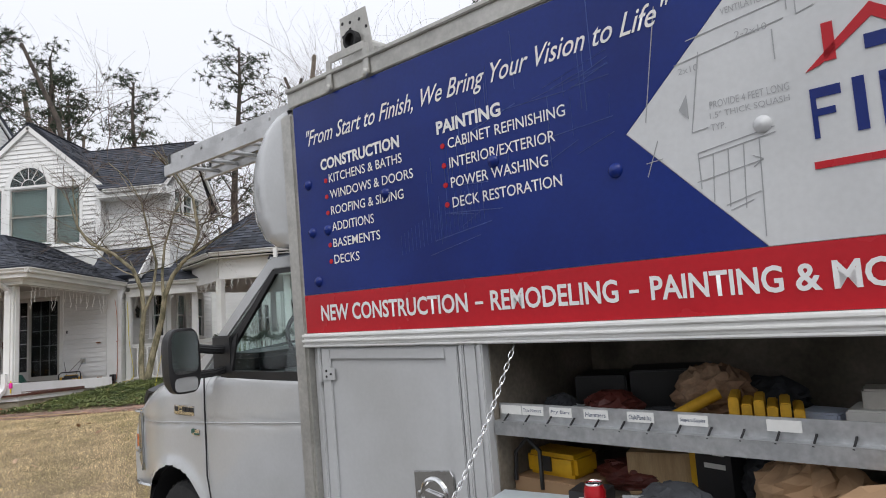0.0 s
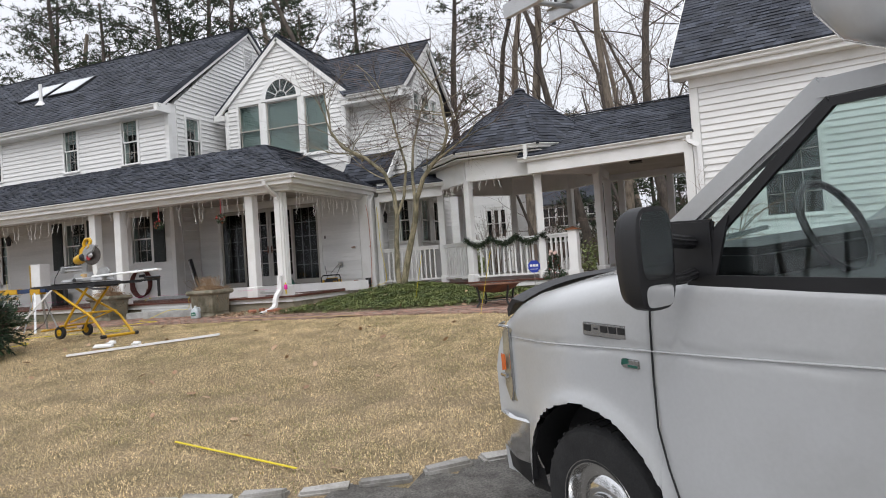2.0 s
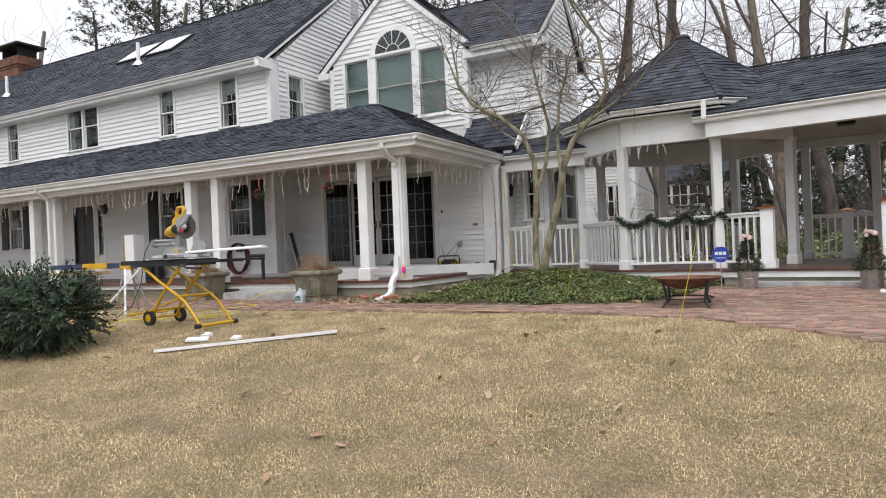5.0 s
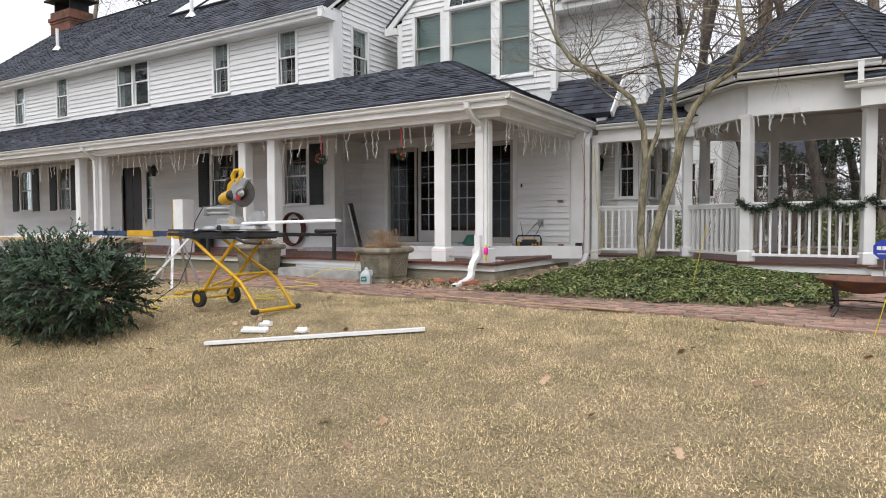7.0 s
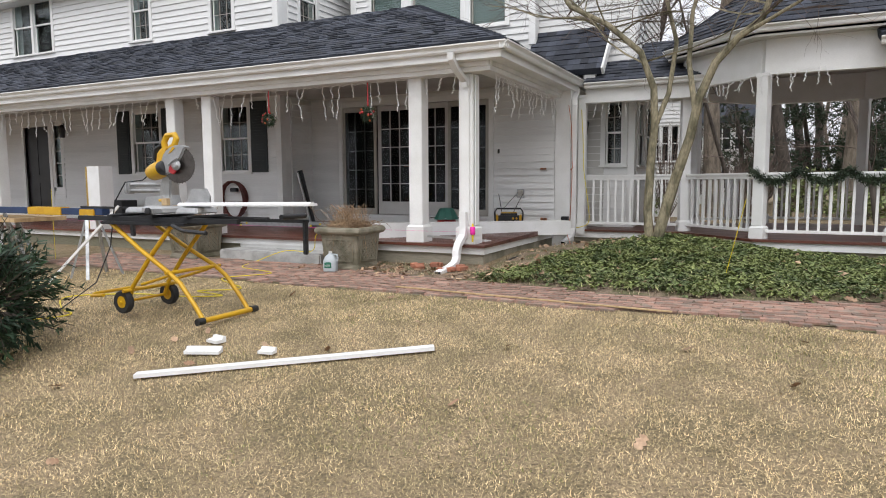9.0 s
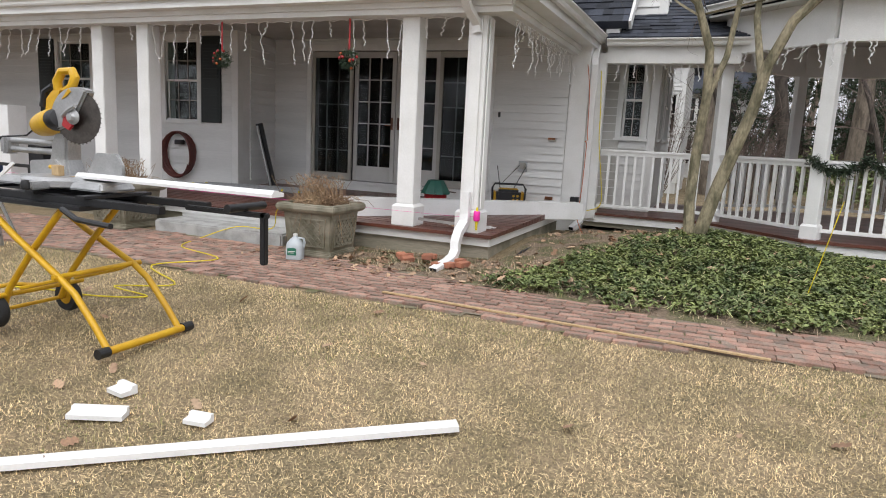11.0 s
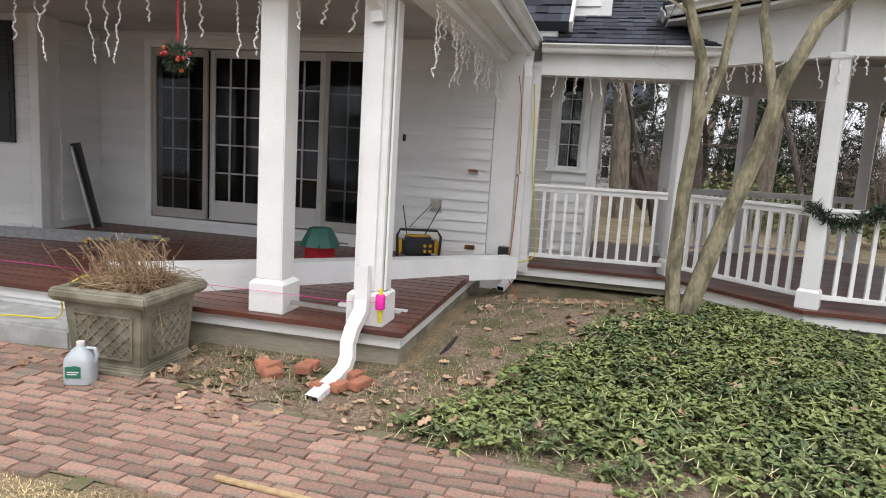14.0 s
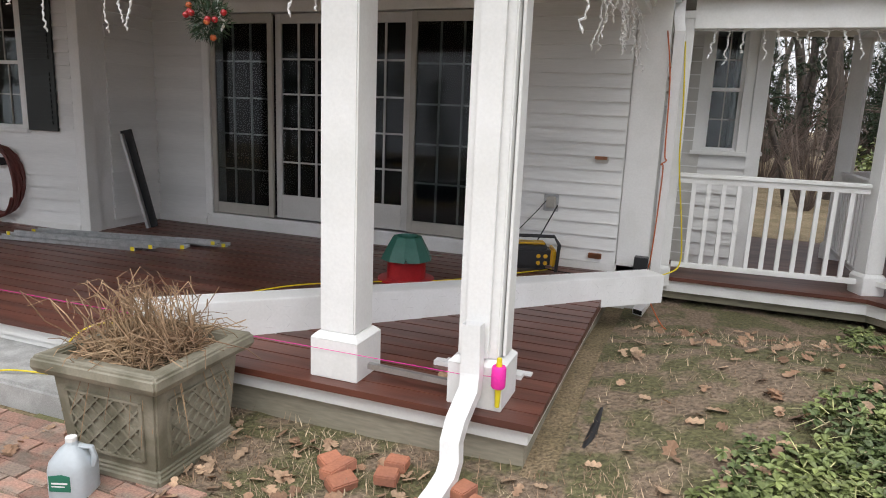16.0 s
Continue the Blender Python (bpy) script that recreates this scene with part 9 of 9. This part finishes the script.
def crumpled(t, name, material, w, d, h, seed, label=""):
    r = random.Random(seed)
    rings = []
    for k in range(13):
        f = math.sin(math.pi * (k + .9) / 13.8)
        rings.append([(w / 2 * f ** .5 * math.cos(a) * (r.uniform(.86, 1.08) - .16 * abs(math.sin(a * 3.5 + k * .6 + seed))), d / 2 * f ** .5 * math.sin(a) * (r.uniform(.86, 1.08) - .16 * abs(math.sin(a * 4.5 - k * .5 + seed))), h * k / 12 * r.uniform(.92, 1.04)) for a in (2 * math.pi * j / 26 for j in range(26))])
    G().loft(rings).ob(name, material, t, label)


t = inbox("storage_case", "yellow ribbed plastic tool case on the shelf", "tool case", -1.83, -.22, SHZ, 15)
for i in range(6):
    G().box(-.10 + .033 * i, -.072 + .033 * i, -.08, .08, 0, .10 + .014 * (i % 2) + .004 * i).ob("rib", GLOVE, t, bevel=.004)
G().box(-.02, .05, .081, .084, .04, .08).ob("mark", BLACK, t)
for i, (x, y, w, d, h, m, nm, lab) in enumerate(((-1.98, -.24, .11, .1, .09, mat("clear_tub", (0.42, 0.47, 0.58), .3, var=.05, trans=.3), "plastic_tub", "small clear bluish tub on the shelf"), (-2.12, -.26, .16, .14, .10, CEIL, "cardboard_box", "small white box on the shelf"), (-2.13, -.28, .12, .1, .15, SASHGREY, "cardboard_box", "small grey box on the shelf"), (-1.15, -.55, .2, .2, .14, BLACK, "tool_box", "dark tool box at the back of the shelf"), (-1.4, -.6, .3, .2, .16, BLACK, "tool_box", "black tool box at the back of the shelf"))):
    t = inbox(nm, lab, "box", x, y, SHZ, 8 * i - 10)
    G().box(-w / 2, w / 2, -d / 2, d / 2, 0, h).ob("body", m, t, bevel=.006)
for i, (x, y, w, d, h, m) in enumerate(((-1.30, -.30, .24, .2, .11, HOSE), (-1.62, -.40, .30, .25, .19, LEAFD), (-1.50, -.25, .2, .15, .07, CLOTHD), (-2.3, -.25, .26, .2, .12, JUG), (-1.12, -.25, .16, .14, .10, CLOTHD), (-2.4, -.5, .3, .25, .22, GREENP), (-1.75, -.5, .3, .2, .14, CLOTHD))):
    t = inbox("tool_pouch", "crumpled work pouch among the tools on the shelf", "pouch", x, y, SHZ)
    crumpled(t, "body", m, w, d, h, 50 + i)
t = inbox("tape_measure", "yellow and black tape measure on the shelf", "tape measure", -1.25, -.14, SHZ)
G().box(-.035, .035, -.02, .02, 0, .05).ob("case", CORDY, t, bevel=.012)
G().box(-.02, .02, .02, .023, .01, .035).ob("face", BLACK, t)
t = inbox("paper_roll", "grey rolled paper tube on the shelf", "roll", -1.56, -.15, SHZ + .03, 25)
G().tube([(-.13, 0, 0), (.13, 0, 0)], .022, 12).ob("tube", SASHGREY, t, smooth=True)
t = inbox("paint_grip", "yellow tool handle among the pouches", "tool", -1.62, -.22, SHZ + .09, 40)
G().tube([(-.08, 0, .03), (.06, 0, -.03)], .018, 10).ob("grip", GLOVE, t, smooth=True)
t = inbox("plastic_bag", "clear crumpled plastic bag on the shelf", "bag", -1.2, -.22, SHZ)
crumpled(t, "film", JUG, .26, .16, .07, 91)
# lower level and flap
t = inbox("hard_case", "yellow hard case with a black latch on the compartment floor", "case", -1.12, -.22, FLZ, -6)
G().box(-.11, .11, -.07, .07, .05, .13).ob("body", YELLOW, t, bevel=.015)
G().box(-.01, .03, .07, .078, .07, .12).ob("latch", BLACK, t)
t = inbox("cardboard_carton", "flat brown cardboard carton under the yellow case", "box", -1.14, -.20, FLZ, -4)
G().box(-.15, .15, -.1, .1, 0, .05).ob("carton", CARD, t, bevel=.003)
t = inbox("wood_offcut", "pale wooden blocks on the compartment floor", "wood block", -1.48, -.32, FLZ, 14)
G().box(-.13, .13, -.06, .06, .0, .14).ob("block", WOODP, t, bevel=.003)
t = inbox("carton", "black and yellow product carton standing in the compartment", "box", -1.66, -.26, FLZ, -12)
G().box(-.07, .07, -.04, .04, 0, .22).ob("carton_body", BLACK, t)
G().box(.05, .0705, -.0405, .0405, 0, .2205).ob("yellow_edge", YELLOW, t)
G().box(-.05, .02, .04, .042, .12, .135).box(-.05, -.01, .04, .042, .16, .17).ob("print_bars", LABELW, t)
t = inbox("drink_can", "red aluminium drink can on the fold-down flap", "can", -1.405, .06, FPZ)
G().lathe([(.024, 0), (.031, .008), (.033, .014), (.033, .10), (.027, .116), (.026, .122), (.024, .119), (0, .117)], 28).ob("can_body", mat("red_can", (0.52, 0.012, 0.02), .25, .6, var=.04, coat=.4), t, smooth=True)
G().lathe([(.0262, .1165), (.0275, .122), (.0262, .1235), (.0245, .121)], 28, caps=False).lathe([(0, .1195), (.024, .1195)], 28).ob("can_lid", CHROME, t, "bright can lid", smooth=True)
g = G()
for k in range(14):
    a = 1.2 + .06 * k
    g.bar((.0333 * math.cos(a), .0333 * math.sin(a), .045 + .02 * math.sin(k * .5)), (.0333 * math.cos(a + .06), .0333 * math.sin(a + .06), .045 + .02 * math.sin(k * .5 + .5)), .006, .001, (math.cos(a), math.sin(a), 0))
g.ob("white_ribbon", LABELW, t)
t = inbox("parts_box", "clear lidded parts box with red bins on the flap", "box", -1.20, .10, FPZ, 10)
G().box(-.14, .14, -.10, .10, 0, .03).ob("tray", REDP, t, bevel=.004)
G().box(-.15, .15, -.11, .11, .031, .045).ob("lid", JUG, t, "clear plastic lid", bevel=.003)
t = inbox("carton", "small black and white carton on the flap", "box", -1.36, .0, FPZ, 8)
G().box(-.055, .055, -.05, .05, 0, .085).ob("carton_body", BLACK, t)
G().box(-.05, .02, .0505, .052, .05, .07).box(-.05, .04, .0505, .052, .02, .03).ob("print_bars", LABELW, t)
for i, (x, y, w, d, h, m, lab) in enumerate(((-1.62, -.02, .26, .2, .12, CLOTHD, "dark grey cloth bundle in the compartment"), (-1.95, -.16, .34, .26, .20, CARD, "crumpled brown paper in the compartment"), (-2.28, .10, .55, .34, .22, CARD, "large crumpled brown paper bag on the flap"), (-1.8, -.3, .2, .2, .16, CLOTHD, "dark cloth bundle in the compartment"), (-1.35, -.3, .3, .2, .10, HOSE, "dark red cloth bundle in the compartment"), (-1.9, .08, .2, .12, .05, SASHGREY, "grey metal offcuts on the flap"))):
    t = inbox("paper_bag" if m is CARD else "cloth_bundle", lab, "bag" if m is CARD else "cloth", x, y, FPZ)
    crumpled(t, "body", m, w, d, h, 20 + i)
t = inbox("cable_loop", "black cable loop hanging in the compartment", "cable", -1.06, -.10, FLZ)
G().tube([(.06, 0, .04), (.05, 0, .14), (.0, 0, .19), (-.05, 0, .15), (-.05, 0, .02)], .008, 8).ob("cable", BLACK, t, smooth=True)
t = inbox("bracket_set", "steel joist brackets on the flap", "bracket", -1.53, .02, FPZ, 20)
G().box(-.05, .05, -.002, .002, 0, .09).box(-.05, -.047, 0, .06, 0, .09).box(.02, .023, 0, .05, 0, .07).ob("plate", GALV, t)
# ---------------------------------------------------------------- path bricks
path = thing("pavement_path", "worn red brick path laid in running bond", "path", pose(-9.8, 12.2, height(-9.8, 12.2)), kind="structure")
pinv = path.matrix_world.inverted()
rr = random.Random(77)
bmesh_ = []
for k in range(6):
    g = G().box(-.086, .086, -.0435, .0435, -.03, .012)
    g.v = [(x + rr.uniform(-.004, .004), y + rr.uniform(-.004, .004), z + (rr.uniform(-.003, .003) if z > 0 else 0)) for x, y, z in g.v]
    o = g.ob("brick", BRICK, path, bevel=.005)
    bmesh_.append(o.data)
    bpy.data.objects.remove(o)
far = G()
singles = 0
row = 0
y = 8.9
while y < 15.3:
    x = -17.0 + (0.088 if row % 2 else 0.0) + rr.uniform(-.03, .03)
    while x < -0.9:
        bend = 0.05 * math.sin(x * .9) + 0.10 * smoothstep(-9, -7, x) * (x + 9) * .3
        yy = y + bend
        if path_f(x) + rr.uniform(-.03, .05) < yy < path_b(x) - .03 and not (-14.55 < x < -12.45 and yy > 13.2) and not (abs(x + 10.4) < .3 and yy > 12.95):
            m = pose(x + rr.gauss(0, .002), yy + rr.gauss(0, .002), height(x, yy) + .012 + rr.gauss(0, .0025), rr.gauss(0, 1.4), rr.gauss(0, 1.2), rr.gauss(0, 1.6) + 3 * math.cos(x * .9))
            if -12.35 < x < -7.75 and yy > 11.55 and singles < 300:
                o = new("brick", rr.choice(bmesh_))
                o.parent = path
                o.matrix_local = pinv @ m
                singles += 1
            else:
                far.box(-.086, .086, -.0435, .0435, -.03, .012, m)
        x += .178 + rr.gauss(0, .003)
    y += .0915
    row += 1
far.m = pinv
far.v = [tuple(pinv @ Vector(p)) for p in far.v]
tagged(far.ob("brick_rest", BRICKJ, path), kind="stuff")
